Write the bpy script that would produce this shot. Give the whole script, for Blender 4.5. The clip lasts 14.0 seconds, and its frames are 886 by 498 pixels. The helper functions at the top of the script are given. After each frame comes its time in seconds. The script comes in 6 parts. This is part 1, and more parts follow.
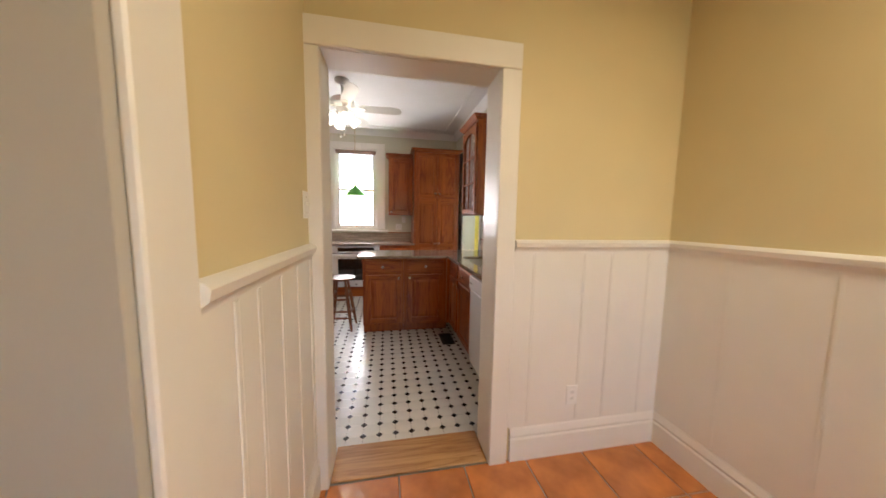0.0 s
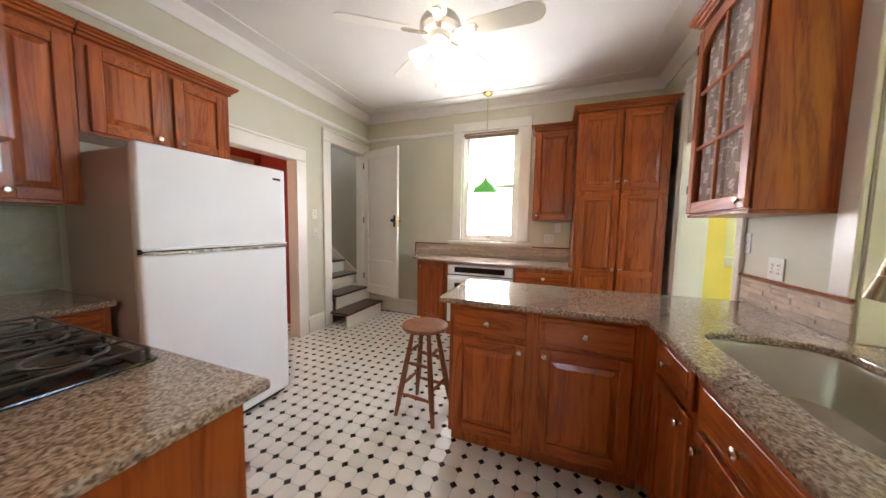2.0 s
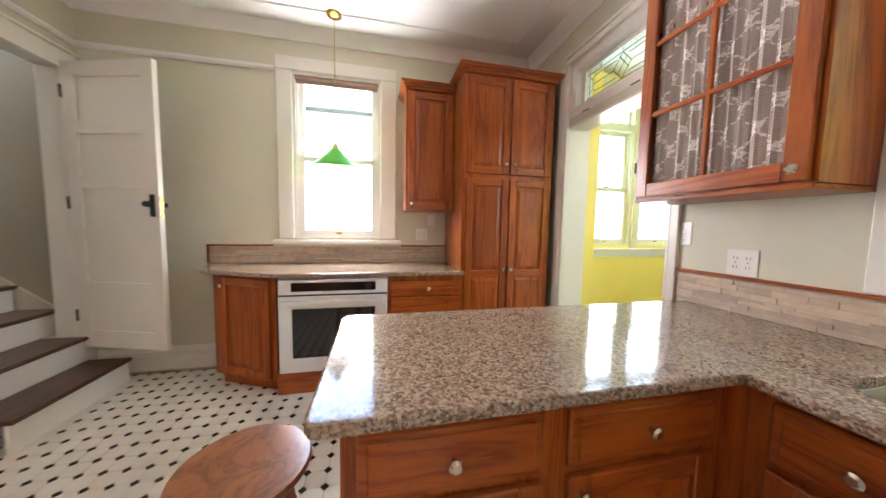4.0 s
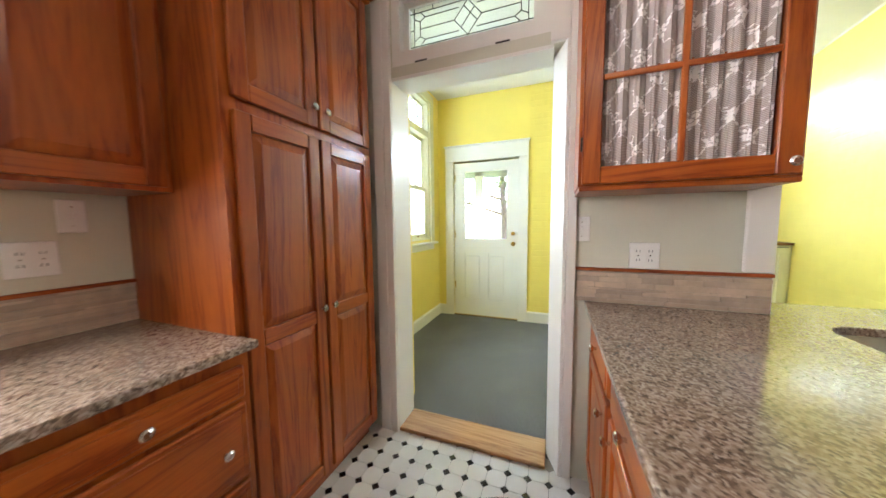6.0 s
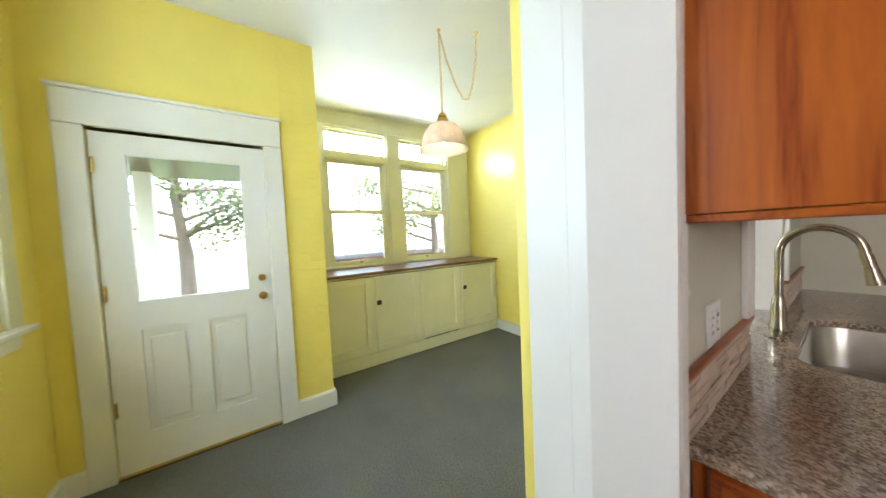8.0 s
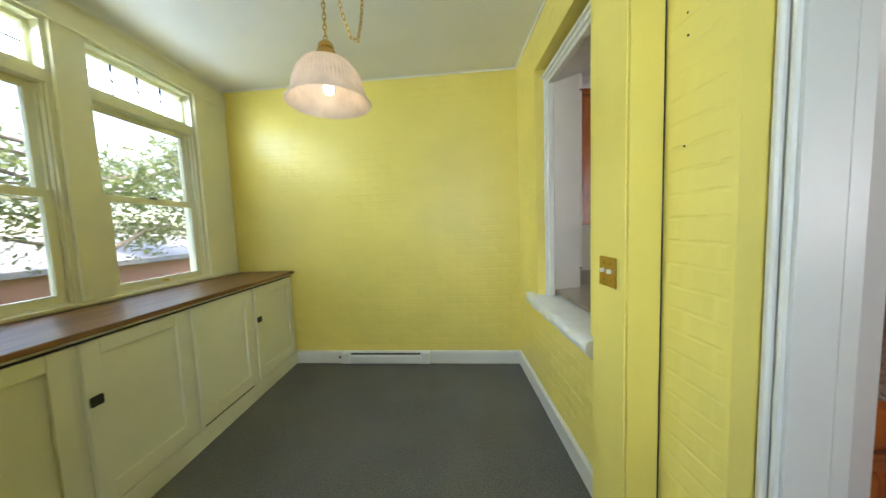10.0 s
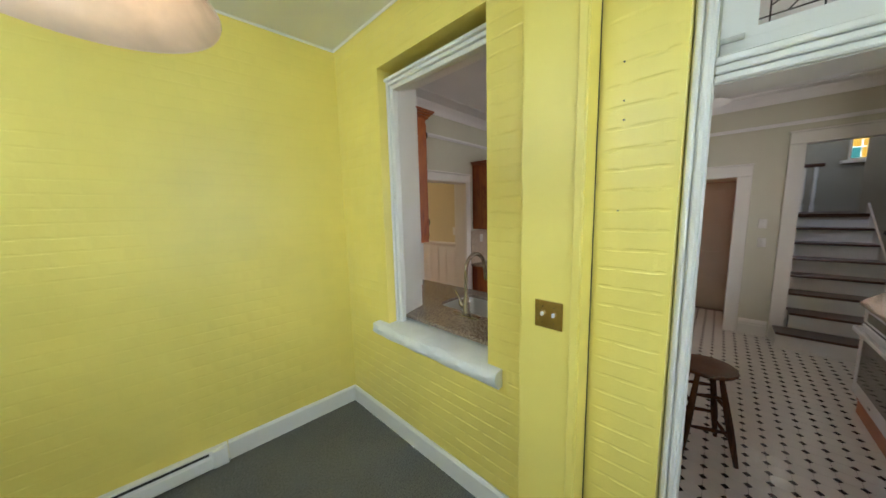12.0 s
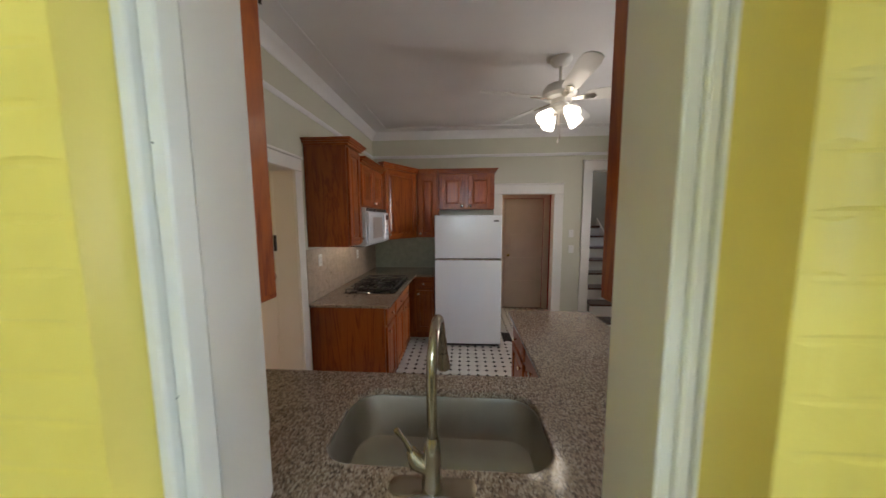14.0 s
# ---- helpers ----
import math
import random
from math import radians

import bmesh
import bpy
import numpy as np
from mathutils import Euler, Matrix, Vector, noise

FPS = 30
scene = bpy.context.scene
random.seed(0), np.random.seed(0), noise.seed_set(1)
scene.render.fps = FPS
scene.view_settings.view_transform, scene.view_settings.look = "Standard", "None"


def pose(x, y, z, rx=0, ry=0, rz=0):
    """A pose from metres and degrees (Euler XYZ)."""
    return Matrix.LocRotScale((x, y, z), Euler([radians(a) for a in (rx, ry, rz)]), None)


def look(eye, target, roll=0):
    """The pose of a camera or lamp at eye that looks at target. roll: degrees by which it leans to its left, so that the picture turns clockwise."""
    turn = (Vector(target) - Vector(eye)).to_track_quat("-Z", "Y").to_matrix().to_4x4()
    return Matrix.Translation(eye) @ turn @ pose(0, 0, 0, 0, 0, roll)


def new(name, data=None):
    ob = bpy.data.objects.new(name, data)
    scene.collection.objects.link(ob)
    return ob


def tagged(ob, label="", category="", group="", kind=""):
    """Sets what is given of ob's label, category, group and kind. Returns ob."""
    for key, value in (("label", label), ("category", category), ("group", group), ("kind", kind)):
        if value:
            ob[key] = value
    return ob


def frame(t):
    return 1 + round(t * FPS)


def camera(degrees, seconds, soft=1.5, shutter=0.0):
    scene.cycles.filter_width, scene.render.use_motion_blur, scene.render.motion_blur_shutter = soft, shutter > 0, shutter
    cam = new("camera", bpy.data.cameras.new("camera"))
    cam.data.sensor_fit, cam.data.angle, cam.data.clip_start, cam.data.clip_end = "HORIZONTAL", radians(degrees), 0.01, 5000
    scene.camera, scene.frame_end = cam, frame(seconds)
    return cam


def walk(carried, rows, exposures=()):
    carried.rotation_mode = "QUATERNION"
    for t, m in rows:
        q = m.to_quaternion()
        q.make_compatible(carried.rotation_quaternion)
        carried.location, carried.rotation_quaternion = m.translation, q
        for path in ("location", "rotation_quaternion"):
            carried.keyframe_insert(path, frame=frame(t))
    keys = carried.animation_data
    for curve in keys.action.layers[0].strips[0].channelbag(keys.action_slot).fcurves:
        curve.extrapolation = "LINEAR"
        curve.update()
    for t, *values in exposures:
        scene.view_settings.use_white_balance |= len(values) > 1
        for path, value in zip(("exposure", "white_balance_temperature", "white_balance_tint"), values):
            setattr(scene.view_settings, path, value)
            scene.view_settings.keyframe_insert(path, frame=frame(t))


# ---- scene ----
cam = camera(113.1, 14.0, shutter=0.25)

# camera and its walk
PATH = [
    (0, (0.192, -0.037, 1.34), (0.57, 1.916, 1.14), 1.0),
    (0.5, (0.365, 0.321, 1.376), (0.273, 2.309, 1.174), 1.0),
    (1, (0.46, 0.965, 1.366), (-0.01, 2.902, 1.199), 0.7),
    (1.5, (0.495, 1.436, 1.33), (-0.161, 3.319, 1.173), 1.0),
    (2, (0.472, 1.763, 1.325), (-0.23, 3.629, 1.168), 1.0),
    (2.2, (0.453, 1.875, 1.305), (-0.224, 3.751, 1.156), 1.0),
    (4.3, (-0.096, 2.964, 1.251), (0.619, 4.825, 1.094), 0.8),
    (4.5, (-0.151, 3.089, 1.237), (0.753, 4.865, 1.071), 0.6),
    (5, (-0.198, 3.397, 1.24), (1.092, 4.916, 1.072), 0.0),
    (5.5, (-0.144, 3.743, 1.276), (1.476, 4.901, 1.09), -0.5),
    (6, (0.017, 4.103, 1.285), (1.878, 4.814, 1.115), -0.6),
    (6.5, (0.277, 4.394, 1.314), (2.257, 4.629, 1.164), -1.0),
    (7, (0.588, 4.602, 1.311), (2.568, 4.342, 1.202), -1.0),
    (7.2, (0.724, 4.655, 1.324), (2.668, 4.198, 1.225), -1.5),
    (9.3, (2.26, 4.797, 1.48), (2.913, 2.91, 1.362), -2.2),
    (9.5, (2.38, 4.811, 1.482), (2.844, 2.869, 1.356), -2.2),
    (10, (2.63, 4.815, 1.457), (2.656, 2.822, 1.304), -2.2),
    (10.5, (2.845, 4.797, 1.474), (2.443, 2.847, 1.284), -2.2),
    (11, (3.012, 4.695, 1.53), (2.216, 2.873, 1.309), -1.9),
    (11.5, (3.123, 4.486, 1.625), (1.976, 2.867, 1.375), -1.7),
    (12, (3.13, 4.175, 1.684), (1.692, 2.809, 1.431), -1.4),
    (12.5, (3.026, 3.836, 1.677), (1.374, 2.732, 1.445), -1.0),
    (13, (2.833, 3.507, 1.649), (1.027, 2.676, 1.435), -1.1),
    (13.5, (2.586, 3.188, 1.652), (0.657, 2.704, 1.441), -0.8),
    (14, (2.249, 2.938, 1.669), (0.264, 2.804, 1.464), -0.3),
]
EXPOSURES = [(0, 4.45), (1.0, 4.5), (1.5, 4.7), (2.2, 4.8), (4.3, 5.0), (5.5, 4.75), (6.5, 4.65), (7.2, 4.6), (9.3, 3.55), (11.0, 3.45), (12.5, 3.45), (14, 3.55)]
walk(cam, [(t, look(eye, target, roll)) for t, eye, target, roll in PATH], EXPOSURES)

# world, sun and lamps
world = bpy.data.worlds.new("daylight")
scene.world = world
world.use_nodes = True
sky = world.node_tree.nodes.new("ShaderNodeTexSky")
sky.sky_type = "NISHITA"
sky.sun_disc = False
sky.sun_elevation, sky.sun_rotation = radians(74), radians(217)
sky.dust_density = 3.0
background = world.node_tree.nodes["Background"]
background.inputs[1].default_value = 0.15
world.node_tree.links.new(sky.outputs[0], background.inputs[0])


def lamp(name, kind, m, power, color=(1, 1, 1), size=0.1, size_y=None, angle=None):
    data = bpy.data.lights.new(name, kind)
    data.energy, data.color = power, color
    if kind == "AREA":
        data.shape = "RECTANGLE"
        data.size, data.size_y = size, size_y or size
    elif kind == "SUN":
        data.angle = angle
    else:
        data.shadow_soft_size = size
    ob = new(name, data)
    ob.matrix_basis = m
    return ob


lamp("sun", "SUN", look((-3, -4, 18), (0, 0, 0)), 1.2, (1.0, 0.95, 0.88), angle=radians(12))
lamp("fan_bulb_light", "POINT", pose(-0.32, 3.73, 2.30), 0.045, (1.0, 0.88, 0.72), 0.09)
lamp("pendant_bulb_light", "POINT", pose(3.155, 3.395, 2.06), 0.03, (1.0, 0.90, 0.78), 0.05)
# unseen fill lamp added to brighten the dining room
lamp("dining_fill_light", "AREA", pose(1.25, -0.4, 2.62), 1.6, (1.0, 0.88, 0.66), 0.5)
lamp("cooker_hood_light", "POINT", pose(-0.98, 1.80, 1.335), 0.14, (1.0, 0.84, 0.62), 0.03)
lamp("hall_sconce_light", "POINT", pose(-3.0, 3.12, 1.72), 0.5, (1.0, 0.72, 0.45), 0.05)
# added fill lamp, no fixture, lifts the dim stairwell
lamp("stair_fill_light", "POINT", pose(-4.6, 5.2, 3.3), 0.9, (1.0, 0.9, 0.75), 0.15)
# sky light gathered in the window openings
# (in the tall east windows of the sunroom only in their transom lights)
DAY, GARDEN = (1.0, 0.96, 0.98), (0.77, 0.97, 1.16)
for nm, x, y, z, turn, tilt, w, h, power, tone in (("kitchen_window_light", -0.36, 5.89, 1.64, 180, 90, 0.74, 0.96, 2.35, DAY),
                                             ("sunroom_transom_light", 5.06, 2.46, 2.585, 90, 45, 0.74, 0.22, 1.15, GARDEN), ("sunroom_transom_light", 5.06, 3.45, 2.585, 90, 45, 0.74, 0.22, 1.75, GARDEN),
                                             ("sunroom_north_light", 2.515, 5.79, 1.94, 180, 90, 0.60, 1.68, 1.15, GARDEN), ("sunroom_north_light", 3.21, 5.79, 1.94, 180, 90, 0.60, 1.68, 1.15, GARDEN)):
    lamp(nm, "AREA", pose(x, y, z, 0, 0, turn) @ pose(0, 0, 0, tilt, 0, 0), power, tone, w, h)

# ---------- materials
def nodes_of(name):
    m = bpy.data.materials.new(name)
    m.use_nodes = True
    n, l = m.node_tree.nodes, m.node_tree.links
    return m, n, l, n["Principled BSDF"]


def coords(n, l, scale=(1, 1, 1)):
    c = n.new("ShaderNodeTexCoord")
    mp = n.new("ShaderNodeMapping")
    mp.inputs["Scale"].default_value = scale
    l.new(c.outputs["Object"], mp.inputs[0])
    return mp.outputs[0]


def ramp(n, l, fac, stops):
    r = n.new("ShaderNodeValToRGB")
    while len(r.color_ramp.elements) < len(stops):
        r.color_ramp.elements.new(0.5)
    for e, (p, c) in zip(r.color_ramp.elements, stops):
        e.position, e.color = p, (*c, 1)
    l.new(fac, r.inputs[0])
    return r.outputs[0]


def noise_tex(n, l, vec, scale, detail=4, rough=0.55, dist=0.0):
    t = n.new("ShaderNodeTexNoise")
    t.inputs["Scale"].default_value, t.inputs["Detail"].default_value = scale, detail
    t.inputs["Roughness"].default_value, t.inputs["Distortion"].default_value = rough, dist
    l.new(vec, t.inputs["Vector"])
    return t.outputs[0]


def bumped(n, l, height, bsdf, strength, distance=0.01):
    b = n.new("ShaderNodeBump")
    b.inputs["Strength"].default_value, b.inputs["Distance"].default_value = strength, distance
    l.new(height, b.inputs["Height"])
    l.new(b.outputs[0], bsdf.inputs["Normal"])


def shade(c, k):
    return tuple(min(1.0, v * k) for v in c)


def paint(name, c, rough=0.45, var=0.06, scale=3.0, bump=0.05, bscale=90.0, metal=0.0, coat=0.0, rand=0.0):
    """Paint, metal or plastic: broad mottling, fine grain in the relief, uneven gloss."""
    m, n, l, b = nodes_of(name)
    v = coords(n, l)
    broad = noise_tex(n, l, v, scale, 3)
    col = ramp(n, l, broad, [(0.3, shade(c, 1 - var)), (0.7, shade(c, 1 + var))])
    if rand:
        info = n.new("ShaderNodeObjectInfo")
        hsv = n.new("ShaderNodeHueSaturation")
        mp = n.new("ShaderNodeMapRange")
        mp.inputs[3].default_value, mp.inputs[4].default_value = 1 - rand, 1 + rand
        l.new(info.outputs["Random"], mp.inputs[0])
        l.new(mp.outputs[0], hsv.inputs["Value"])
        l.new(col, hsv.inputs["Color"])
        col = hsv.outputs[0]
    l.new(col, b.inputs["Base Color"])
    fine = noise_tex(n, l, v, bscale, 3)
    mr = n.new("ShaderNodeMapRange")
    mr.inputs[3].default_value, mr.inputs[4].default_value = max(0.02, rough - 0.06), rough + 0.06
    l.new(broad, mr.inputs[0])
    l.new(mr.outputs[0], b.inputs["Roughness"])
    b.inputs["Metallic"].default_value, b.inputs["Coat Weight"].default_value = metal, coat
    if bump:
        bumped(n, l, fine, b, bump, 0.004)
    return m


def wood(name, dark, light, axis="z", rough=0.34, rand=0.10, coat=0.3, pore=1.0):
    """Stained oak: cathedral bands and fine dark pores that run along one axis."""
    m, n, l, b = nodes_of(name)
    along = {"x": (1.2, 14, 14), "y": (14, 1.2, 14), "z": (14, 14, 1.2)}[axis]
    v = coords(n, l, along)
    info = n.new("ShaderNodeObjectInfo")
    add = n.new("ShaderNodeVectorMath")
    sc = n.new("ShaderNodeVectorMath")
    sc.operation = "SCALE"
    sc.inputs[0].default_value = (17.0, 23.0, 9.0)
    l.new(info.outputs["Random"], sc.inputs["Scale"])
    l.new(v, add.inputs[0])
    l.new(sc.outputs[0], add.inputs[1])
    vec = add.outputs[0]
    bands = noise_tex(n, l, vec, 0.55, 5, 0.6, 1.6)
    w = n.new("ShaderNodeMath")
    w.operation = "PINGPONG"
    mul = n.new("ShaderNodeMath")
    mul.operation = "MULTIPLY"
    mul.inputs[1].default_value = 9.0
    l.new(bands, mul.inputs[0])
    l.new(mul.outputs[0], w.inputs[0])
    w.inputs[1].default_value = 1.0
    pores = noise_tex(n, l, vec, 6.0, 3, 0.7)
    mix = n.new("ShaderNodeMix")
    mix.data_type = "FLOAT"
    mix.inputs[0].default_value = 0.45
    l.new(w.outputs[0], mix.inputs[2])
    l.new(pores, mix.inputs[3])
    mid = tuple((a + c) / 2 for a, c in zip(dark, light))
    col = ramp(n, l, mix.outputs[0], [(0.10, shade(dark, 0.68)), (0.27, shade(dark, 1.15)), (0.42, mid), (0.9, light)])
    hsv = n.new("ShaderNodeHueSaturation")
    mp = n.new("ShaderNodeMapRange")
    mp.inputs[3].default_value, mp.inputs[4].default_value = 1 - rand, 1 + rand
    l.new(info.outputs["Random"], mp.inputs[0])
    l.new(mp.outputs[0], hsv.inputs["Value"])
    l.new(col, hsv.inputs["Color"])
    l.new(hsv.outputs[0], b.inputs["Base Color"])
    b.inputs["Roughness"].default_value = rough
    b.inputs["Coat Weight"].default_value, b.inputs["Coat Roughness"].default_value = coat, 0.18
    b.inputs["Specular IOR Level"].default_value = 0.36
    bumped(n, l, pores, b, 0.12 * pore, 0.002)
    return m


def granite(name):
    m, n, l, b = nodes_of(name)
    v = coords(n, l)
    vo = n.new("ShaderNodeTexVoronoi")
    vo.inputs["Scale"].default_value = 165.0
    l.new(v, vo.inputs["Vector"])
    sep = n.new("ShaderNodeSeparateColor")
    l.new(vo.outputs["Color"], sep.inputs[0])
    nz = noise_tex(n, l, v, 80.0, 5, 0.65)
    mix = n.new("ShaderNodeMix")
    mix.data_type = "FLOAT"
    mix.inputs[0].default_value = 0.5
    l.new(sep.outputs[0], mix.inputs[2])
    l.new(nz, mix.inputs[3])
    col = ramp(n, l, mix.outputs[0], [(0.20, (0.075, 0.058, 0.044)), (0.40, (0.215, 0.146, 0.100)),
                                      (0.55, (0.33, 0.242, 0.176)), (0.80, (0.47, 0.39, 0.315))])
    l.new(col, b.inputs["Base Color"])
    b.inputs["Roughness"].default_value = 0.10
    b.inputs["Coat Weight"].default_value, b.inputs["Coat Roughness"].default_value = 0.3, 0.04
    return m


def glass_mat(name, tint=(1, 1, 1), rough=0.0):
    m, n, l, b = nodes_of(name)
    b.inputs["Base Color"].default_value = (*tint, 1)
    b.inputs["Roughness"].default_value = rough
    b.inputs["Transmission Weight"].default_value = 1.0
    b.inputs["IOR"].default_value = 1.45
    return m


def glow(name, c, strength):
    m, n, l, b = nodes_of(name)
    b.inputs["Base Color"].default_value = (*c, 1)
    b.inputs["Emission Color"].default_value = (*c, 1)
    b.inputs["Emission Strength"].default_value = strength
    b.inputs["Roughness"].default_value = 0.4
    return m


def carpet_mat(name, c):
    m, n, l, b = nodes_of(name)
    v = coords(n, l)
    a = noise_tex(n, l, v, 110.0, 4, 0.85)
    s = noise_tex(n, l, v, 2.2, 4)
    mix = n.new("ShaderNodeMix")
    mix.data_type = "FLOAT"
    mix.inputs[0].default_value = 0.12
    l.new(a, mix.inputs[2])
    l.new(s, mix.inputs[3])
    col = ramp(n, l, mix.outputs[0], [(0.36, shade(c, 0.38)), (0.64, shade(c, 1.7))])
    l.new(col, b.inputs["Base Color"])
    b.inputs["Roughness"].default_value = 0.95
    bumped(n, l, a, b, 0.6, 0.006)
    return m


def lace_mat(name):
    """Lace curtain: open net with clustered flowers and scrolls, thin enough to see through."""
    m, n, l, b = nodes_of(name)
    sep, com = n.new("ShaderNodeSeparateXYZ"), n.new("ShaderNodeCombineXYZ")
    l.new(coords(n, l), sep.inputs[0])
    l.new(sep.outputs[1], com.inputs[0])
    l.new(sep.outputs[2], com.inputs[1])
    v = com.outputs[0]

    def cells(scale):
        t = n.new("ShaderNodeTexVoronoi")
        t.voronoi_dimensions = "2D"
        t.inputs["Scale"].default_value = scale
        l.new(v, t.inputs["Vector"])
        return t.outputs["Distance"]

    def blend(a, c, kind):
        mx = n.new("ShaderNodeMix")
        mx.data_type, mx.blend_type = "RGBA", kind
        mx.inputs[0].default_value = 1.0
        l.new(a, mx.inputs[6])
        l.new(c, mx.inputs[7])
        return mx.outputs[2]

    B, W = (0, 0, 0), (1, 1, 1)
    def calc(kind, a, c=None, k=0.0):
        f = n.new("ShaderNodeMath")
        f.operation = kind
        l.new(a, f.inputs[0])
        if c is not None:
            l.new(c, f.inputs[1])
        else:
            f.inputs[1].default_value = k
        return f.outputs[0]

    net = n.new("ShaderNodeTexWave")
    net.bands_direction = "Y"
    net.inputs["Scale"].default_value = 56.0
    l.new(v, net.inputs["Vector"])
    # diamond lattice of vines with a flower where they cross
    wander = calc("MULTIPLY_ADD", noise_tex(n, l, v, 26.0, 2, 0.6))
    wander.node.inputs[1].default_value, wander.node.inputs[2].default_value = 4.4, -2.2
    across = calc("ADD", calc("MULTIPLY", sep.outputs[1], None, 2 * math.pi / 0.105), wander)
    up = calc("ADD", calc("MULTIPLY", sep.outputs[2], None, 2 * math.pi / 0.155), calc("MULTIPLY", wander, None, -0.7))
    ca, cu = calc("COSINE", across), calc("COSINE", up)
    vine = ramp(n, l, calc("ABSOLUTE", calc("ADD", ca, cu)), [(0.20, W), (0.32, B)])
    bloom = ramp(n, l, calc("MULTIPLY", ca, calc("MULTIPLY", cu, None, -1.0)), [(0.50, B), (0.62, W)])
    petals = ramp(n, l, cells(75.0), [(0.40, W), (0.60, (0.25, 0.25, 0.25))])
    curls = ramp(n, l, cells(95.0), [(0.30, (0.35, 0.35, 0.35)), (0.46, W)])
    flower = blend(petals, bloom, "MULTIPLY")
    sprig = blend(curls, vine, "MULTIPLY")
    thread = ramp(n, l, net.outputs["Fac"], [(0.35, (0.52, 0.52, 0.52)), (0.7, (0.88, 0.88, 0.88))])
    work = blend(flower, sprig, "LIGHTEN")
    l.new(blend(work, thread, "LIGHTEN"), b.inputs["Alpha"])
    l.new(ramp(n, l, work, [(0.2, (0.66, 0.56, 0.51)), (0.7, (0.90, 0.85, 0.82))]), b.inputs["Base Color"])
    b.inputs["Roughness"].default_value = 0.9
    return m


def translucent(name, c, part_through, rough=0.25):
    """Thin coloured glass that lets light through from behind."""
    m, n, l, b = nodes_of(name)
    v = coords(n, l)
    col = ramp(n, l, noise_tex(n, l, v, 14.0, 3), [(0.3, shade(c, 0.9)), (0.7, shade(c, 1.1))])
    l.new(col, b.inputs["Base Color"])
    b.inputs["Roughness"].default_value = rough
    t = n.new("ShaderNodeBsdfTranslucent")
    l.new(col, t.inputs["Color"])
    mx = n.new("ShaderNodeMixShader")
    mx.inputs[0].default_value = part_through
    l.new(b.outputs[0], mx.inputs[1])
    l.new(t.outputs[0], mx.inputs[2])
    l.new(mx.outputs[0], n["Material Output"].inputs["Surface"])
    return m


RED, GOLD = (0.215, 0.036, 0.005), (0.42, 0.103, 0.013)
oak_v = wood("stained_oak_vertical", RED, GOLD, "z")
oak_x = wood("stained_oak_east_west", RED, GOLD, "x")
oak_y = wood("stained_oak_north_south", RED, GOLD, "y")
oak_deep = wood("stained_oak_cabinet_side", shade(RED, 0.9), shade(GOLD, 0.85), "z")
threshold_oak = wood("worn_pine_threshold", (0.34, 0.16, 0.055), (0.60, 0.34, 0.14), "x", 0.4, 0.05)
threshold_oak_y = wood("worn_pine_sill", (0.34, 0.16, 0.055), (0.60, 0.34, 0.14), "y", 0.4, 0.05)
tread_wood = wood("dark_stair_tread", (0.045, 0.018, 0.010), (0.10, 0.042, 0.022), "y", 0.3, 0.05)
bench_wood = wood("brown_bench_top", (0.12, 0.05, 0.016), (0.26, 0.12, 0.04), "y", 0.38, 0.05, 0.1)
stool_wood = wood("walnut_stained_stool", (0.14, 0.042, 0.014), (0.27, 0.092, 0.032), "z", 0.28, 0.1)
stool_dark = wood("dark_walnut_stool", (0.045, 0.018, 0.008), (0.10, 0.042, 0.018), "z", 0.26, 0.1)
granite_mat = granite("speckled_brown_granite")
white_paint = paint("white_gloss_paint", (0.80, 0.77, 0.71), 0.32, 0.035, 2.0, 0.06, 60)
wainscot_paint = paint("white_wainscot_paint", (0.76, 0.72, 0.66), 0.40, 0.04, 2.0, 0.08, 50)
kitchen_paint = paint("pale_sage_wall_paint", (0.62, 0.60, 0.48), 0.55, 0.04, 1.5, 0.10, 140)
# greige puts the shade of the dining side opening into the colour
shaded_side_paint = paint("shaded_side_greige", (0.46, 0.425, 0.37), 0.55, 0.04, 1.5, 0.10, 140)
tan_paint = paint("warm_tan_wall_paint", (0.66, 0.55, 0.32), 0.55, 0.04, 1.5, 0.10, 140)
ceiling_paint = paint("ceiling_white_paint", (0.82, 0.80, 0.785), 0.6, 0.04, 1.2, 0.12, 110)
yellow_paint = paint("bright_yellow_brick_paint", (0.88, 0.715, 0.17), 0.36, 0.05, 1.6, 0.16, 45, rand=0.012)
cream_paint = paint("cream_sunroom_trim_paint", (0.78, 0.75, 0.54), 0.38, 0.04, 2.5, 0.08, 60)
red_paint = paint("brick_red_hall_paint", (0.36, 0.045, 0.032), 0.5, 0.08, 2.0, 0.08, 100)
olive_paint = paint("drab_stairwell_paint", (0.34, 0.31, 0.24), 0.55, 0.05, 2.0, 0.08, 100)
beige_paint = paint("beige_door_paint", (0.62, 0.54, 0.44), 0.4, 0.05, 3.0, 0.06, 60)
appliance_white = paint("white_enamel", (0.80, 0.80, 0.80), 0.22, 0.015, 2.0, 0.05, 320, coat=0.3)
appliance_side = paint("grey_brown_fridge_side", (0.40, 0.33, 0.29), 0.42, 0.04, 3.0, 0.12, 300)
black_glass = paint("black_glass", (0.012, 0.012, 0.012), 0.08, 0.05, 3.0, 0.0, 10, coat=0.4)
black_iron = paint("black_cast_iron", (0.045, 0.034, 0.027), 0.3, 0.2, 30.0, 0.3, 220)
steel = paint("brushed_steel", (0.54, 0.51, 0.45), 0.32, 0.05, 8.0, 0.01, 300, metal=1.0)
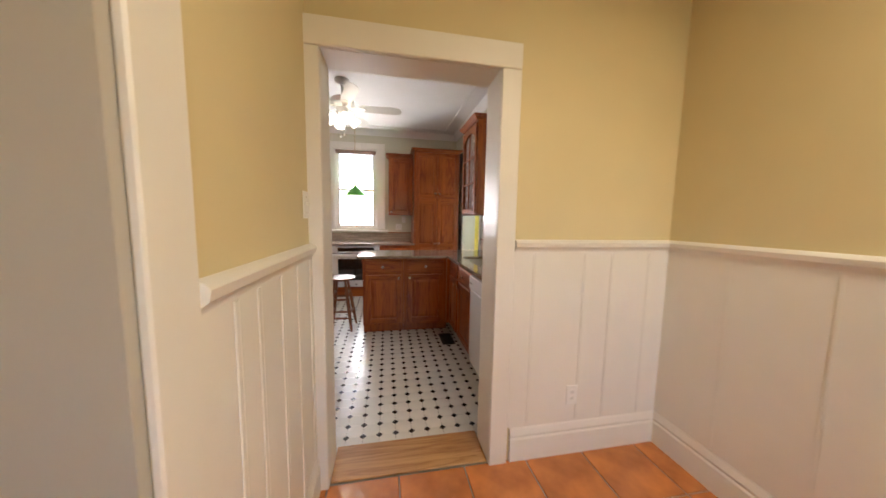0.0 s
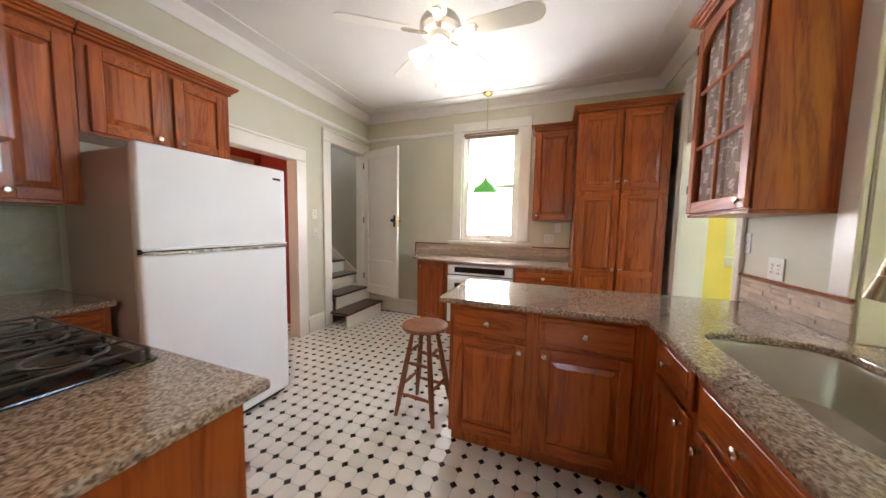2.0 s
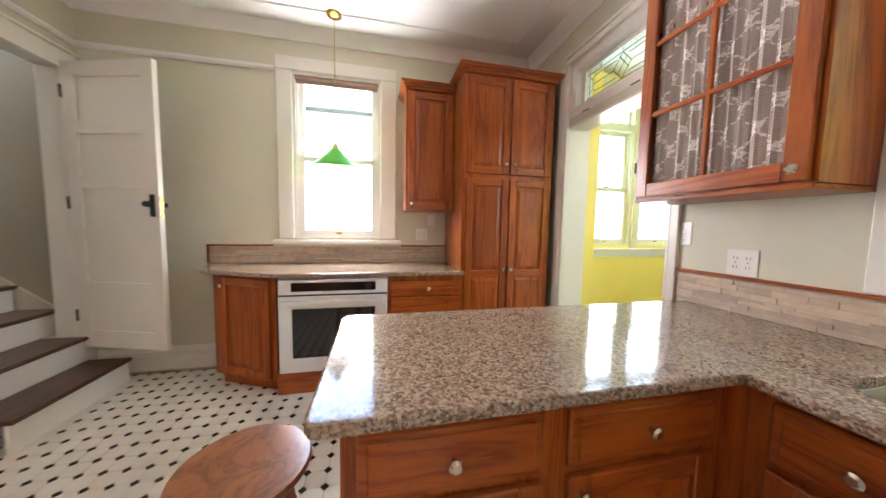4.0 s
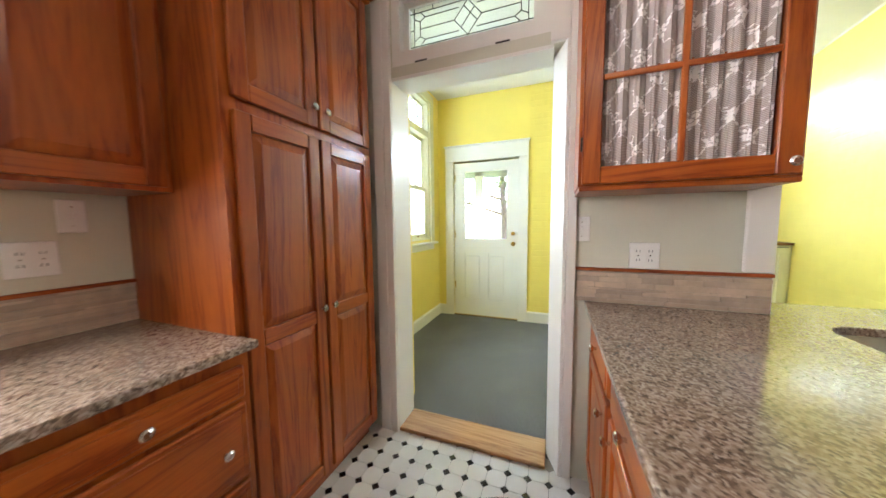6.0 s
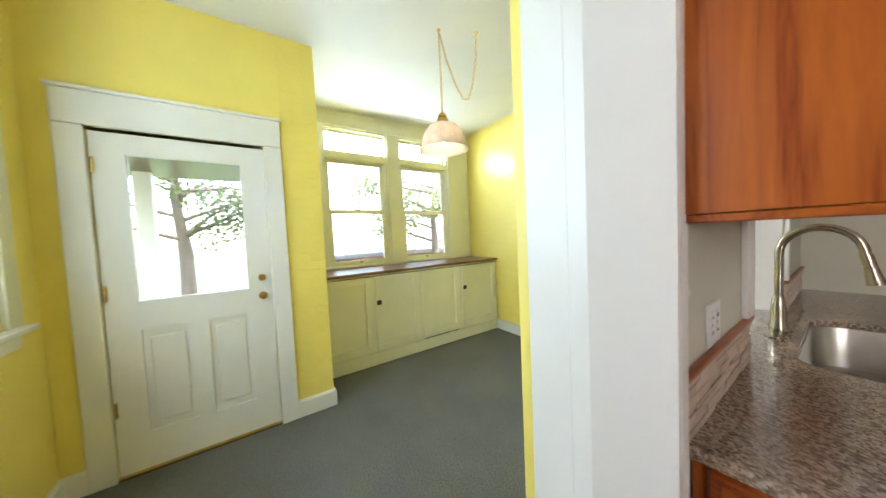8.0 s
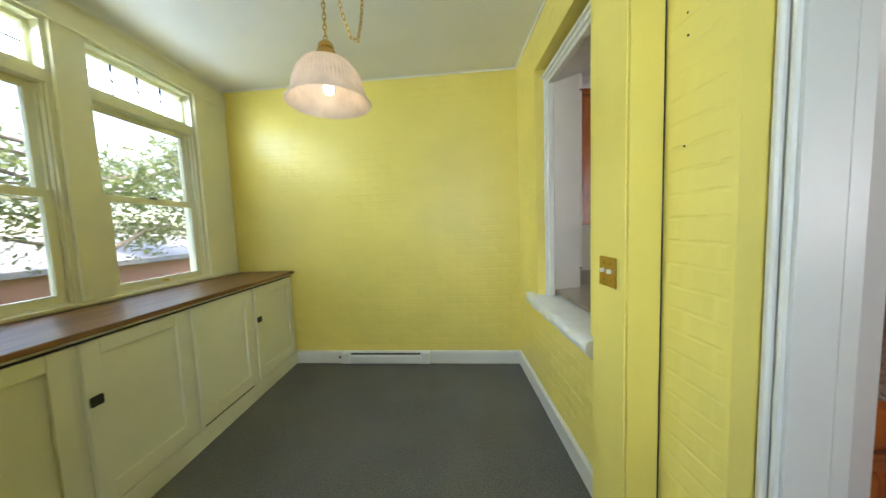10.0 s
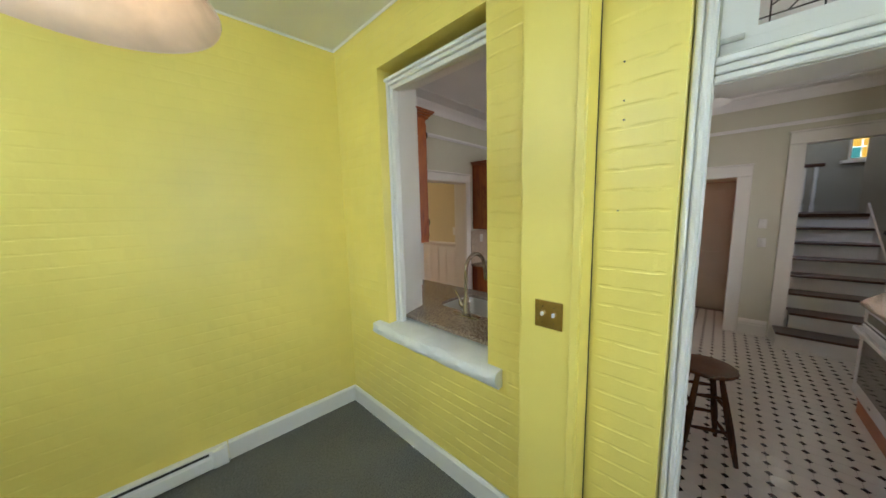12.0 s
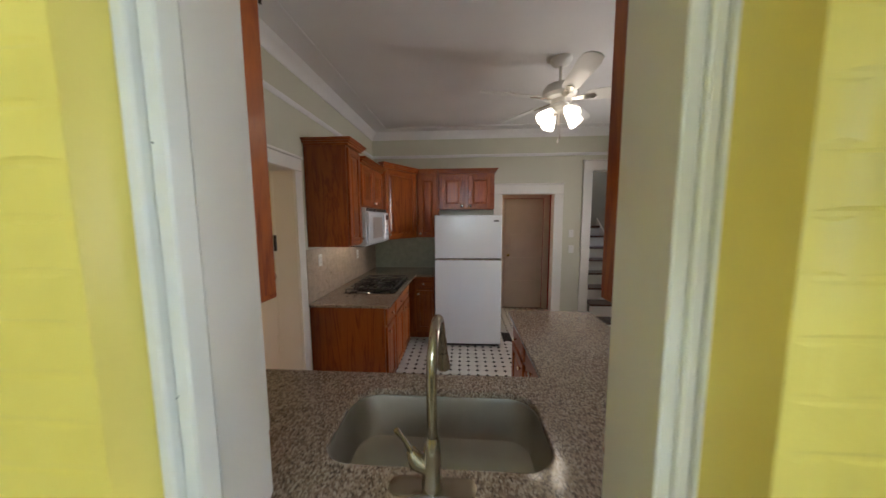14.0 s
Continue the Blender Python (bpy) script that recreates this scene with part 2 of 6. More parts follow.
nickel = paint("satin_nickel", (0.62, 0.58, 0.52), 0.26, 0.05, 40.0, 0.0, 10, metal=1.0)
bronze = paint("antique_nickel", (0.42, 0.37, 0.28), 0.25, 0.08, 20.0, 0.03, 200, metal=1.0)
brass = paint("aged_brass", (0.62, 0.42, 0.13), 0.25, 0.12, 25.0, 0.05, 200, metal=1.0)
dark_metal = paint("dark_oxidised_metal", (0.035, 0.03, 0.026), 0.4, 0.3, 40.0, 0.1, 200, metal=0.6)
white_plastic = paint("white_plastic", (0.80, 0.78, 0.74), 0.3, 0.01, 5.0, 0.0, 10)
slot_dark = paint("dark_slot", (0.015, 0.014, 0.013), 0.6, 0.1, 30.0, 0.0, 10)
tile_white = paint("white_octagon_tile", (0.72, 0.69, 0.63), 0.34, 0.05, 6.0, 0.05, 40, coat=0.08, rand=0.05)
tile_black = paint("black_dot_tile", (0.022, 0.018, 0.016), 0.25, 0.2, 12.0, 0.05, 60)
pale_grout = paint("beige_mosaic_grout", (0.36, 0.31, 0.25), 0.9, 0.2, 12.0, 0.3, 300)
grout = paint("grey_grout", (0.30, 0.27, 0.23), 0.9, 0.2, 12.0, 0.3, 300)
terracotta = paint("glazed_terracotta_tile", (0.50, 0.17, 0.045), 0.25, 0.30, 5.0, 0.15, 25, coat=0.4, rand=0.08)
mosaic = paint("stone_strip_mosaic", (0.50, 0.385, 0.29), 0.45, 0.14, 18.0, 0.18, 120, rand=0.22)
mosaic_green = paint("grey_green_strip_mosaic", (0.42, 0.43, 0.32), 0.35, 0.14, 18.0, 0.18, 120, rand=0.18)
carpet = carpet_mat("charcoal_carpet", (0.125, 0.122, 0.110))
stone_white = paint("white_painted_stone", (0.80, 0.79, 0.76), 0.5, 0.05, 8.0, 0.5, 30)
pane_glass = glass_mat("window_glass")
cabinet_glass = glass_mat("thin_cabinet_glass")
cabinet_glass.node_tree.nodes["Principled BSDF"].inputs["IOR"].default_value = 1.14
leaded_glass = glass_mat("seeded_leaded_glass", (0.93, 0.98, 0.93), 0.06)
frosted = glow("frosted_lit_glass", (1.0, 0.90, 0.76), 0.373)
lamp_shade_glass = translucent("ribbed_opal_glass", (0.86, 0.76, 0.68), 0.5)
bulb_glow = glow("lit_bulb", (1.0, 0.86, 0.62), 1.15)
green_glass = paint("green_cased_glass", (0.11, 0.60, 0.04), 0.42, 0.05, 14.0, 0.0, 10)
opal_white = paint("opal_white_lining", (0.85, 0.88, 0.78), 0.35, 0.03, 14.0, 0.0, 10)
lace = lace_mat("lace_curtain")
brown_blind = paint("brown_roller_blind", (0.30, 0.20, 0.15), 0.7, 0.1, 20.0, 0.2, 200)
grass_mat = paint("lawn", (0.045, 0.075, 0.02), 0.9, 0.3, 6.0, 0.5, 80)
leaf_mat = translucent("young_leaves", (0.10, 0.125, 0.048), 0.55, 0.5)
bark_mat = paint("grey_bark", (0.12, 0.09, 0.07), 0.9, 0.3, 14.0, 0.8, 40)
garage_brick = paint("red_brown_brick", (0.22, 0.10, 0.065), 0.8, 0.22, 10.0, 0.4, 40)
siding_paint = paint("pale_house_siding", (0.70, 0.70, 0.70), 0.6, 0.05, 3.0, 0.1, 60)
shingle_mat = paint("grey_roof_shingle", (0.14, 0.14, 0.15), 0.85, 0.25, 9.0, 0.5, 60)

# ---------- building helpers
def part(name, bm, m, parent=None, label="", smooth=False):
    """Links a bmesh, built in world places, as one mesh under a thing or a part."""
    bmesh.ops.recalc_face_normals(bm, faces=bm.faces)
    me = bpy.data.meshes.new(name)
    bm.to_mesh(me)
    bm.free()
    me.materials.append(m)
    if smooth:
        for p in me.polygons:
            p.use_smooth = True
        me.set_sharp_from_angle(angle=radians(38))
    ob = new(name, me)
    if parent is not None:
        ob.parent = parent
        if parent.parent is None:
            ob.matrix_parent_inverse = parent.matrix_basis.inverted()
    return tagged(ob, label) if label else ob


def thing(name, label, category, x=0.0, y=0.0, z=0.0, group="", kind=""):
    ob = new(name)
    ob.empty_display_size = 0.05
    ob.matrix_basis = pose(x, y, z)
    return tagged(ob, label, category, group, kind)


def solo(name, bm, m, label, category, smooth=False, group="", kind=""):
    ob = part(name, bm, m, None, "", smooth)
    return tagged(ob, label, category, group, kind)


def struct(name, bm, m, label="", smooth=False):
    return tagged(part(name, bm, m, None, "", smooth), label, "", "", "structure")


def bx(bm, x0, y0, z0, x1, y1, z1, bev=0.0, seg=1):
    c = [bm.verts.new(p) for p in ((x0, y0, z0), (x1, y0, z0), (x1, y1, z0), (x0, y1, z0),
                                   (x0, y0, z1), (x1, y0, z1), (x1, y1, z1), (x0, y1, z1))]
    fs = [bm.faces.new([c[i] for i in q]) for q in
          ((3, 2, 1, 0), (4, 5, 6, 7), (0, 1, 5, 4), (1, 2, 6, 5), (2, 3, 7, 6), (3, 0, 4, 7))]
    if bev:
        edges = list({e for f in fs for e in f.edges})
        bmesh.ops.bevel(bm, geom=edges, offset=bev, segments=seg, affect="EDGES", profile=0.6)
    return bm


def box(*a, bev=0.0, seg=1):
    return bx(bmesh.new(), *a, bev=bev, seg=seg)


def cyl(bm, p0, p1, r0, r1=None, n=14):
    r1 = r0 if r1 is None else r1
    p0, p1 = Vector(p0), Vector(p1)
    q = (p1 - p0).to_track_quat("Z", "Y")
    ring = lambda p, r: [bm.verts.new(p + q @ Vector((r * math.cos(2 * math.pi * i / n), r * math.sin(2 * math.pi * i / n), 0))) for i in range(n)]
    a, b = ring(p0, r0), ring(p1, r1)
    for i in range(n):
        bm.faces.new((a[i], a[(i + 1) % n], b[(i + 1) % n], b[i]))
    bm.faces.new(a[::-1])
    bm.faces.new(b)
    return bm


def lathe(bm, profile, x, y, n=28, close=False):
    """Turns a profile of (radius, height) about the upright through x, y."""
    rows = []
    for r, z in profile:
        rows.append([bm.verts.new((x + r * math.cos(2 * math.pi * i / n), y + r * math.sin(2 * math.pi * i / n), z)) for i in range(n)])
    for a, b in zip(rows, rows[1:]):
        for i in range(n):
            bm.faces.new((a[i], a[(i + 1) % n], b[(i + 1) % n], b[i]))
    if close:
        bm.faces.new(rows[0][::-1])
        bm.faces.new(rows[-1])
    return bm


def tube(bm, pts, r, n=8, taper=None):
    pts = [Vector(p) for p in pts]
    rows, up = [], Vector((0.123, 0.31, 0.94)).normalized()
    for i, p in enumerate(pts):
        d = (pts[min(i + 1, len(pts) - 1)] - pts[max(i - 1, 0)]).normalized()
        u = (up - d * up.dot(d)).normalized()
        w = d.cross(u)
        up = u
        k = r if taper is None else taper[i]
        rows.append([bm.verts.new(p + (u * math.cos(2 * math.pi * j / n) + w * math.sin(2 * math.pi * j / n)) * k) for j in range(n)])
    for a, b in zip(rows, rows[1:]):
        for j in range(n):
            bm.faces.new((a[j], a[(j + 1) % n], b[(j + 1) % n], b[j]))
    bm.faces.new(rows[0][::-1])
    bm.faces.new(rows[-1])
    return bm


def slab(bm, outline, z0, z1, bev=0.0, holes=()):
    """A flat plate with the given outline and holes, its upper edge eased."""
    edges = []
    for loop in (outline, *holes):
        vs = [bm.verts.new((x, y, z1)) for x, y in loop]
        edges += [bm.edges.new((vs[i], vs[(i + 1) % len(vs)])) for i in range(len(vs))]
    faces = bmesh.ops.triangle_fill(bm, use_beauty=True, edges=edges)["geom"]
    faces = [f for f in faces if isinstance(f, bmesh.types.BMFace)]
    ext = bmesh.ops.extrude_face_region(bm, geom=faces)["geom"]
    low = [v for v in ext if isinstance(v, bmesh.types.BMVert)]
    bmesh.ops.translate(bm, verts=low, vec=(0, 0, z0 - z1))
    bmesh.ops.recalc_face_normals(bm, faces=bm.faces)
    if bev:
        rim = [e for e in bm.edges if len(e.link_faces) == 2 and abs(e.link_faces[0].normal.dot(e.link_faces[1].normal)) < 0.3
               and abs(e.verts[0].co.z - e.verts[1].co.z) < 1e-5]
        bmesh.ops.bevel(bm, geom=rim, offset=bev, segments=2, affect="EDGES", profile=0.6)
    return bm


def rounded(x0, y0, x1, y1, r, n=5, corners=(1, 1, 1, 1)):
    """The outline of a rectangle with rounded corners: SW, SE, NE, NW."""
    pts = []
    for (cx, cy, a), on in zip(((x0, y0, 180), (x1, y0, 270), (x1, y1, 0), (x0, y1, 90)), corners):
        if not on:
            pts.append((cx, cy))
            continue
        ox, oy = (cx + r if cx == x0 else cx - r), (cy + r if cy == y0 else cy - r)
        for i in range(n + 1):
            k = radians(a + 90 * i / n)
            pts.append((ox + r * math.cos(k), oy + r * math.sin(k)))
    return pts


TURN = {"S": 0, "N": 180, "W": -90, "E": 90}


def facing(face, x, y, z=0.0):
    """Local frame of a front: x runs to the viewer's right, y goes into the thing, z up."""
    return pose(x, y, z, 0, 0, TURN[face])


def strip(bm, profile, p0, p1, out):
    """Runs a moulding profile of (out, height) from p0 to p1; out is the unit way off the wall."""
    rows = []
    for p in (p0, p1):
        rows.append([bm.verts.new((p[0] + out[0] * o, p[1] + out[1] * o, p[2] + h)) for o, h in profile])
    n = len(profile)
    for i in range(n):
        bm.faces.new((rows[0][i], rows[0][(i + 1) % n], rows[1][(i + 1) % n], rows[1][i]))
    bm.faces.new(rows[0][::-1])
    bm.faces.new(rows[1])
    return bm


BASE_PROFILE = [(0, 0), (0.022, 0), (0.022, 0.13), (0.016, 0.14), (0.020, 0.155), (0.012, 0.185), (0.004, 0.20), (0, 0.20)]
LOW_BASE = [(0, 0), (0.022, 0), (0.022, 0.12), (0.010, 0.135), (0, 0.135)]
RAIL_PROFILE = [(0, 0), (0.012, 0.004), (0.016, 0.018), (0.030, 0.030), (0.034, 0.052), (0.022, 0.064), (0, 0.068)]
COVE = [(0, -0.10), (0.012, -0.10), (0.020, -0.072), (0.052, -0.030), (0.078, -0.014), (0.085, 0), (0, 0)]
PICTURE_RAIL = [(0, 0), (0.010, 0), (0.022, 0.018), (0.018, 0.040), (0, 0.045)]


def wall(name, axis, a, b, lo, hi, z1, holes, m, label, z0=0.0):
    """A wall between planes a and b of x or y, running lo..hi, with holes (u0, u1, z0, z1) right through it."""
    us = sorted({lo, hi, *[h[0] for h in holes], *[h[1] for h in holes]})
    zs = sorted({z0, z1, *[h[2] for h in holes], *[h[3] for h in holes]})
    solid = lambda i, k: 0 <= i < len(us) - 1 and 0 <= k < len(zs) - 1 and not any(
        h[0] <= (us[i] + us[i + 1]) / 2 <= h[1] and h[2] <= (zs[k] + zs[k + 1]) / 2 <= h[3] for h in holes)
    bm = bmesh.new()
    cache = {}

    def v(u, w, z):
        key = (u, w, z)
        if key not in cache:
            cache[key] = bm.verts.new((w, u, z) if axis == "x" else (u, w, z))
        return cache[key]

    for i in range(len(us) - 1):
        for k in range(len(zs) - 1):
            if not solid(i, k):
                continue
            u0, u1, q0, q1 = us[i], us[i + 1], zs[k], zs[k + 1]
            for w in (a, b):
                bm.faces.new((v(u0, w, q0), v(u1, w, q0), v(u1, w, q1), v(u0, w, q1)))
            for di, dk, e in ((-1, 0, (u0, q0, u0, q1)), (1, 0, (u1, q0, u1, q1)), (0, -1, (u0, q0, u1, q0)), (0, 1, (u0, q1, u1, q1))):
                if not solid(i + di, k + dk):
                    bm.faces.new((v(e[0], a, e[1]), v(e[2], a, e[3]), v(e[2], b, e[3]), v(e[0], b, e[1])))
    return struct(name, bm, m, label)


CEIL, W0, W1, S1, N0, E0 = 2.95, -2.26, 1.535, 1.56, 5.68, 1.90
LT = 0.018                             # thickness of the boards that line openings


def grown(h):
    """An opening with room for its lining boards."""
    return (h[0] - LT, h[1] + LT, h[2], h[3] + LT)



# ---------- floors and ceilings
struct("floor", box(-3.35, S1, -0.12, 1.62, N0 + 0.1, -0.004), grout, "grey grout bed under octagon tiles")
struct("floor_dining", box(-1.5, -2.4, -0.12, 1.95, 1.40, -0.004), grout, "grout bed under terracotta tiles")
struct("floor_sunroom", box(1.715, 1.45, -0.12, 5.1, N0, 0.018), carpet, "charcoal grey flat carpet")
struct("ground", box(-60, -60, -0.75, 60, 60, -0.60), grass_mat, "mown lawn round the house")
struct("ceiling", box(W0 - 0.1, S1 - 0.1, CEIL, 1.72, N0 + 0.1, CEIL + 0.12), ceiling_paint, "off-white plaster ceiling")
struct("ceiling_dining", box(-1.5, -2.4, 2.75, 1.95, 1.47, 2.87), ceiling_paint, "off-white plaster ceiling")
struct("ceiling_sunroom", box(1.73, 1.40, CEIL, 5.2, N0 + 0.1, CEIL + 0.12), ceiling_paint, "off-white plaster ceiling")
struct("ceiling_hall", box(-3.4, 2.3, 2.6, W0 - 0.12, 4.72, 2.7), ceiling_paint, "off-white plaster ceiling")
# next three slabs are unseen, added to stop outdoor light leaking in
struct("floor_light_stop_stairs", box(-6.1, 4.5, -0.12, -3.42, 7.0, -0.005), grout, "unseen floor added to keep outdoor light from under the stairs")
struct("ceiling_light_stop", box(-3.9, 3.4, 2.6, -3.401, 4.72, 2.7), ceiling_paint, "off-white plaster ceiling")
struct("floor_light_stop_door", box(-3.9, 3.4, -0.12, -3.421, 4.498, -0.005), grout, "unseen floor added against outdoor light behind the closet door")
struct("ceiling_stairwell", box(-6.1, 4.5, 4.6, W0 - 0.12, 7.0, 4.7), ceiling_paint, "off-white plaster ceiling")

# ---------- walls
SD = (-0.09, 0.74, 0.0, 2.067)         # doorway from the dining room
WIN_N = (-0.74, 0.02, 1.14, 2.60)      # kitchen window
RD = (3.53, 4.29, 0.0, 2.03)           # doorway to the red hall
ST = (4.83, 5.53, 0.0, 2.36)           # doorway to the stairs
ED = (4.125, 4.985, 0.0, 2.09)         # doorway to the sunroom
TR = (4.19, 4.93, 2.24, 2.53)          # leaded light over it
PT = (2.47, 3.275, 0.875, 2.53)         # pass-through over the sink
wall("wall_south", "y", 1.475, S1, W0 - 0.1, 1.62, CEIL, [grown(SD)], kitchen_paint, "pale sage painted kitchen wall")
wall("wall_dining_north", "y", 1.385, 1.472, -0.16, 1.95, 2.8, [grown(SD)], tan_paint, "warm tan painted wall over wainscot")
wall("wall_north", "y", N0, N0 + 0.22, W0 - 0.1, 1.62, CEIL, [WIN_N], kitchen_paint, "pale sage painted kitchen wall")
wall("wall_west", "x", W0 - 0.12, W0, S1, N0, CEIL, [grown(RD), grown(ST)], kitchen_paint, "pale sage painted kitchen wall")
wall("wall_east", "x", W1, 1.70, S1, N0 + 0.1, CEIL, [(4.052, ED[1] + LT, 0.0, ED[3] + LT), (4.13, 4.98, 2.165, 2.62), (2.40, 3.305, 0.875, 2.63)], kitchen_paint, "pale sage painted kitchen wall")
BRICK_PT = (2.43, 3.316, 0.775, 2.645)
BRICK_ED = (4.067, 5.06, 0.0, 2.75)
wall("wall_sunroom_west", "x", 1.703, E0 - 0.004, 1.60, N0 + 0.1, CEIL, [BRICK_ED, BRICK_PT], yellow_paint, "yellow painted brick wall")
bm = bmesh.new()
for q in (((1.70, 1.885), (5.15, 1.625), (5.15, 1.40), (1.70, 1.40)),):
    slab(bm, q, 0.0, CEIL)
struct("wall_sunroom_south", bm, yellow_paint, "yellow painted brick wall")
DX, PY = 3.85, 4.15                    # back door wall, and the south face of the pier beside it
EW1, EW2 = (2.05, 2.87), (3.04, 3.86)
wall("wall_sunroom_east", "x", 4.925, 5.10, 1.50, 4.40, CEIL, [(*EW1, 1.06, 2.76), (*EW2, 1.06, 2.76)], cream_paint, "cream painted window wall")
wall("wall_sunroom_pier", "y", PY, 4.42, 3.854, 4.95, CEIL, [], yellow_paint, "yellow painted brick pier")
BD = (4.535, 5.40, 0.03, 2.11)
wall("wall_sunroom_door", "x", DX, DX + 0.18, PY - 0.004, N0, CEIL, [BD], yellow_paint, "yellow painted wall round the back door")
NW1, NW2 = (2.20, 2.83), (2.90, 3.52)
wall("wall_sunroom_north", "y", 5.62, 5.80, 1.70, DX, CEIL, [(*NW1, 1.09, 2.80), (*NW2, 1.09, 2.80)], yellow_paint, "yellow painted window wall")
# dining room
wall("wall_dining_east", "x", 1.81, 1.93, -2.4, 1.385, 2.8, [], tan_paint, "warm tan painted wall over wainscot")
wall("wall_dining_west", "x", -0.33, -0.15, 0.435, 1.50, 2.8, [], tan_paint, "warm tan painted wall over wainscot")
wall("wall_dining_far_west", "x", -1.5, -1.4, -2.4, 1.5, 2.8, [], tan_paint, "warm tan painted wall")
# the hole is an added, unseen opening that lets sky light in
wall("wall_dining_south", "y", -2.5, -2.4, -1.5, 1.95, 2.8, [(0.5, 1.3, 1.3, 2.15)], tan_paint, "warm tan painted wall")
# coloured darker than the tan walls in place of shade
wall("wall_dining_side", "y", 0.52, 0.62, -1.4, -0.33, 2.8, [], shaded_side_paint, "warm tan painted wall")
# hall behind the red doorway
HD = (3.70, 4.40, 0.0, 2.03)
wall("wall_hall_west", "x", -3.32, -3.20, 2.3, 4.70, 2.6, [HD], red_paint, "brick red painted wall over white wainscot")
wall("wall_hall_north", "y", 4.60, 4.70, -3.2, W0 - 0.12, 2.6, [], red_paint, "brick red painted wall")
wall("wall_hall_south", "y", 2.3, 2.4, -3.2, W0 - 0.12, 2.6, [], red_paint, "brick red painted wall")
wall("wall_hall_closet", "x", -3.9, -3.8, 3.5, 4.6, 2.6, [], beige_paint, "plain closet back wall")
# unseen sides added so no daylight shows under the closed door
wall("wall_light_stop_south", "y", 3.4, 3.5, -3.9, -3.321, 2.6, [], beige_paint, "unseen side wall added against daylight under the closet door")
wall("wall_light_stop_north", "y", 4.601, 4.70, -3.9, -3.321, 2.6, [], beige_paint, "unseen side wall added against daylight under the closet door")
# stairwell
wall("wall_stair_south", "y", 4.705, 4.80, -3.75, W0 - 0.12, 4.6, [], olive_paint, "drab plaster stairwell wall")
wall("wall_stair_north", "y", 5.66, 5.76, -4.35, W0 - 0.12, 4.6, [], olive_paint, "drab plaster stairwell wall")
wall("wall_stair_far", "x", -6.0, -5.9, 4.5, 7.0, 4.6, [(5.79, 6.03, 2.45, 3.25)], olive_paint, "drab plaster stairwell wall")
wall("wall_landing_south", "y", 4.5, 4.6, -5.9, -3.75, 4.6, [], olive_paint, "drab plaster stairwell wall")
wall("wall_landing_north", "y", 6.9, 7.0, -5.9, -4.35, 4.6, [], olive_paint, "drab plaster stairwell wall")
wall("wall_landing_east", "x", -4.35, -4.25, 5.76, 6.9, 4.6, [], olive_paint, "drab plaster stairwell wall")

# ---------- baseboards, rails and mouldings
bm = bmesh.new()
for p0, p1, out in (((W0, 4.43, 0), (W0, 4.69, 0), (1, 0)), ((W0, N0, 0), (-1.30, N0, 0), (0, -1)), ((-0.42, S1, 0), (-0.2, S1, 0), (0, 1))):
    strip(bm, BASE_PROFILE, p0, p1, out)
struct("baseboard", bm, white_paint, "white moulded baseboard")
bm = bmesh.new()
for p0, p1, out in (((0.86, 1.385, 0), (1.81, 1.385, 0), (0, -1)), ((1.81, 1.385, 0), (1.81, -2.4, 0), (-1, 0)), ((-0.15, 1.385, 0), (-0.15, 0.545, 0), (1, 0))):
    strip(bm, BASE_PROFILE, p0, p1, out)
struct("baseboard_dining", bm, wainscot_paint, "white moulded baseboard")
bm = bmesh.new()
for p0, p1, out in (((E0, 1.88, 0.018), (E0, 3.53, 0.018), (1, 0)), ((E0, 3.83, 0.018), (E0, 4.05, 0.018), (1, 0)), ((DX, PY, 0.018), (DX, BD[0] - 0.115, 0.018), (-1, 0)),
                    ((DX, BD[1] + 0.115, 0.018), (DX, 5.62, 0.018), (-1, 0)), ((1.90, 5.62, 0.018), (DX, 5.62, 0.018), (0, -1)),
                    ((1.90, 1.87, 0.018), (2.84, 1.799, 0.018), (0.075, 0.997)), ((3.80, 1.727, 0.018), (4.33, 1.687, 0.018), (0.075, 0.997)),
                    ((DX - 0.022, PY, 0.018), (4.33, PY, 0.018), (0, -1))):
    strip(bm, LOW_BASE, p0, p1, out)
struct("baseboard_sunroom", bm, white_paint, "white painted plain baseboard")
bm = bmesh.new()
for p0, p1, out in (((W0, S1, CEIL), (W0, N0, CEIL), (1, 0)), ((W0, N0, CEIL), (W1, N0, CEIL), (0, -1)), ((W1, S1, CEIL), (W1, N0, CEIL), (-1, 0)), ((W0, S1, CEIL), (W1, S1, CEIL), (0, 1))):
    strip(bm, COVE, p0, p1, out)
struct("trim_crown", bm, ceiling_paint, "painted cove crown moulding", True)
bm = bmesh.new()
for p0, p1, out in (((W0, S1, 2.58), (W0, N0, 2.58), (1, 0)), ((W0, N0, 2.58), (-0.88, N0, 2.58), (0, -1)), ((W0, S1, 2.58), (W1, S1, 2.58), (0, 1)),
                    ((W1, 2.0, 2.75), (W1, 4.0, 2.75), (-1, 0))):
    strip(bm, PICTURE_RAIL, p0, p1, out)
struct("trim_picture_rail", bm, ceiling_paint, "painted picture rail")
bm = bmesh.new()
d = 0.27
for x0, y0, x1, y1 in ((W0 + d, S1 + d, W0 + d + 0.022, N0 - d), (W1 - d - 0.022, S1 + d, W1 - d, N0 - d), (W0 + d + 0.022, S1 + d, W1 - d - 0.022, S1 + d + 0.022), (W0 + d + 0.022, N0 - d - 0.022, W1 - d - 0.022, N0 - d)):
    bx(bm, x0, y0, CEIL - 0.012, x1, y1, CEIL - 0.001, bev=0.004)
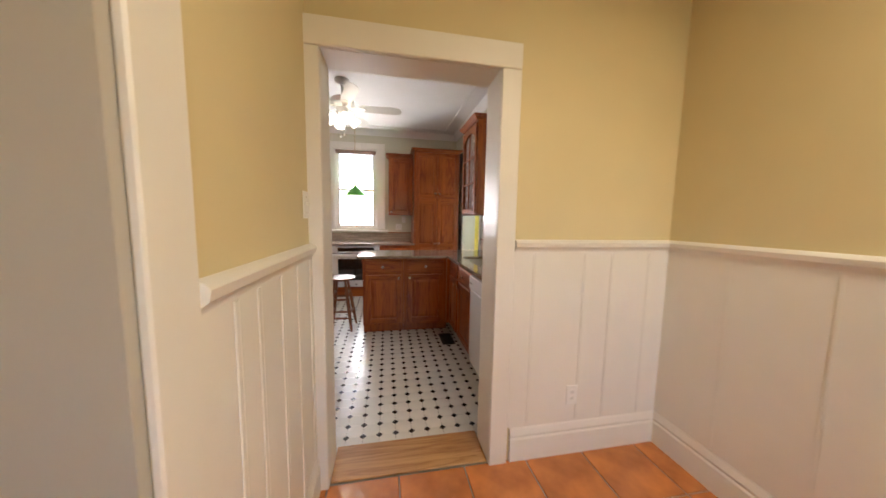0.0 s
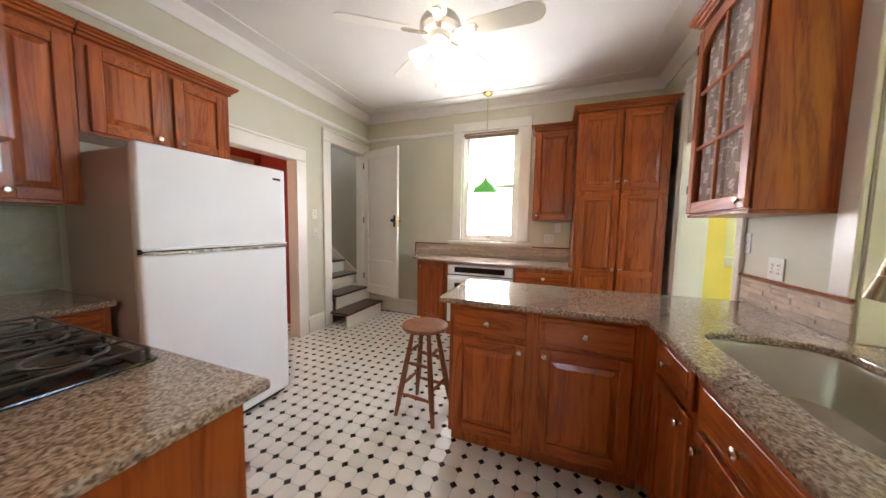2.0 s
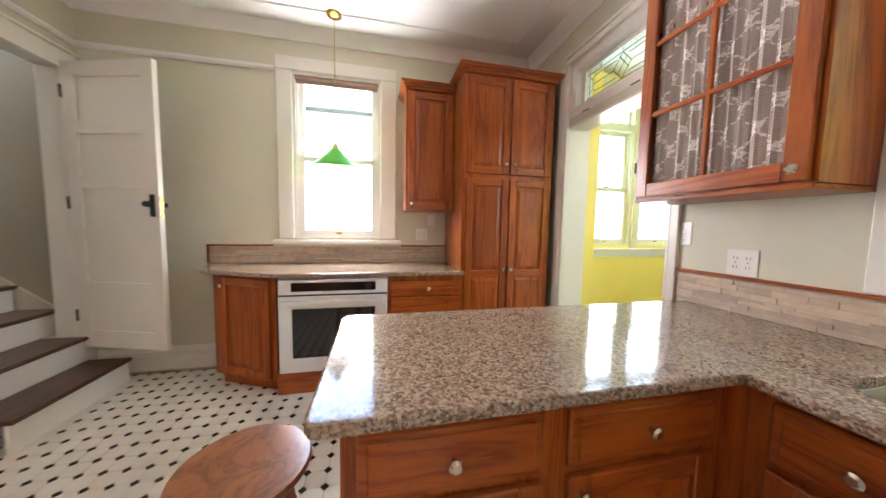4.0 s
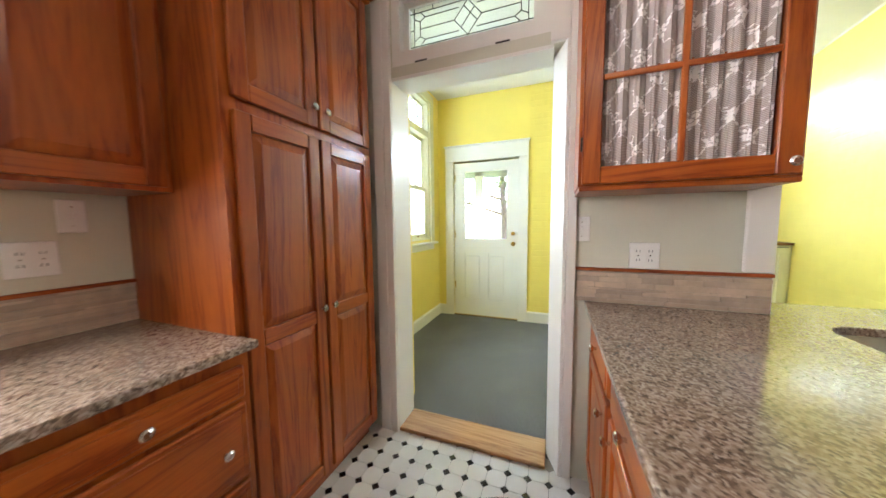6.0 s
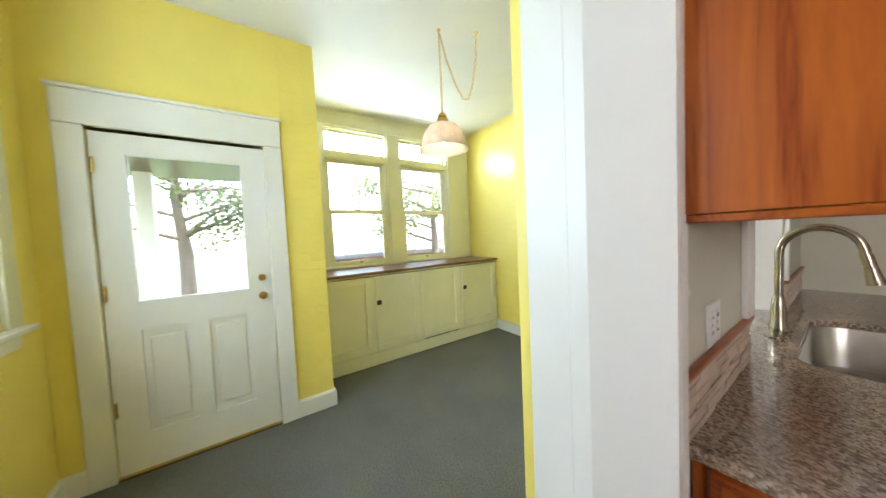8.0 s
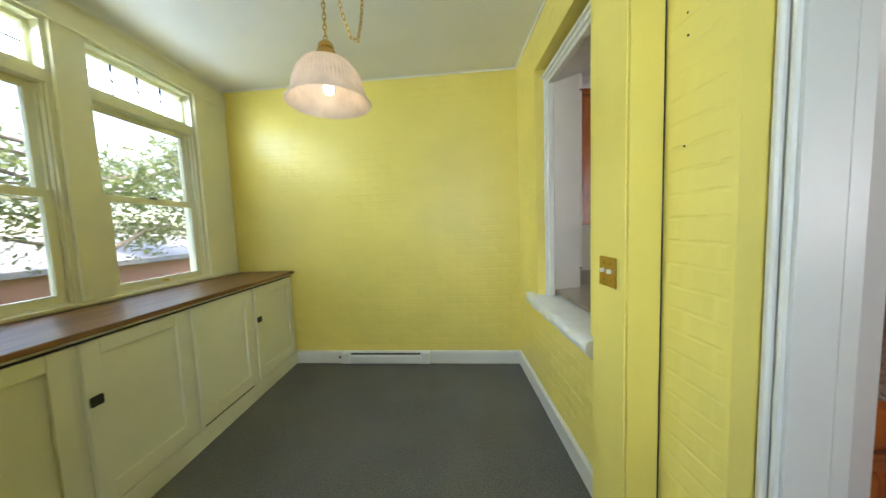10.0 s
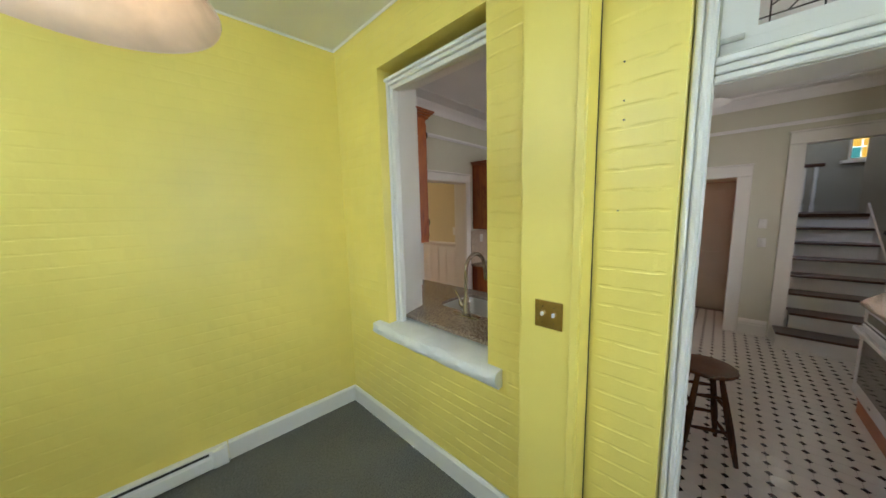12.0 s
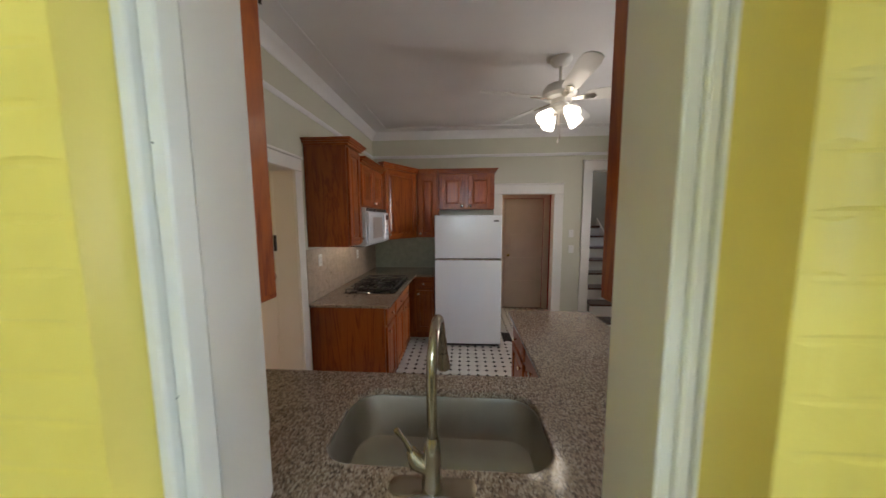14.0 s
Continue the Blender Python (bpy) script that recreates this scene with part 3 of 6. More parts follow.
struct("trim_ceiling_panel", bm, ceiling_paint, "thin raised panel moulding on the ceiling")
bm = bmesh.new()
SUN_COVE = [(0, -0.010), (0.006, -0.010), (0.010, -0.004), (0.012, 0), (0, 0)]
for p0, p1, out in (((E0, 1.88, CEIL), (E0, 5.62, CEIL), (1, 0)), ((1.90, 1.87, CEIL), (4.95, 1.641, CEIL), (0.075, 0.997)), ((4.925, 1.6, CEIL), (4.925, PY, CEIL), (-1, 0)), ((DX, PY, CEIL), (4.92, PY, CEIL), (0, -1))):
    strip(bm, SUN_COVE, p0, p1, out)
struct("trim_sunroom_crown", bm, ceiling_paint, "thin painted crown moulding")
bm = bmesh.new()
for p0, p1, out in (((0.845, 1.385, 1.175), (1.81, 1.385, 1.175), (0, -1)), ((1.81, 1.385, 1.175), (1.81, -2.4, 1.175), (-1, 0)), ((-0.15, 1.385, 1.155), (-0.15, 0.545, 1.155), (1, 0))):
    strip(bm, RAIL_PROFILE, p0, p1, out)
struct("trim_chair_rail", bm, wainscot_paint, "white moulded chair rail", True)

# wainscot: boards with thin battens
wain = struct("trim_wainscot", box(0.845, 1.373, 0.20, 1.81, 1.384, 1.18), wainscot_paint, "white board wainscot")
part("panel", box(1.798, -2.4, 0.20, 1.809, 1.373, 1.18), wainscot_paint, wain)
part("panel", box(-0.149, 0.545, 0.20, -0.138, 1.385, 1.16), wainscot_paint, wain)
for x in (0.95, 1.25, 1.42, 1.66):
    part("batten", box(x, 1.3705, 0.21, x + 0.012, 1.3725, 1.17, bev=0.002), wainscot_paint, wain)
for y in (1.30, 1.12, 0.95, 0.78, 0.66):
    part("batten", box(-0.1375, y, 0.21, -0.1335, y + 0.022, 1.155, bev=0.0035), wainscot_paint, wain)
for y in (1.05, 0.7, 0.35, 0.0, -0.4):
    part("batten", box(1.7955, y, 0.21, 1.7975, y + 0.012, 1.17, bev=0.002), wainscot_paint, wain)


def casing(name, face, plane, u0, u1, z1, w=0.115, t=0.022, m=None, top=None, z0=0.0, cap=True, label="white painted flat door casing"):
    """Flat casing boards round an opening; plane is the wall's face, u runs along the wall."""
    m = m or white_paint
    th = w if top is None else top
    sgn = {"S": -1, "N": 1, "W": -1, "E": 1}[face]
    a, b = sorted((plane, plane + sgn * t))
    mk = lambda lo, hi, q0, q1, e=0.0: (box(lo, a - (e if sgn < 0 else 0), q0, hi, b + (e if sgn > 0 else 0), q1, bev=0.004) if face in "SN"
                                        else box(a - (e if sgn < 0 else 0), lo, q0, b + (e if sgn > 0 else 0), hi, q1, bev=0.004))
    root = tagged(part(name, mk(u0 - w, u0, z0, z1), m), label, "", "", "structure")
    part("side_board", mk(u1, u1 + w, z0, z1), m, root)
    part("head_board", mk(u0 - w, u1 + w, z1 + 0.001, z1 + th, 0.003), m, root)
    if cap:
        part("cap_moulding", mk(u0 - w - 0.012, u1 + w + 0.012, z1 + th + 0.001, z1 + th + 0.022, 0.016), m, root)
    return root


def lining(name, axis, a, b, u0, u1, z1, t=0.018, m=None, z0=0.0, sill=False):
    """Jambs and head that line an opening through a wall."""
    m = m or white_paint
    mk = (lambda l, h, q0, q1: box(l, a, q0, h, b, q1)) if axis == "y" else (lambda l, h, q0, q1: box(a, l, q0, b, h, q1))
    root = tagged(part(name, mk(u0 - t, u0, z0, z1 + t), m), "white painted opening lining", "", "", "structure")
    part("jamb", mk(u1, u1 + t, z0, z1 + t), m, root)
    part("head", mk(u0 + 0.0005, u1 - 0.0005, z1, z1 + t), m, root)
    if sill:
        part("sill", mk(u0 + t + 0.001, u1 - t - 0.001, z0, z0 + t), m, root)
    return root


casing("trim_dining_door", "S", 1.385, SD[0], SD[1], SD[3], 0.10, 0.024, wainscot_paint, top=0.12, cap=False)
casing("trim_dining_door_kitchen", "N", S1, SD[0], SD[1], SD[3], 0.10, 0.022)
lining("trim_dining_door_lining", "y", 1.384, S1 + 0.001, SD[0], SD[1], SD[3], m=wainscot_paint)
casing("trim_hall_door", "E", W0, RD[0], RD[1], RD[3], 0.135, 0.024)
lining("trim_hall_door_lining", "x", W0 - 0.121, W0 + 0.001, RD[0], RD[1], RD[3])
casing("trim_stair_door", "E", W0, ST[0], ST[1], ST[3], 0.13, 0.024)
lining("trim_stair_door_lining", "x", W0 - 0.121, W0 + 0.001, ST[0], ST[1], ST[3], z0=0.18)
casing("trim_sunroom_door_kitchen", "W", W1, 4.052, ED[1], 2.60, 0.045, 0.024)
part("side_board", box(W1 - 0.024, ED[1] + 0.0455, 0, W1, ED[1] + 0.115, 2.60, bev=0.004), white_paint, bpy.data.objects["trim_sunroom_door_kitchen"])
part("head_fill", box(W1 - 0.024, 4.0525, ED[3] + LT + 0.001, W1, ED[0] + 0.012, 2.60), white_paint, bpy.data.objects["trim_sunroom_door_kitchen"])
casing("trim_hall_closet", "E", -3.20, HD[0], HD[1], HD[3], 0.10, 0.02, beige_paint, cap=False, label="beige painted closet door casing")
casing("trim_dining_side_opening", "E", -0.15, -0.6, 0.43, 2.4, 0.115, 0.018, wainscot_paint, cap=False)
struct("trim_dining_side_jamb", box(-0.335, 0.411, 0, -0.151, 0.434, 2.4), shaded_side_paint, "jamb in greige for its shaded look")
struct("trim_hall_wainscot", box(-3.199, 2.4, 0, -3.185, 3.598, 1.12), white_paint, "white board wainscot")
root = struct("trim_sunroom_door_lining", box(W1 - 0.001, ED[1], 0, 1.70, ED[1] + LT, ED[3] + LT), white_paint, "white painted opening lining")
part("jamb", slab(bmesh.new(), [(W1 - 0.023, 4.053), (W1 - 0.023, 4.066), (1.655, ED[0]), (1.70, ED[0]), (1.70, 4.053)], 0, ED[3] + LT, 0.003), white_paint, root, "splayed white jamb")
part("head", box(W1 - 0.001, ED[0] + 0.0005, ED[3], 1.70, ED[1] - 0.0005, ED[3] + LT), white_paint, root)

# moulded casing, transom bar and leaded light of the sunroom doorway, set back in the brick
root = struct("trim_sunroom_door", box(1.7015, ED[1] + 0.001, 0.018, 1.735, 5.058, 2.745), white_paint, "white moulded door casing set in the brick opening")
part("side_board", box(1.7015, 4.069, 0.018, 1.812, ED[0] - 0.001, 2.745), white_paint, root)
for k in range(2):
    part("bead", box(1.8125, 4.072 + 0.026 * k, 0.018, 1.832 - 0.008 * k, 4.092 + 0.026 * k, 2.74, bev=0.005), white_paint, root)
    part("bead", box(1.7355, 5.036 - 0.028 * k, 0.018, 1.750 - 0.006 * k, 5.054 - 0.028 * k, 2.74, bev=0.005), white_paint, root)
part("transom_bar", box(W1 + 0.002, 4.132, ED[3] + LT + 0.001, 1.642, 4.978, TR[2] - 0.001), white_paint, root)
part("bar_back", box(1.6425, 4.132, ED[3] + LT + 0.001, 1.7035, 4.978, 2.172), white_paint, root)
for k in range(3):
    part("bar_moulding", box(1.7015, ED[0], 2.092 + 0.027 * k, 1.728 + 0.008 * k, ED[1], 2.116 + 0.027 * k, bev=0.005), white_paint, root)
part("head_board", box(1.7015, ED[0], 2.541, 1.73, ED[1], 2.745), white_paint, root)
for y in (4.36, 4.80):
    part("latch_slot", box(W1 - 0.0005, y - 0.035, 2.165, W1 + 0.0035, y + 0.035, 2.174), slot_dark, root)
for a, b in ((4.131, TR[0]), (TR[1], 4.979)):
    part("light_jamb", box(1.54, a, TR[2], 1.69, b, 2.615), white_paint, root)
part("light_head", box(1.54, TR[0] + 0.001, TR[3] + 0.001, 1.69, TR[1] - 0.001, 2.615), white_paint, root)

# ---------- windows and doors
def sash(root, name, mk, u0, u1, z0, z1, w, dep, off, m, glass, muntins=()):
    """One sash: stiles, rails and a pane. mk(u0, u1, z0, z1, d0, d1) makes a box along the wall."""
    s = part(name, mk(u0, u0 + w, z0, z1, off, off + dep), m, root)
    part("stile", mk(u1 - w, u1, z0, z1, off, off + dep), m, s)
    part("rail", mk(u0 + w, u1 - w, z0, z0 + w * 1.15, off, off + dep), m, s)
    part("rail", mk(u0 + w, u1 - w, z1 - w * 0.9, z1, off, off + dep), m, s)
    p = part("pane", mk(u0 + w, u1 - w, z0 + w, z1 - w * 0.9, off + dep * 0.45, off + dep * 0.6), glass, s)
    p.visible_shadow = False
    for a, b, c, d in muntins:
        part("muntin", mk(a, b, c, d, off + dep * 0.25, off + dep * 0.8), dark_metal, s)
    return s


def maker(axis, plane, sgn):
    def mk(u0, u1, z0, z1, d0, d1, bev=0.0):
        a, b = sorted((plane + sgn * d0, plane + sgn * d1))
        return box(u0, a, z0, u1, b, z1, bev=bev) if axis == "y" else box(a, u0, z0, b, u1, z1, bev=bev)
    return mk


def hung_window(name, axis, plane, sgn, u0, u1, z0, zm, z1, top=None, m=None, label="", depth=0.15, lift=brass):
    """Double-hung window; sgn is the way outward. top: the head of a leaded light above it."""
    m = m or white_paint
    mk = maker(axis, plane, sgn)
    head = top or z1
    root = tagged(part(name, mk(u0, u0 + 0.025, z0, head, 0.0, depth), m), label, "", "", "structure")
    part("window_frame", mk(u1 - 0.025, u1, z0, head, 0.0, depth), m, root)
    part("window_frame", mk(u0 + 0.025, u1 - 0.025, head - 0.025, head, 0.0, depth), m, root)
    part("window_frame", mk(u0 + 0.025, u1 - 0.025, z0, z0 + 0.02, 0.0, depth), m, root)
    for d0 in (0.015, 0.055):
        for a, b in ((u0 + 0.025, u0 + 0.037), (u1 - 0.037, u1 - 0.025)):
            part("parting_bead", mk(a, b, z0 + 0.02, z1, d0, d0 + 0.012), m, root)
    low = sash(root, "lower_sash", mk, u0 + 0.037, u1 - 0.037, z0 + 0.02, zm + 0.02, 0.048, 0.034, 0.03, m, pane_glass)
    sash(root, "upper_sash", mk, u0 + 0.037, u1 - 0.037, zm - 0.018, z1, 0.044, 0.034, 0.07, m, pane_glass)
    c = (u0 + u1) / 2
    part("sash_lock", mk(c - 0.03, c + 0.03, zm + 0.021, zm + 0.036, 0.034, 0.058, 0.004), dark_metal, low)
    part("sash_lift", mk(c - 0.025, c + 0.025, z0 + 0.038, z0 + 0.056, 0.018, 0.0295, 0.004), lift, low)
    if top:
        part("transom_rail", mk(u0 + 0.025, u1 - 0.025, z1 + 0.001, z1 + 0.075, -0.004, depth), m, root)
        a, b, c0, c1 = u0 + 0.045, u1 - 0.045, z1 + 0.10, top - 0.05
        mun = [(a + (b - a) * k / 4 - 0.004, a + (b - a) * k / 4 + 0.004, c0, c1) for k in (1, 2, 3)]
        mun.append((a, b, (c0 + c1) / 2 - 0.004, (c0 + c1) / 2 + 0.004))
        sash(root, "leaded_light", mk, u0 + 0.025, u1 - 0.025, z1 + 0.076, top - 0.026, 0.03, 0.03, 0.06, m, pane_glass, mun)
    return root


win = hung_window("window_1", "y", N0, 1, *WIN_N[:2], 1.14, 1.86, 2.60, label="white double-hung kitchen window, sunlit")
part("casing", box(-0.865, N0 - 0.022, 1.14, WIN_N[0], N0 - 0.001, 2.60, bev=0.004), white_paint, win)
part("casing", box(WIN_N[1], N0 - 0.022, 1.14, 0.165, N0 - 0.001, 2.60, bev=0.004), white_paint, win)
part("casing", box(-0.865, N0 - 0.025, 2.601, 0.165, N0 - 0.001, 2.71, bev=0.004), white_paint, win)
part("window_sill", box(-0.91, N0 - 0.07, 1.09, 0.215, N0 + 0.03, 1.125, bev=0.008, seg=2), white_paint, win)
bm = cyl(bmesh.new(), (WIN_N[0] + 0.02, N0 + 0.012, 2.555), (WIN_N[1] - 0.02, N0 + 0.012, 2.555), 0.022)
bl = part("roller_blind", bm, brown_blind, win, "rolled-up brown blind", True)
part("blind_hem", box(WIN_N[0] + 0.03, N0 + 0.008, 2.505, WIN_N[1] - 0.03, N0 + 0.014, 2.54), brown_blind, bl)

for nm, (a, b) in (("window_2", EW1), ("window_3", EW2)):
    hung_window(nm, "x", 4.925, 1, a, b, 1.06, 1.74, 2.38, 2.76, cream_paint, "cream double-hung sunroom window with leaded transom")
bm = box(4.895, 1.70, 1.046, 4.924, PY - 0.004, 1.075, bev=0.006)
sill = struct("trim_sunroom_sill", bm, cream_paint, "cream painted window stool")
for y0, y1 in ((1.68, 2.049), (2.871, 3.039), (3.861, PY - 0.004)):
    part("mullion_board", box(4.90, y0, 1.076, 4.924, y1, 2.76, bev=0.003), cream_paint, sill)
part("head_board", box(4.895, 1.66, 2.761, 4.924, PY - 0.004, 2.88, bev=0.003), cream_paint, sill)
part("bead", box(4.885, 1.66, 2.75, 4.8945, PY - 0.004, 2.775, bev=0.003), cream_paint, sill)
for nm, (a, b) in (("window_4", NW1), ("window_5", NW2)):
    hung_window(nm, "y", 5.62, 1, a, b, 1.09, 1.72, 2.36, 2.80, cream_paint, "cream double-hung sunroom window with leaded transom")
bm = box(2.06, 5.56, 1.03, 3.66, 5.619, 1.06, bev=0.006)
sill = struct("trim_sunroom_north_sill", bm, white_paint, "white window stool and casing")
for x0, x1 in ((2.09, 2.199), (2.831, 2.899), (3.521, 3.63)):
    part("casing", box(x0, 5.598, 1.061, x1, 5.619, 2.80, bev=0.003), cream_paint, sill)
part("head_board", box(2.09, 5.595, 2.801, 3.63, 5.619, 2.90, bev=0.003), cream_paint, sill)
part("apron", box(2.09, 5.60, 0.96, 3.61, 5.619, 1.029, bev=0.003), white_paint, sill)

# leaded light above the sunroom doorway
mk = maker("x", 1.60, 1)
tl = tagged(part("window_6", mk(TR[0], TR[0] + 0.03, TR[2], TR[3], 0, 0.04), white_paint), "white transom with geometric leaded glass", "", "", "structure")
part("stile", mk(TR[1] - 0.03, TR[1], TR[2], TR[3], 0, 0.04), white_paint, tl)
part("rail", mk(TR[0] + 0.03, TR[1] - 0.03, TR[2], TR[2] + 0.03, 0, 0.04), white_paint, tl)
part("rail", mk(TR[0] + 0.03, TR[1] - 0.03, TR[3] - 0.03, TR[3], 0, 0.04), white_paint, tl)
p = part("pane", mk(TR[0] + 0.03, TR[1] - 0.03, TR[2] + 0.03, TR[3] - 0.03, 0.016, 0.022), leaded_glass, tl)
p.visible_shadow = False
ya, yb, za, zb = TR[0] + 0.03, TR[1] - 0.03, TR[2] + 0.03, TR[3] - 0.03
yc, zc = (ya + yb) / 2, (za + zb) / 2
LEADS = [((yc - 0.075, zc), (yc + 0.0, zb - 0.026)), ((yc, zb - 0.026), (yc + 0.075, zc)), ((yc + 0.075, zc), (yc, za + 0.026)), ((yc, za + 0.026), (yc - 0.075, zc)),
         ((yc - 0.0375, zc + 0.045), (yc + 0.0375, zc - 0.045)), ((yc + 0.022, zc + 0.062), (yc - 0.053, zc - 0.028)), ((ya, zc), (ya + 0.026, zc)), ((yb, zc), (yb - 0.026, zc))]
bo, iy, iz = 0.026, 0.062, 0.056        # border, and the inner field's distance from the edges
for z, sz in ((za, 1), (zb, -1)):
    LEADS += [((ya, z + sz * bo), (yb, z + sz * bo)), ((yc, z), (yc, z + sz * bo)), ((yc - 0.2, z), (yc - 0.2, z + sz * bo)), ((yc + 0.2, z), (yc + 0.2, z + sz * bo))]
    for y, sy in ((ya, 1), (yb, -1)):
        LEADS += [((y + sy * iy * 1.5, z + sz * iz), (yc - sy * 0.05, z + sz * iz)), ((y + sy * iy, z + sz * iz * 1.35), (y + sy * iy * 1.5, z + sz * iz)),
                  ((y + sy * bo, z + sz * iz * 1.0), (y + sy * iy, z + sz * iz * 1.35)), ((y + sy * iy * 1.05, z + sz * bo), (y + sy * iy * 1.5, z + sz * iz))]
for y, sy in ((ya, 1), (yb, -1)):
    LEADS += [((y + sy * bo, za), (y + sy * bo, zb)), ((y + sy * iy, za + iz * 1.35), (y + sy * iy, zb - iz * 1.35)), ((y + sy * iy, zc), (yc - sy * 0.075, zc))]
for (y0, z0), (y1, z1) in LEADS:
    part("lead_came", cyl(bmesh.new(), (1.619, y0, z0), (1.619, y1, z1), 0.0026, n=6), dark_metal, tl)

# brick opening of the pass-through: splayed white jambs, stepped trim and a rough stone sill
root = struct("trim_pass_through", slab(bmesh.new(), [(1.54, 2.401), (1.54, 2.412), (1.768, PT[0] + 0.011), (1.768, PT[0] - 0.02), (1.705, PT[0] - 0.03)], 0.917, 2.62), white_paint, "white moulded pass-through trim")
part("jamb", slab(bmesh.new(), [(1.54, 3.304), (1.54, 3.296), (1.768, PT[1] - 0.011), (1.768, PT[1] + 0.02), (1.705, PT[1] + 0.03)], 0.917, 2.62), white_paint, root)
bm = bmesh.new()
v = [[bm.verts.new((x, y, z)) for x, z in ((1.54, 2.612), (1.768, PT[3] - 0.011), (1.768, PT[3] + 0.03), (1.54, 2.629))] for y in (2.42, 3.29)]
for k in range(4):
    bm.faces.new((v[0][k], v[0][(k + 1) % 4], v[1][(k + 1) % 4], v[1][k]))
bm.faces.new(v[0])
bm.faces.new(v[1][::-1])
part("head", bm, white_paint, root)
for k, (w0, w1, x1) in enumerate(((0.0, 0.03, 1.815), (0.031, 0.055, 1.83), (0.056, 0.078, 1.845))):
    a, b = PT[0] - w1 + 0.014, PT[0] - w0 + 0.014
    part("moulding", box(1.7705, a, 0.868, x1, b, PT[3] + w1, bev=0.004), white_paint, root)
    c, d = PT[1] + 0.9 * w0 - 0.014, PT[1] + 0.9 * w1 - 0.014
    part("moulding", box(1.7705, c, 0.868, 1.776 + 0.009 * k, d, PT[3] + w1, bev=0.004), white_paint, root)
    part("moulding", box(1.7705, b + 0.0005, PT[3] + w0 - 0.014, x1, c - 0.0005, PT[3] + w1 - 0.014, bev=0.004), white_paint, root)
bm = bmesh.new()
nx = 36
rows = []
for i in range(nx + 1):
    y = 2.315 + (3.405 - 2.315) * i / nx
    row = []
    for o, z in ((0.0, 0.775), (0.225, 0.772), (0.245, 0.80), (0.25, 0.83), (0.24, 0.858), (0.225, 0.866), (0.0, 0.868)):
        j = 0.018 * noise.noise(Vector((y * 9, z * 25, 3.1))) if 0.2 < o and z < 0.86 else 0.0
        row.append(bm.verts.new((1.715 + o + j, y, z + j * 0.4)))
    rows.append(row)
for a, b in zip(rows, rows[1:]):
    for k in range(7):
        bm.faces.new((a[k], a[(k + 1) % 7], b[(k + 1) % 7], b[k]))
bm.faces.new(rows[0])
bm.faces.new(rows[-1][::-1])
struct("trim_stone_sill", bm, stone_white, "rough-faced white painted stone sill", True)
# white kitchen-side casing of the pass-through
struct("trim_pass_through_kitchen", box(1.514, 3.306, 1.08, W1 - 0.001, 3.40, 2.62, bev=0.004), white_paint, "white flat pass-through casing")
struct("trim_pass_through_kitchen_south", box(1.514, 2.365, 1.08, W1 - 0.001, 2.399, 2.62, bev=0.004), white_paint, "white flat pass-through casing")

# boarded pilaster with a brass switch plate
root = struct("trim_pilaster", box(E0, 3.575, 0.018, 2.012, 3.815, CEIL), yellow_paint, "yellow painted boarded pilaster")
part("edge_board", box(E0, 3.5605, 0.018, 2.004, 3.5745, CEIL, bev=0.003), yellow_paint, root)
part("edge_board", box(2.0125, 3.78, 0.018, 2.020, 3.81, CEIL, bev=0.003), yellow_paint, root)
part("plinth", box(E0, 3.545, 0.018, 2.03, 3.83, 0.16, bev=0.004), white_paint, root)
# solid dark strip draws the shadow in the pilaster's gap
part("joint_shadow", box(E0 - 0.001, 3.8155, 0.17, E0 + 0.002, 3.8185, CEIL - 0.03), slot_dark, root, "dark strip for the shadow in the gap beside the bricks")

# back door
BDm = maker("x", DX + 0.007, 1)
door = tagged(part("door_1", BDm(BD[0] + 0.003, BD[0] + 0.15, 0.035, 2.09, 0, 0.042), white_paint), "white back door, upper glass over panels", "", "", "structure")
part("stile", BDm(BD[1] - 0.15, BD[1] - 0.003, 0.035, 2.09, 0, 0.042), white_paint, door)
for z0, z1 in ((0.035, 0.26), (0.90, 1.08), (1.97, 2.09)):
    part("rail", BDm(BD[0] + 0.15, BD[1] - 0.15, z0, z1, 0, 0.042), white_paint, door)
cy = (BD[0] + BD[1]) / 2
part("stile", BDm(cy - 0.045, cy + 0.045, 0.26, 0.90, 0, 0.042), white_paint, door)
for a, b in ((BD[0] + 0.15, cy - 0.045), (cy + 0.045, BD[1] - 0.15)):
    pn = part("panel", BDm(a, b, 0.26, 0.90, 0.014, 0.03), white_paint, door)
    part("raised_field", BDm(a + 0.035, b - 0.035, 0.31, 0.85, 0.004, 0.0139, 0.004), white_paint, pn)
p = part("pane", BDm(BD[0] + 0.15, BD[1] - 0.15, 1.08, 1.97, 0.018, 0.024), pane_glass, door)
p.visible_shadow = False
for z, r in ((1.155, 0.022), (1.02, 0.028)):
    bm = cyl(bmesh.new(), (DX + 0.0065, BD[0] + 0.065, z), (DX - 0.008, BD[0] + 0.065, z), r)
    cyl(bm, (DX - 0.008, BD[0] + 0.065, z), (DX - 0.043, BD[0] + 0.065, z), 0.012, 0.024)
    part("door_knob" if z < 1.1 else "deadbolt", bm, brass, door, "brass", True)
for z in (0.4, 1.1, 1.85):
    part("hinge", box(DX - 0.008, BD[1] - 0.022, z, DX + 0.0055, BD[1] - 0.012, z + 0.09), brass, door)
casing("trim_back_door", "W", DX, BD[0], BD[1], BD[3], 0.115, 0.024, top=0.19)
lining("trim_back_door_lining", "x", DX + 0.001, DX + 0.18, BD[0], BD[1], BD[3], z0=0.03)
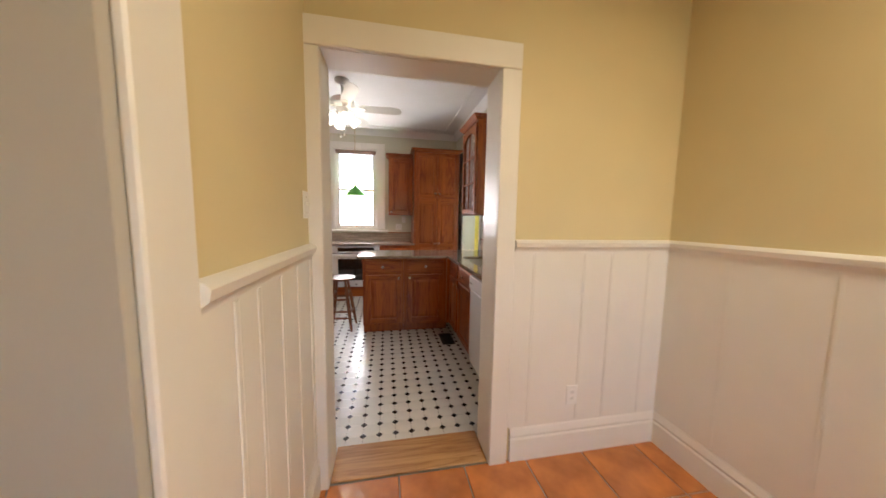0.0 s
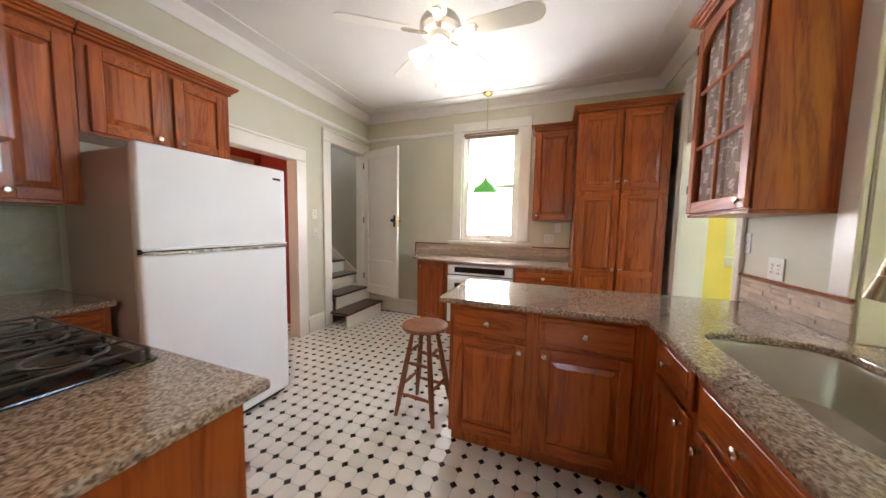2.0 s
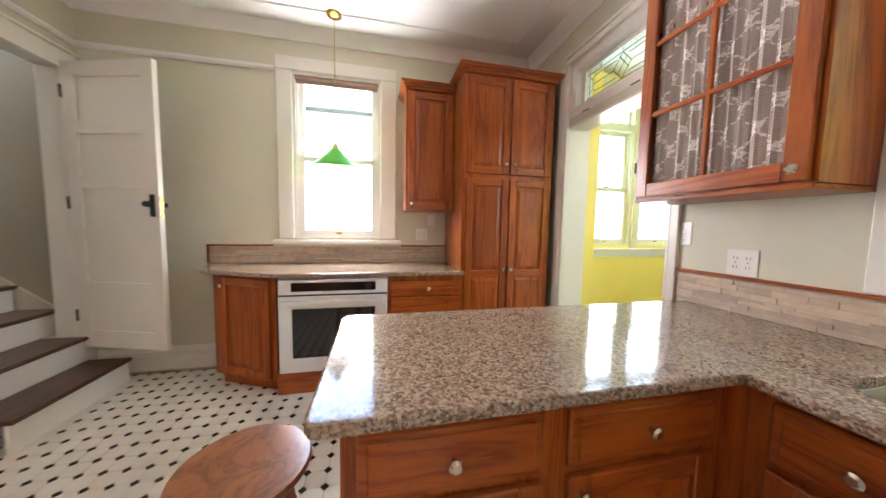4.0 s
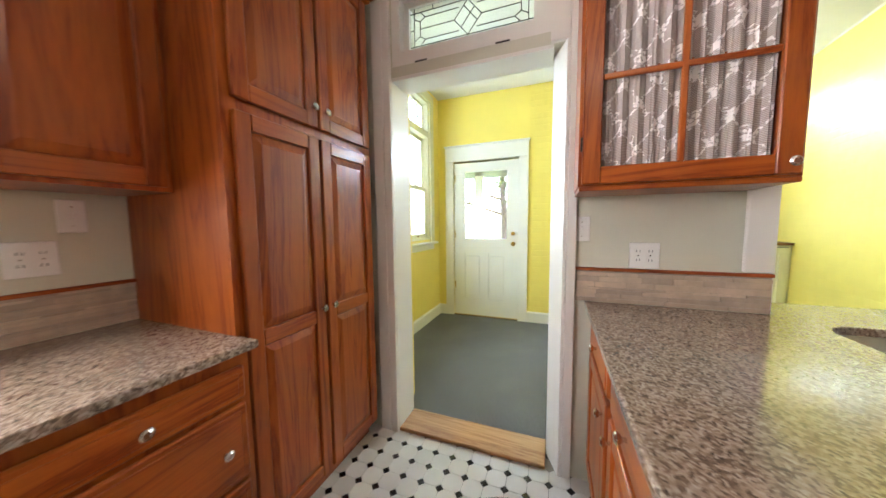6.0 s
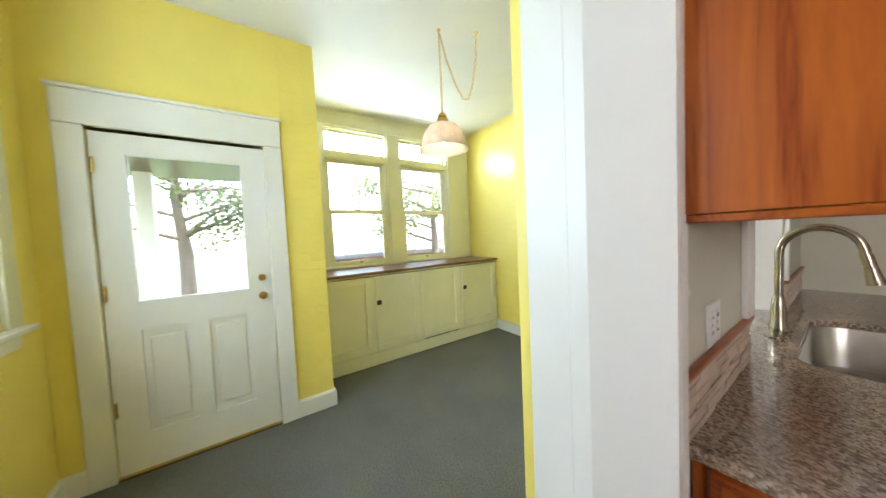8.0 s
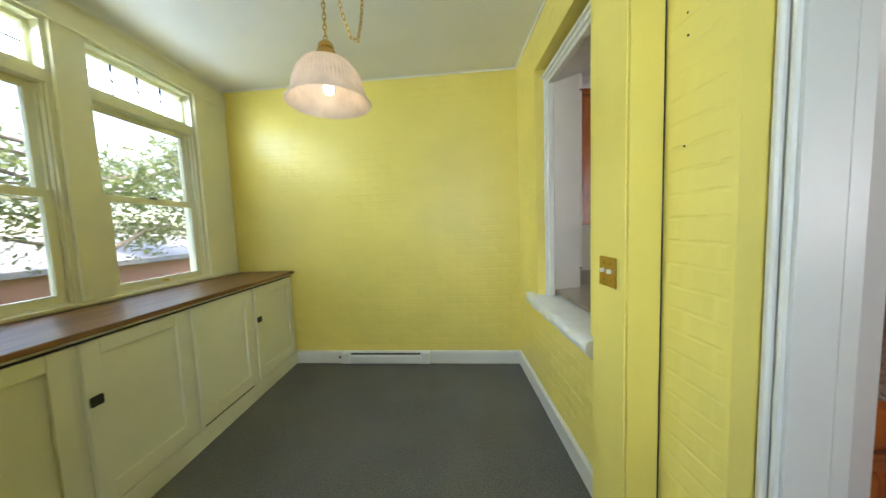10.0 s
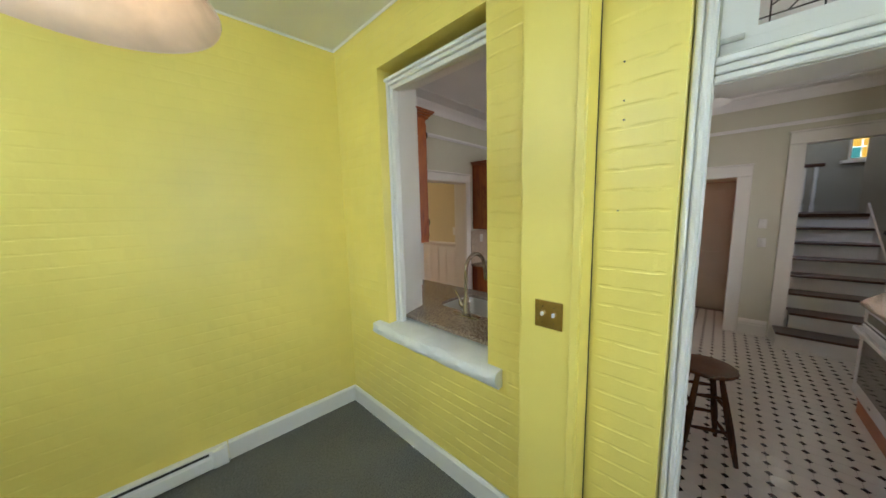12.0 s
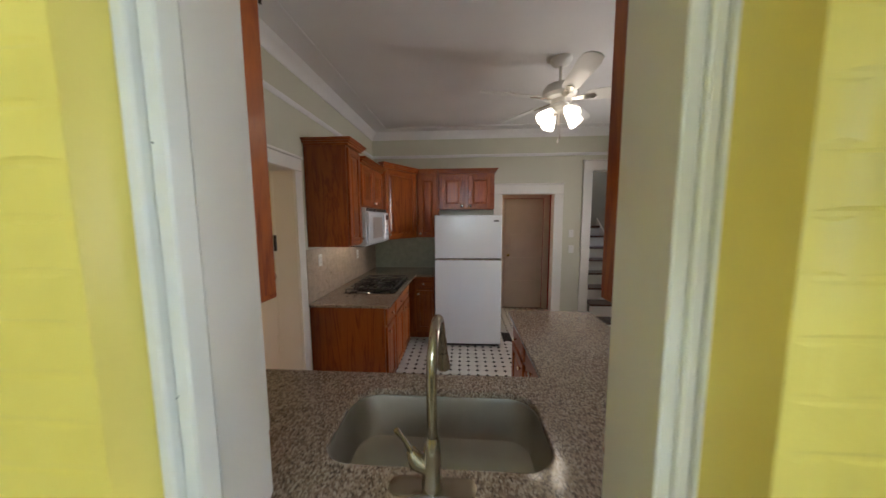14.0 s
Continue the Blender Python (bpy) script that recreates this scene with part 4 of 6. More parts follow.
struct("trim_back_door_sill", box(DX - 0.02, BD[0], 0.019, DX + 0.20, BD[1], 0.033), brass, "worn brass threshold strip")

# panelled stair door, open against the north wall
door = thing("door_2", "white five-panel stair door standing open", "door", -2.25, 5.60, 0.30)
tagged(door, kind="structure")
M = pose(-2.235, 5.525, 0.30, 0, 0, -17)
def dpart(name, a, m=white_paint, parent=door, bev=0.0):
    b = box(*a, bev=bev)
    b.transform(M)
    return part(name, b, m, parent)
DW, DH = 0.72, 2.10
dpart("stile", (0, 0, 0, 0.10, 0.035, DH))
dpart("stile", (DW - 0.10, 0, 0, DW, 0.035, DH))
zr = [0.0, 0.46, 0.86, 1.25, 1.64, 2.10]
for i, z in enumerate(zr):
    a, b = (0, 0.13) if i == 0 else (z - 0.11, z) if i == 5 else (z - 0.045, z + 0.045)
    dpart("rail", (0.10, 0.001, a, DW - 0.10, 0.034, b))
for lo, hi in ((0.13, 0.415), (0.505, 0.815), (0.905, 1.205), (1.295, 1.595), (1.685, 1.99)):
    dpart("panel", (0.10, 0.012, lo, DW - 0.10, 0.024, hi))
dpart("escutcheon", (DW - 0.07, -0.005, 1.00, DW - 0.03, -0.0005, 1.16), dark_metal)
dpart("lock_plate", (DW + 0.0005, 0.008, 1.0, DW + 0.003, 0.028, 1.15), brass)
for s in (-1, 1):
    bm = cyl(bmesh.new(), (DW - 0.05, 0.0175 + s * 0.018, 1.09), (DW - 0.05, 0.0175 + s * 0.05, 1.09), 0.009)
    cyl(bm, (DW - 0.05, 0.0175 + s * 0.045, 1.09), (DW - 0.05, 0.0175 + s * 0.075, 1.09), 0.024, 0.020)
    bm.transform(M)
    part("door_knob", bm, dark_metal, door, "black iron knob", True)
for z in (0.2, 1.05, 1.85):
    dpart("hinge", (-0.012, -0.006, z, 0.006, -0.0005, z + 0.09), dark_metal)

# closed beige closet door in the hall
door = tagged(part("door_3", box(-3.24, HD[0] + 0.01, 0.01, -3.205, HD[1] - 0.01, 2.02), beige_paint), "closed beige painted closet door", "", "", "structure")
for lo, hi in ((0.18, 0.52), (0.62, 0.95), (1.05, 1.38), (1.48, 1.9)):
    part("panel", box(-3.2045, HD[0] + 0.12, lo, -3.199, HD[1] - 0.12, hi, bev=0.003), beige_paint, door)
bm = cyl(bmesh.new(), (-3.2, HD[0] + 0.07, 1.0), (-3.15, HD[0] + 0.07, 1.0), 0.012, 0.026)
part("door_knob", bm, brass, door, "", True)

# thresholds
struct("threshold_dining", box(SD[0] + 0.001, 1.39, 0.0, SD[1] - 0.001, 1.63, 0.012, bev=0.004), threshold_oak, "worn pine threshold board")
struct("threshold_sunroom", box(1.53, ED[0] + 0.001, 0.0, 1.735, ED[1] - 0.001, 0.024, bev=0.005), threshold_oak_y, "worn pine threshold board")

for y, z in ((3.322, 1.966), (3.321, 1.816), (3.322, 1.756), (3.32, 1.477), (3.321, 1.348), (3.32, 1.207), (2.459, 2.007), (2.461, 1.788), (2.459, 1.372)):
    x = 1.7945 if y > 3 else 1.8155
    part("nail_hole", cyl(bmesh.new(), (x - 0.004, y, z), (x, y, z), 0.0018, n=8), slot_dark, bpy.data.objects["trim_pass_through"])

# ---------- cabinets and counters
def move(bm, m):
    bm.transform(m)
    return bm


def panel_door(root, q, w, h, splits=(), fr=0.058, t=0.021, m=None):
    """Frame-and-panel door with raised fields; its front lies at y = 0 of q, its lower left corner at the origin."""
    m = m or oak_v
    door = part("door", move(box(fr - 0.004, 0.013, fr - 0.004, w - fr + 0.004, t - 0.002, h - fr + 0.004), q), m, root)
    part("stile", move(box(0, 0, 0, fr, t, h, bev=0.004), q), m, door)
    part("stile", move(box(w - fr, 0, 0, w, t, h, bev=0.004), q), m, door)
    edges = [(0, fr)] + [(s - fr * 0.5, s + fr * 0.5) for s in splits] + [(h - fr, h)]
    for a, b in edges:
        part("rail", move(box(fr, 0.0012, a, w - fr, t, b, bev=0.003), q), oak_x, door)
    for (a0, a1), (b0, b1) in zip(edges, edges[1:]):
        bm, o = bmesh.new(), 0.034
        g = [(fr + 0.005, a1 + 0.005, w - fr - 0.005, b0 - 0.005, 0.0129), (fr + 0.011, a1 + 0.011, w - fr - 0.011, b0 - 0.011, 0.0105), (fr + o, a1 + o, w - fr - o, b0 - o, 0.0035)]
        r = [[bm.verts.new(p) for p in ((x0, y, z0), (x1, y, z0), (x1, y, z1), (x0, y, z1))] for x0, z0, x1, z1, y in g]
        for k in range(2):
            for i in range(4):
                bm.faces.new((r[k][i], r[k][(i + 1) % 4], r[k + 1][(i + 1) % 4], r[k + 1][i]))
        bm.faces.new(r[2])
        part("raised_panel", move(bm, q), m, door)
    return door


def knob_bm(m, x, z):
    bm = cyl(bmesh.new(), (x, 0, z), (x, -0.016, z), 0.006, n=10)
    cyl(bm, (x, -0.012, z), (x, -0.022, z), 0.010, 0.016, n=14)
    cyl(bm, (x, -0.022, z), (x, -0.027, z), 0.016, 0.010, n=14)
    return move(bm, m)


def crown_bm(m, w, d, z, left=True, right=True):
    bm = bmesh.new()
    for o, a, b in ((0.008, 0.0, 0.020), (0.022, 0.020, 0.036), (0.038, 0.036, 0.048), (0.046, 0.048, 0.060)):
        bx(bm, -o if left else 0, -o, z + a, w + o if right else w, d, z + b, bev=0.003)
    return move(bm, m)


def cabinet(label, face, x, y, w, d, z0, z1, fronts, toe=True, crown=None, group="", grain=None, name="base_cabinet"):
    """A cabinet unit. Fronts are (kind, u0, u1, z0, z1, knobs, splits) in the unit's own frame."""
    m = facing(face, x, y)
    root = thing(name, label, "cabinet", x, y, 0.0 if toe else z0, group)
    flat = grain or (oak_x if face in "SN" else oak_y)
    part("carcass", move(box(0, 0.022, z0, w, d, z1), m), oak_deep, root)
    part("face_frame", move(box(0.001, 0.0215, z0 + 0.001, w - 0.001, 0.0219, z1 - 0.001), m), oak_v, root)
    if toe:
        part("toe_kick", move(box(0.0, 0.085, 0.0, w, d, z0), m), oak_deep, root)
    for kind, u0, u1, a, b, knobs, *splits in fronts:
        q = m @ Matrix.Translation((u0, 0, a))
        if kind == "door":
            f = panel_door(root, q, u1 - u0, b - a, splits[0] if splits else ())
        else:
            bm = bx(bmesh.new(), 0, 0.004, 0, u1 - u0, 0.021, b - a, bev=0.006)
            bx(bm, 0.022, 0.0, 0.018, u1 - u0 - 0.022, 0.0045, b - a - 0.018, bev=0.003)
            f = part("drawer", move(bm, q), flat, root)
        for ku, kz in knobs:
            part("knob", knob_bm(m, ku, kz), nickel, f, "satin nickel knob", True)
    if crown:
        part("crown", crown_bm(m, w, d, z1, *crown), flat, root)
    return root


# peninsula, south side (faces the stove)
cabinet("red-brown stained oak peninsula cabinet with drawers over doors", "S", -0.075, 3.335, 0.46, 0.30, 0.10, 0.884,
        [("drawer", 0.03, 0.435, 0.715, 0.865, [(0.225, 0.79)]), ("door", 0.03, 0.435, 0.125, 0.695, [(0.405, 0.66)])], group="peninsula cabinets")
cabinet("red-brown stained oak peninsula cabinet with drawers over doors", "S", 0.386, 3.335, 0.53, 0.30, 0.10, 0.884,
        [("drawer", 0.04, 0.47, 0.715, 0.865, [(0.255, 0.79)]), ("door", 0.04, 0.47, 0.125, 0.695, [(0.07, 0.66)])], group="peninsula cabinets")
# peninsula, north side (faces the oven wall)
cabinet("stained oak peninsula cabinet facing the oven wall", "N", 1.53, 3.94, 0.52, 0.302, 0.10, 0.884,
        [("drawer", 0.03, 0.49, 0.715, 0.865, [(0.26, 0.79)]), ("door", 0.03, 0.49, 0.125, 0.695, [(0.45, 0.64)])], group="peninsula cabinets")
cabinet("stained oak peninsula cabinet facing the oven wall", "N", 1.009, 3.94, 0.52, 0.302, 0.10, 0.884,
        [("drawer", 0.03, 0.49, 0.715, 0.865, [(0.26, 0.79)]), ("door", 0.03, 0.49, 0.125, 0.695, [(0.07, 0.64)])], group="peninsula cabinets")
cabinet("narrow stained oak peninsula cabinet facing the oven wall", "N", 0.488, 3.94, 0.562, 0.302, 0.10, 0.884,
        [("drawer", 0.03, 0.53, 0.715, 0.865, [(0.28, 0.79)]), ("door", 0.03, 0.53, 0.125, 0.695, [(0.49, 0.64)])], group="peninsula cabinets")
# sink run, faces west: from the corner to the dishwasher
cabinet("stained oak corner base cabinet with one drawer", "W", 0.918, 3.333, 0.43, 0.10, 0.10, 0.884,
        [("drawer", 0.06, 0.40, 0.715, 0.865, [(0.20, 0.79)]), ("door", 0.06, 0.40, 0.125, 0.695, [(0.36, 0.65)])], group="sink base cabinets")
cabinet("stained oak sink base cabinet with two doors", "W", 0.918, 2.902, 0.55, 0.08, 0.10, 0.884,
        [("drawer", 0.03, 0.525, 0.715, 0.865, [(0.27, 0.79)]), ("door", 0.03, 0.525, 0.125, 0.695, [(0.07, 0.65)])], group="sink base cabinets")
cabinet("plain stained oak end filler cabinet beside the dishwasher", "W", 0.918, 1.735, 0.11, 0.60, 0.10, 0.884, [], group="sink base cabinets")

filler = box(0.895, 3.322, 0.10, 0.938, 3.362, 0.884)
tagged(part("corner_filler", filler, oak_v), "stained oak filler post in the cabinet corner", "cabinet")

# sink counter and peninsula top in one piece of granite
SINK = rounded(1.035, 2.475, 1.435, 3.235, 0.11, 7)
out = [(0.893, S1 + 0.004), (W1 - 0.002, S1 + 0.004), (W1 - 0.002, 2.406), (1.765, PT[0] + 0.004), (1.765, PT[1] - 0.004), (W1 - 0.002, 3.30),
       (W1 - 0.002, 3.965)] + rounded(-0.135, 3.31, 0.5, 3.965, 0.045, 5, (0, 0, 0, 1))[3:] + rounded(-0.135, 3.31, 0.5, 3.9, 0.03, 4, (1, 0, 0, 0))[:5] + [(0.893, 3.31)]
solo("countertop", slab(bmesh.new(), out, 0.886, 0.916, 0.007, [SINK]), granite_mat, "polished speckled brown granite L-shaped countertop", "countertop")

bm = bmesh.new()
rows = []
for k, (ins, z) in enumerate(((-0.012, 0.885), (0.0, 0.885), (0.004, 0.87), (0.010, 0.74), (0.022, 0.71), (0.05, 0.695), (0.12, 0.690))):
    r = max(0.03, 0.11 - ins)
    rows.append([bm.verts.new((x, y, z)) for x, y in rounded(1.035 + ins, 2.475 + ins, 1.435 - ins, 3.235 - ins, r, 7)])
for a, b in zip(rows, rows[1:]):
    n = len(a)
    for i in range(n):
        bm.faces.new((a[i], a[(i + 1) % n], b[(i + 1) % n], b[i]))
bm.faces.new(rows[-1])
sink = thing("kitchen_sink", "undermounted brushed stainless steel single-bowl sink", "sink", 1.235, 2.855, 0.69)
part("bowl", bm, steel, sink, "", True)
bm = lathe(bmesh.new(), [(0.0, 0.6925), (0.03, 0.6925), (0.04, 0.696), (0.045, 0.692)], 1.235, 2.855, 20)
part("drain", bm, nickel, sink, "", True)

# arched pull-down faucet
fx, fy = 1.505, 2.855
fau = thing("faucet", "antique nickel arched pull-down kitchen faucet", "faucet", fx, fy, 0.916)
part("base_plate", slab(bmesh.new(), rounded(fx - 0.032, fy - 0.125, fx + 0.032, fy + 0.125, 0.031, 6), 0.9165, 0.925, 0.004), bronze, fau, "", True)
part("body", lathe(bmesh.new(), [(0.030, 0.925), (0.031, 0.94), (0.026, 0.955), (0.0245, 1.02), (0.021, 1.06), (0.0155, 1.075)], fx, fy, 22), bronze, fau, "", True)
arc = [(fx, fy, 1.06), (fx, fy, 1.16), (fx, fy, 1.25)] + [(fx - 0.105 + 0.105 * math.cos(radians(a)), fy + 0.012 * a / 180, 1.26 + 0.105 * math.sin(radians(a))) for a in range(10, 171, 16)] + [(fx - 0.212, fy + 0.013, 1.245)]
part("neck", tube(bmesh.new(), arc, 0.0145, 14), bronze, fau, "", True)
bm = cyl(bmesh.new(), (fx - 0.211, fy + 0.013, 1.262), (fx - 0.222, fy + 0.015, 1.215), 0.0165, 0.0165)
cyl(bm, (fx - 0.222, fy + 0.015, 1.213), (fx - 0.236, fy + 0.017, 1.15), 0.017, 0.024, 18)
part("spray_head", bm, bronze, fau, "", True)
bm = tube(bmesh.new(), [(fx, fy - 0.01, 0.975), (fx, fy - 0.045, 1.0), (fx, fy - 0.06, 1.03)], 0.02, 12, [0.018, 0.025, 0.014])
tube(bm, [(fx, fy - 0.055, 1.02), (fx + 0.004, fy - 0.075, 1.06), (fx + 0.006, fy - 0.10, 1.095)], 0.007, 10, [0.010, 0.006, 0.008])
part("handle", bm, bronze, fau, "", True)

# dishwasher
dw = thing("dishwasher", "white front-loading dishwasher under the granite counter", "dishwasher", 0.9, 2.0, 0.0)
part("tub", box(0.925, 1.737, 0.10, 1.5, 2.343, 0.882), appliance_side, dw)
part("toe_panel", box(0.97, 1.737, 0.005, 1.5, 2.343, 0.099), dark_metal, dw)
d = part("door", box(0.897, 1.74, 0.12, 0.924, 2.34, 0.755, bev=0.006), appliance_white, dw)
pnl = part("control_panel", box(0.885, 1.74, 0.762, 0.924, 2.34, 0.876, bev=0.010, seg=2), appliance_white, dw)
part("badge", box(0.8835, 2.25, 0.81, 0.8845, 2.31, 0.818), slot_dark, pnl)

# north wall: oven, angled end cabinet, drawers, counter
cabinet("stained oak three-drawer base cabinet beside the oven", "S", 0.075, 5.046, 0.60, 0.60, 0.10, 0.884,
        [("drawer", 0.02, 0.575, 0.722, 0.832, [(0.313, 0.777)]), ("drawer", 0.02, 0.575, 0.448, 0.706, [(0.122, 0.577), (0.495, 0.577)]),
         ("drawer", 0.02, 0.575, 0.125, 0.432, [(0.122, 0.28), (0.50, 0.28)])], group="oven wall cabinets")
ov = thing("wall_oven", "white built-in electric oven with black glass door", "oven", -0.315, 5.35, 0.0)
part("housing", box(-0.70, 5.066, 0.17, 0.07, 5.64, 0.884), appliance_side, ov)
part("kick_board", box(-0.72, 5.075, 0.0, 0.073, 5.64, 0.168), oak_x, ov, "stained oak board under the oven")
cp = part("control_panel", box(-0.697, 5.038, 0.758, 0.067, 5.065, 0.866, bev=0.004), appliance_white, ov)
part("display", box(-0.61, 5.035, 0.782, -0.02, 5.0375, 0.846), black_glass, cp)
dr = part("door", box(-0.697, 5.033, 0.178, 0.067, 5.065, 0.745, bev=0.006), appliance_white, ov)
part("door_glass", box(-0.605, 5.030, 0.29, -0.025, 5.0325, 0.655), black_glass, dr)
bm = slab(bmesh.new(), rounded(-0.675, 4.985, 0.045, 5.012, 0.012, 4), 0.69, 0.722, 0.006)
bx(bm, -0.655, 5.010, 0.695, -0.625, 5.034, 0.717)
bx(bm, -0.005, 5.010, 0.695, 0.025, 5.034, 0.717)
part("handle", bm, appliance_white, dr)
part("badge", box(-0.335, 5.0305, 0.215, -0.295, 5.0325, 0.228, bev=0.001), dark_metal, dr)
part("vent_slot", box(-0.69, 5.04, 0.747, 0.06, 5.06, 0.756), slot_dark, ov)
# angled cabinet that ends the run
root = thing("angled_base_cabinet", "angled stained oak end cabinet with one panelled door", "cabinet", -1.0, 5.4, 0.0, "oven wall cabinets")
part("carcass", slab(bmesh.new(), [(-0.722, 5.07), (-0.722, 5.66), (-1.30, 5.66), (-1.235, 5.33), (-1.18, 5.295)], 0.10, 0.884), oak_deep, root)
part("toe_kick", slab(bmesh.new(), [(-0.722, 5.15), (-0.722, 5.66), (-1.28, 5.66), (-1.20, 5.37)], 0.0, 0.10), oak_deep, root)
ang = math.degrees(math.atan2(5.055 - 5.285, -0.722 + 1.18))
q = pose(-1.19, 5.270, 0, 0, 0, ang)
f = panel_door(root, q @ Matrix.Translation((0.03, 0, 0.125)), 0.44, 0.74)
part("knob", knob_bm(q, 0.062, 0.80), nickel, f, "satin nickel knob", True)
out = [(-0.70, 5.008), (0.672, 5.008), (0.672, N0 - 0.002), (-1.42, N0 - 0.002), (-1.31, 5.31), (-1.25, 5.25)]
solo("countertop", slab(bmesh.new(), out, 0.886, 0.916, 0.007), granite_mat, "polished speckled granite countertop over the oven", "countertop")

# pantry and small wall cabinet
pan = cabinet("tall stained oak pantry cabinet with four panelled doors", "S", 0.66, 5.075, 0.80, 0.60, 0.10, 2.48,
              [("door", 0.03, 0.395, 0.12, 1.665, [(0.37, 0.915)], (0.76,)), ("door", 0.41, 0.775, 0.12, 1.665, [(0.435, 0.915)], (0.76,)),
               ("door", 0.03, 0.395, 1.705, 2.46, [(0.365, 1.785)]), ("door", 0.41, 0.775, 1.705, 2.46, [(0.44, 1.785)])], crown=(True, True), name="pantry_cabinet")
cabinet("single-door stained oak wall cabinet beside the window", "S", 0.23, 5.345, 0.428, 0.33, 1.405, 2.42,
        [("door", 0.02, 0.408, 1.42, 2.405, [(0.05, 1.46)])], toe=False, crown=(True, False), name="wall_cabinet")

# glass-fronted cabinets on the east wall
def glass_cabinet(label, y_hi, w, front, z0, z1, cols, rows, knob_side):
    m = facing("W", front, y_hi)
    d = W1 - 0.001 - front
    root = thing("glass_cabinet", label, "cabinet", front, y_hi, z0)
    for nm, a in (("side_panel", (0, 0.022, z0, 0.018, d, z1)), ("side_panel", (w - 0.018, 0.022, z0, w, d, z1)), ("back_panel", (0.018, d - 0.01, z0, w - 0.018, d, z1)),
                  ("bottom_panel", (0.018, 0.022, z0, w - 0.018, d - 0.01, z0 + 0.02)), ("top_panel", (0.018, 0.022, z1 - 0.02, w - 0.018, d - 0.01, z1))):
        part(nm, move(box(*a), m), oak_v, root)
    for z in (z0 + (z1 - z0) * 0.36, z0 + (z1 - z0) * 0.68):
        part("shelf", move(box(0.018, 0.05, z, w - 0.018, d - 0.012, z + 0.018), m), oak_y, root)
    fr, u0, u1, a, b = 0.062, 0.012, w - 0.012, z0 + 0.006, z1 - 0.03
    door = part("door", move(box(u0, 0, a, u0 + fr, 0.021, b, bev=0.004), m), oak_v, root)
    part("stile", move(box(u1 - fr, 0, a, u1, 0.021, b, bev=0.004), m), oak_v, door)
    part("rail", move(box(u0 + fr, 0.001, a, u1 - fr, 0.021, a + fr, bev=0.003), m), oak_y, door)
    bm = bmesh.new()
    # arched top rail
    n, lo = 14, b - fr - 0.085
    prev = None
    for i in range(n + 1):
        u = u0 + fr + (u1 - u0 - 2 * fr) * i / n
        s = abs(2 * i / n - 1)
        h = lo + 0.085 * (1 - s ** 2.2) if s < 0.8 else lo + 0.085 * (1 - 0.8 ** 2.2) * (1 - s) / 0.2
        cur = [bm.verts.new(p) for p in ((u, 0.001, h), (u, 0.001, b), (u, 0.021, b), (u, 0.021, h))]
        if prev:
            for k in range(4):
                bm.faces.new((prev[k], prev[(k + 1) % 4], cur[(k + 1) % 4], cur[k]))
        prev = cur
    part("arched_rail", move(bm, m), oak_y, door)
    for i in range(1, cols):
        u = u0 + fr + (u1 - u0 - 2 * fr) * i / cols
        part("muntin", move(box(u - 0.010, 0.003, a + fr, u + 0.010, 0.018, b - fr, bev=0.004), m), oak_v, door)
    for i in range(1, rows):
        z = a + fr + (b - a - 2 * fr) * i / rows
        part("muntin", move(box(u0 + fr, 0.0035, z - 0.010, u1 - fr, 0.0175, z + 0.010, bev=0.004), m), oak_y, door)
    p = part("pane", move(box(u0 + fr - 0.004, 0.0185, a + fr - 0.004, u1 - fr + 0.004, 0.0205, b - fr + 0.004), m), cabinet_glass, door)
    p.visible_shadow = False
    # gathered lace behind the glass
    bm = bmesh.new()
    n = 90
    cols_ = []
    for i in range(n + 1):
        u = u0 + 0.05 + (u1 - u0 - 0.10) * i / n
        y = 0.042 + 0.010 * math.sin(i * 0.78) + 0.004 * math.sin(i * 2.1 + 1)
        cols_.append([bm.verts.new((u, y, z)) for z in (a + 0.045, (a + b) / 2, b - 0.02)])
    for c0, c1 in zip(cols_, cols_[1:]):
        for k in range(2):
            bm.faces.new((c0[k], c1[k], c1[k + 1], c0[k + 1]))
    part("lace_curtain", move(bm, m), lace, door, "gathered white flowered lace", True)
    ku = u1 - 0.028 if knob_side == "R" else u0 + 0.028
    part("knob", knob_bm(m, ku, a + 0.035), nickel, door, "satin nickel knob", True)
    for z in (a + 0.12, b - 0.12):
        part("hinge", move(box(u0 - 0.008, -0.002, z, u0 - 0.001, 0.004, z + 0.05), m), dark_metal, door)
    part("crown", crown_bm(m, w, d, z1, True, True), oak_y, root)
    part("light_rail", move(box(0.004, 0.012, z0 - 0.018, w - 0.004, d, z0 - 0.001, bev=0.003), m), oak_y, root)
    return root


glass_cabinet("stained oak wall cabinet, glass door lined with lace", 4.025, 0.625, 1.235, 1.42, 2.52, 2, 3, "R")
glass_cabinet("shallow stained oak wall cabinet with lace-lined glass door", 2.36, 0.72, 1.372, 1.445, 2.44, 2, 3, "L")

# stove wall: base run, west run, wall cabinets
cabinet("stained oak stove base cabinet with drawers", "N", -0.235, 2.265, 0.36, 0.70, 0.10, 0.884,
        [("drawer", 0.03, 0.34, 0.715, 0.865, [(0.18, 0.79)]), ("door", 0.03, 0.34, 0.125, 0.695, [(0.06, 0.65)])], group="stove base cabinets")
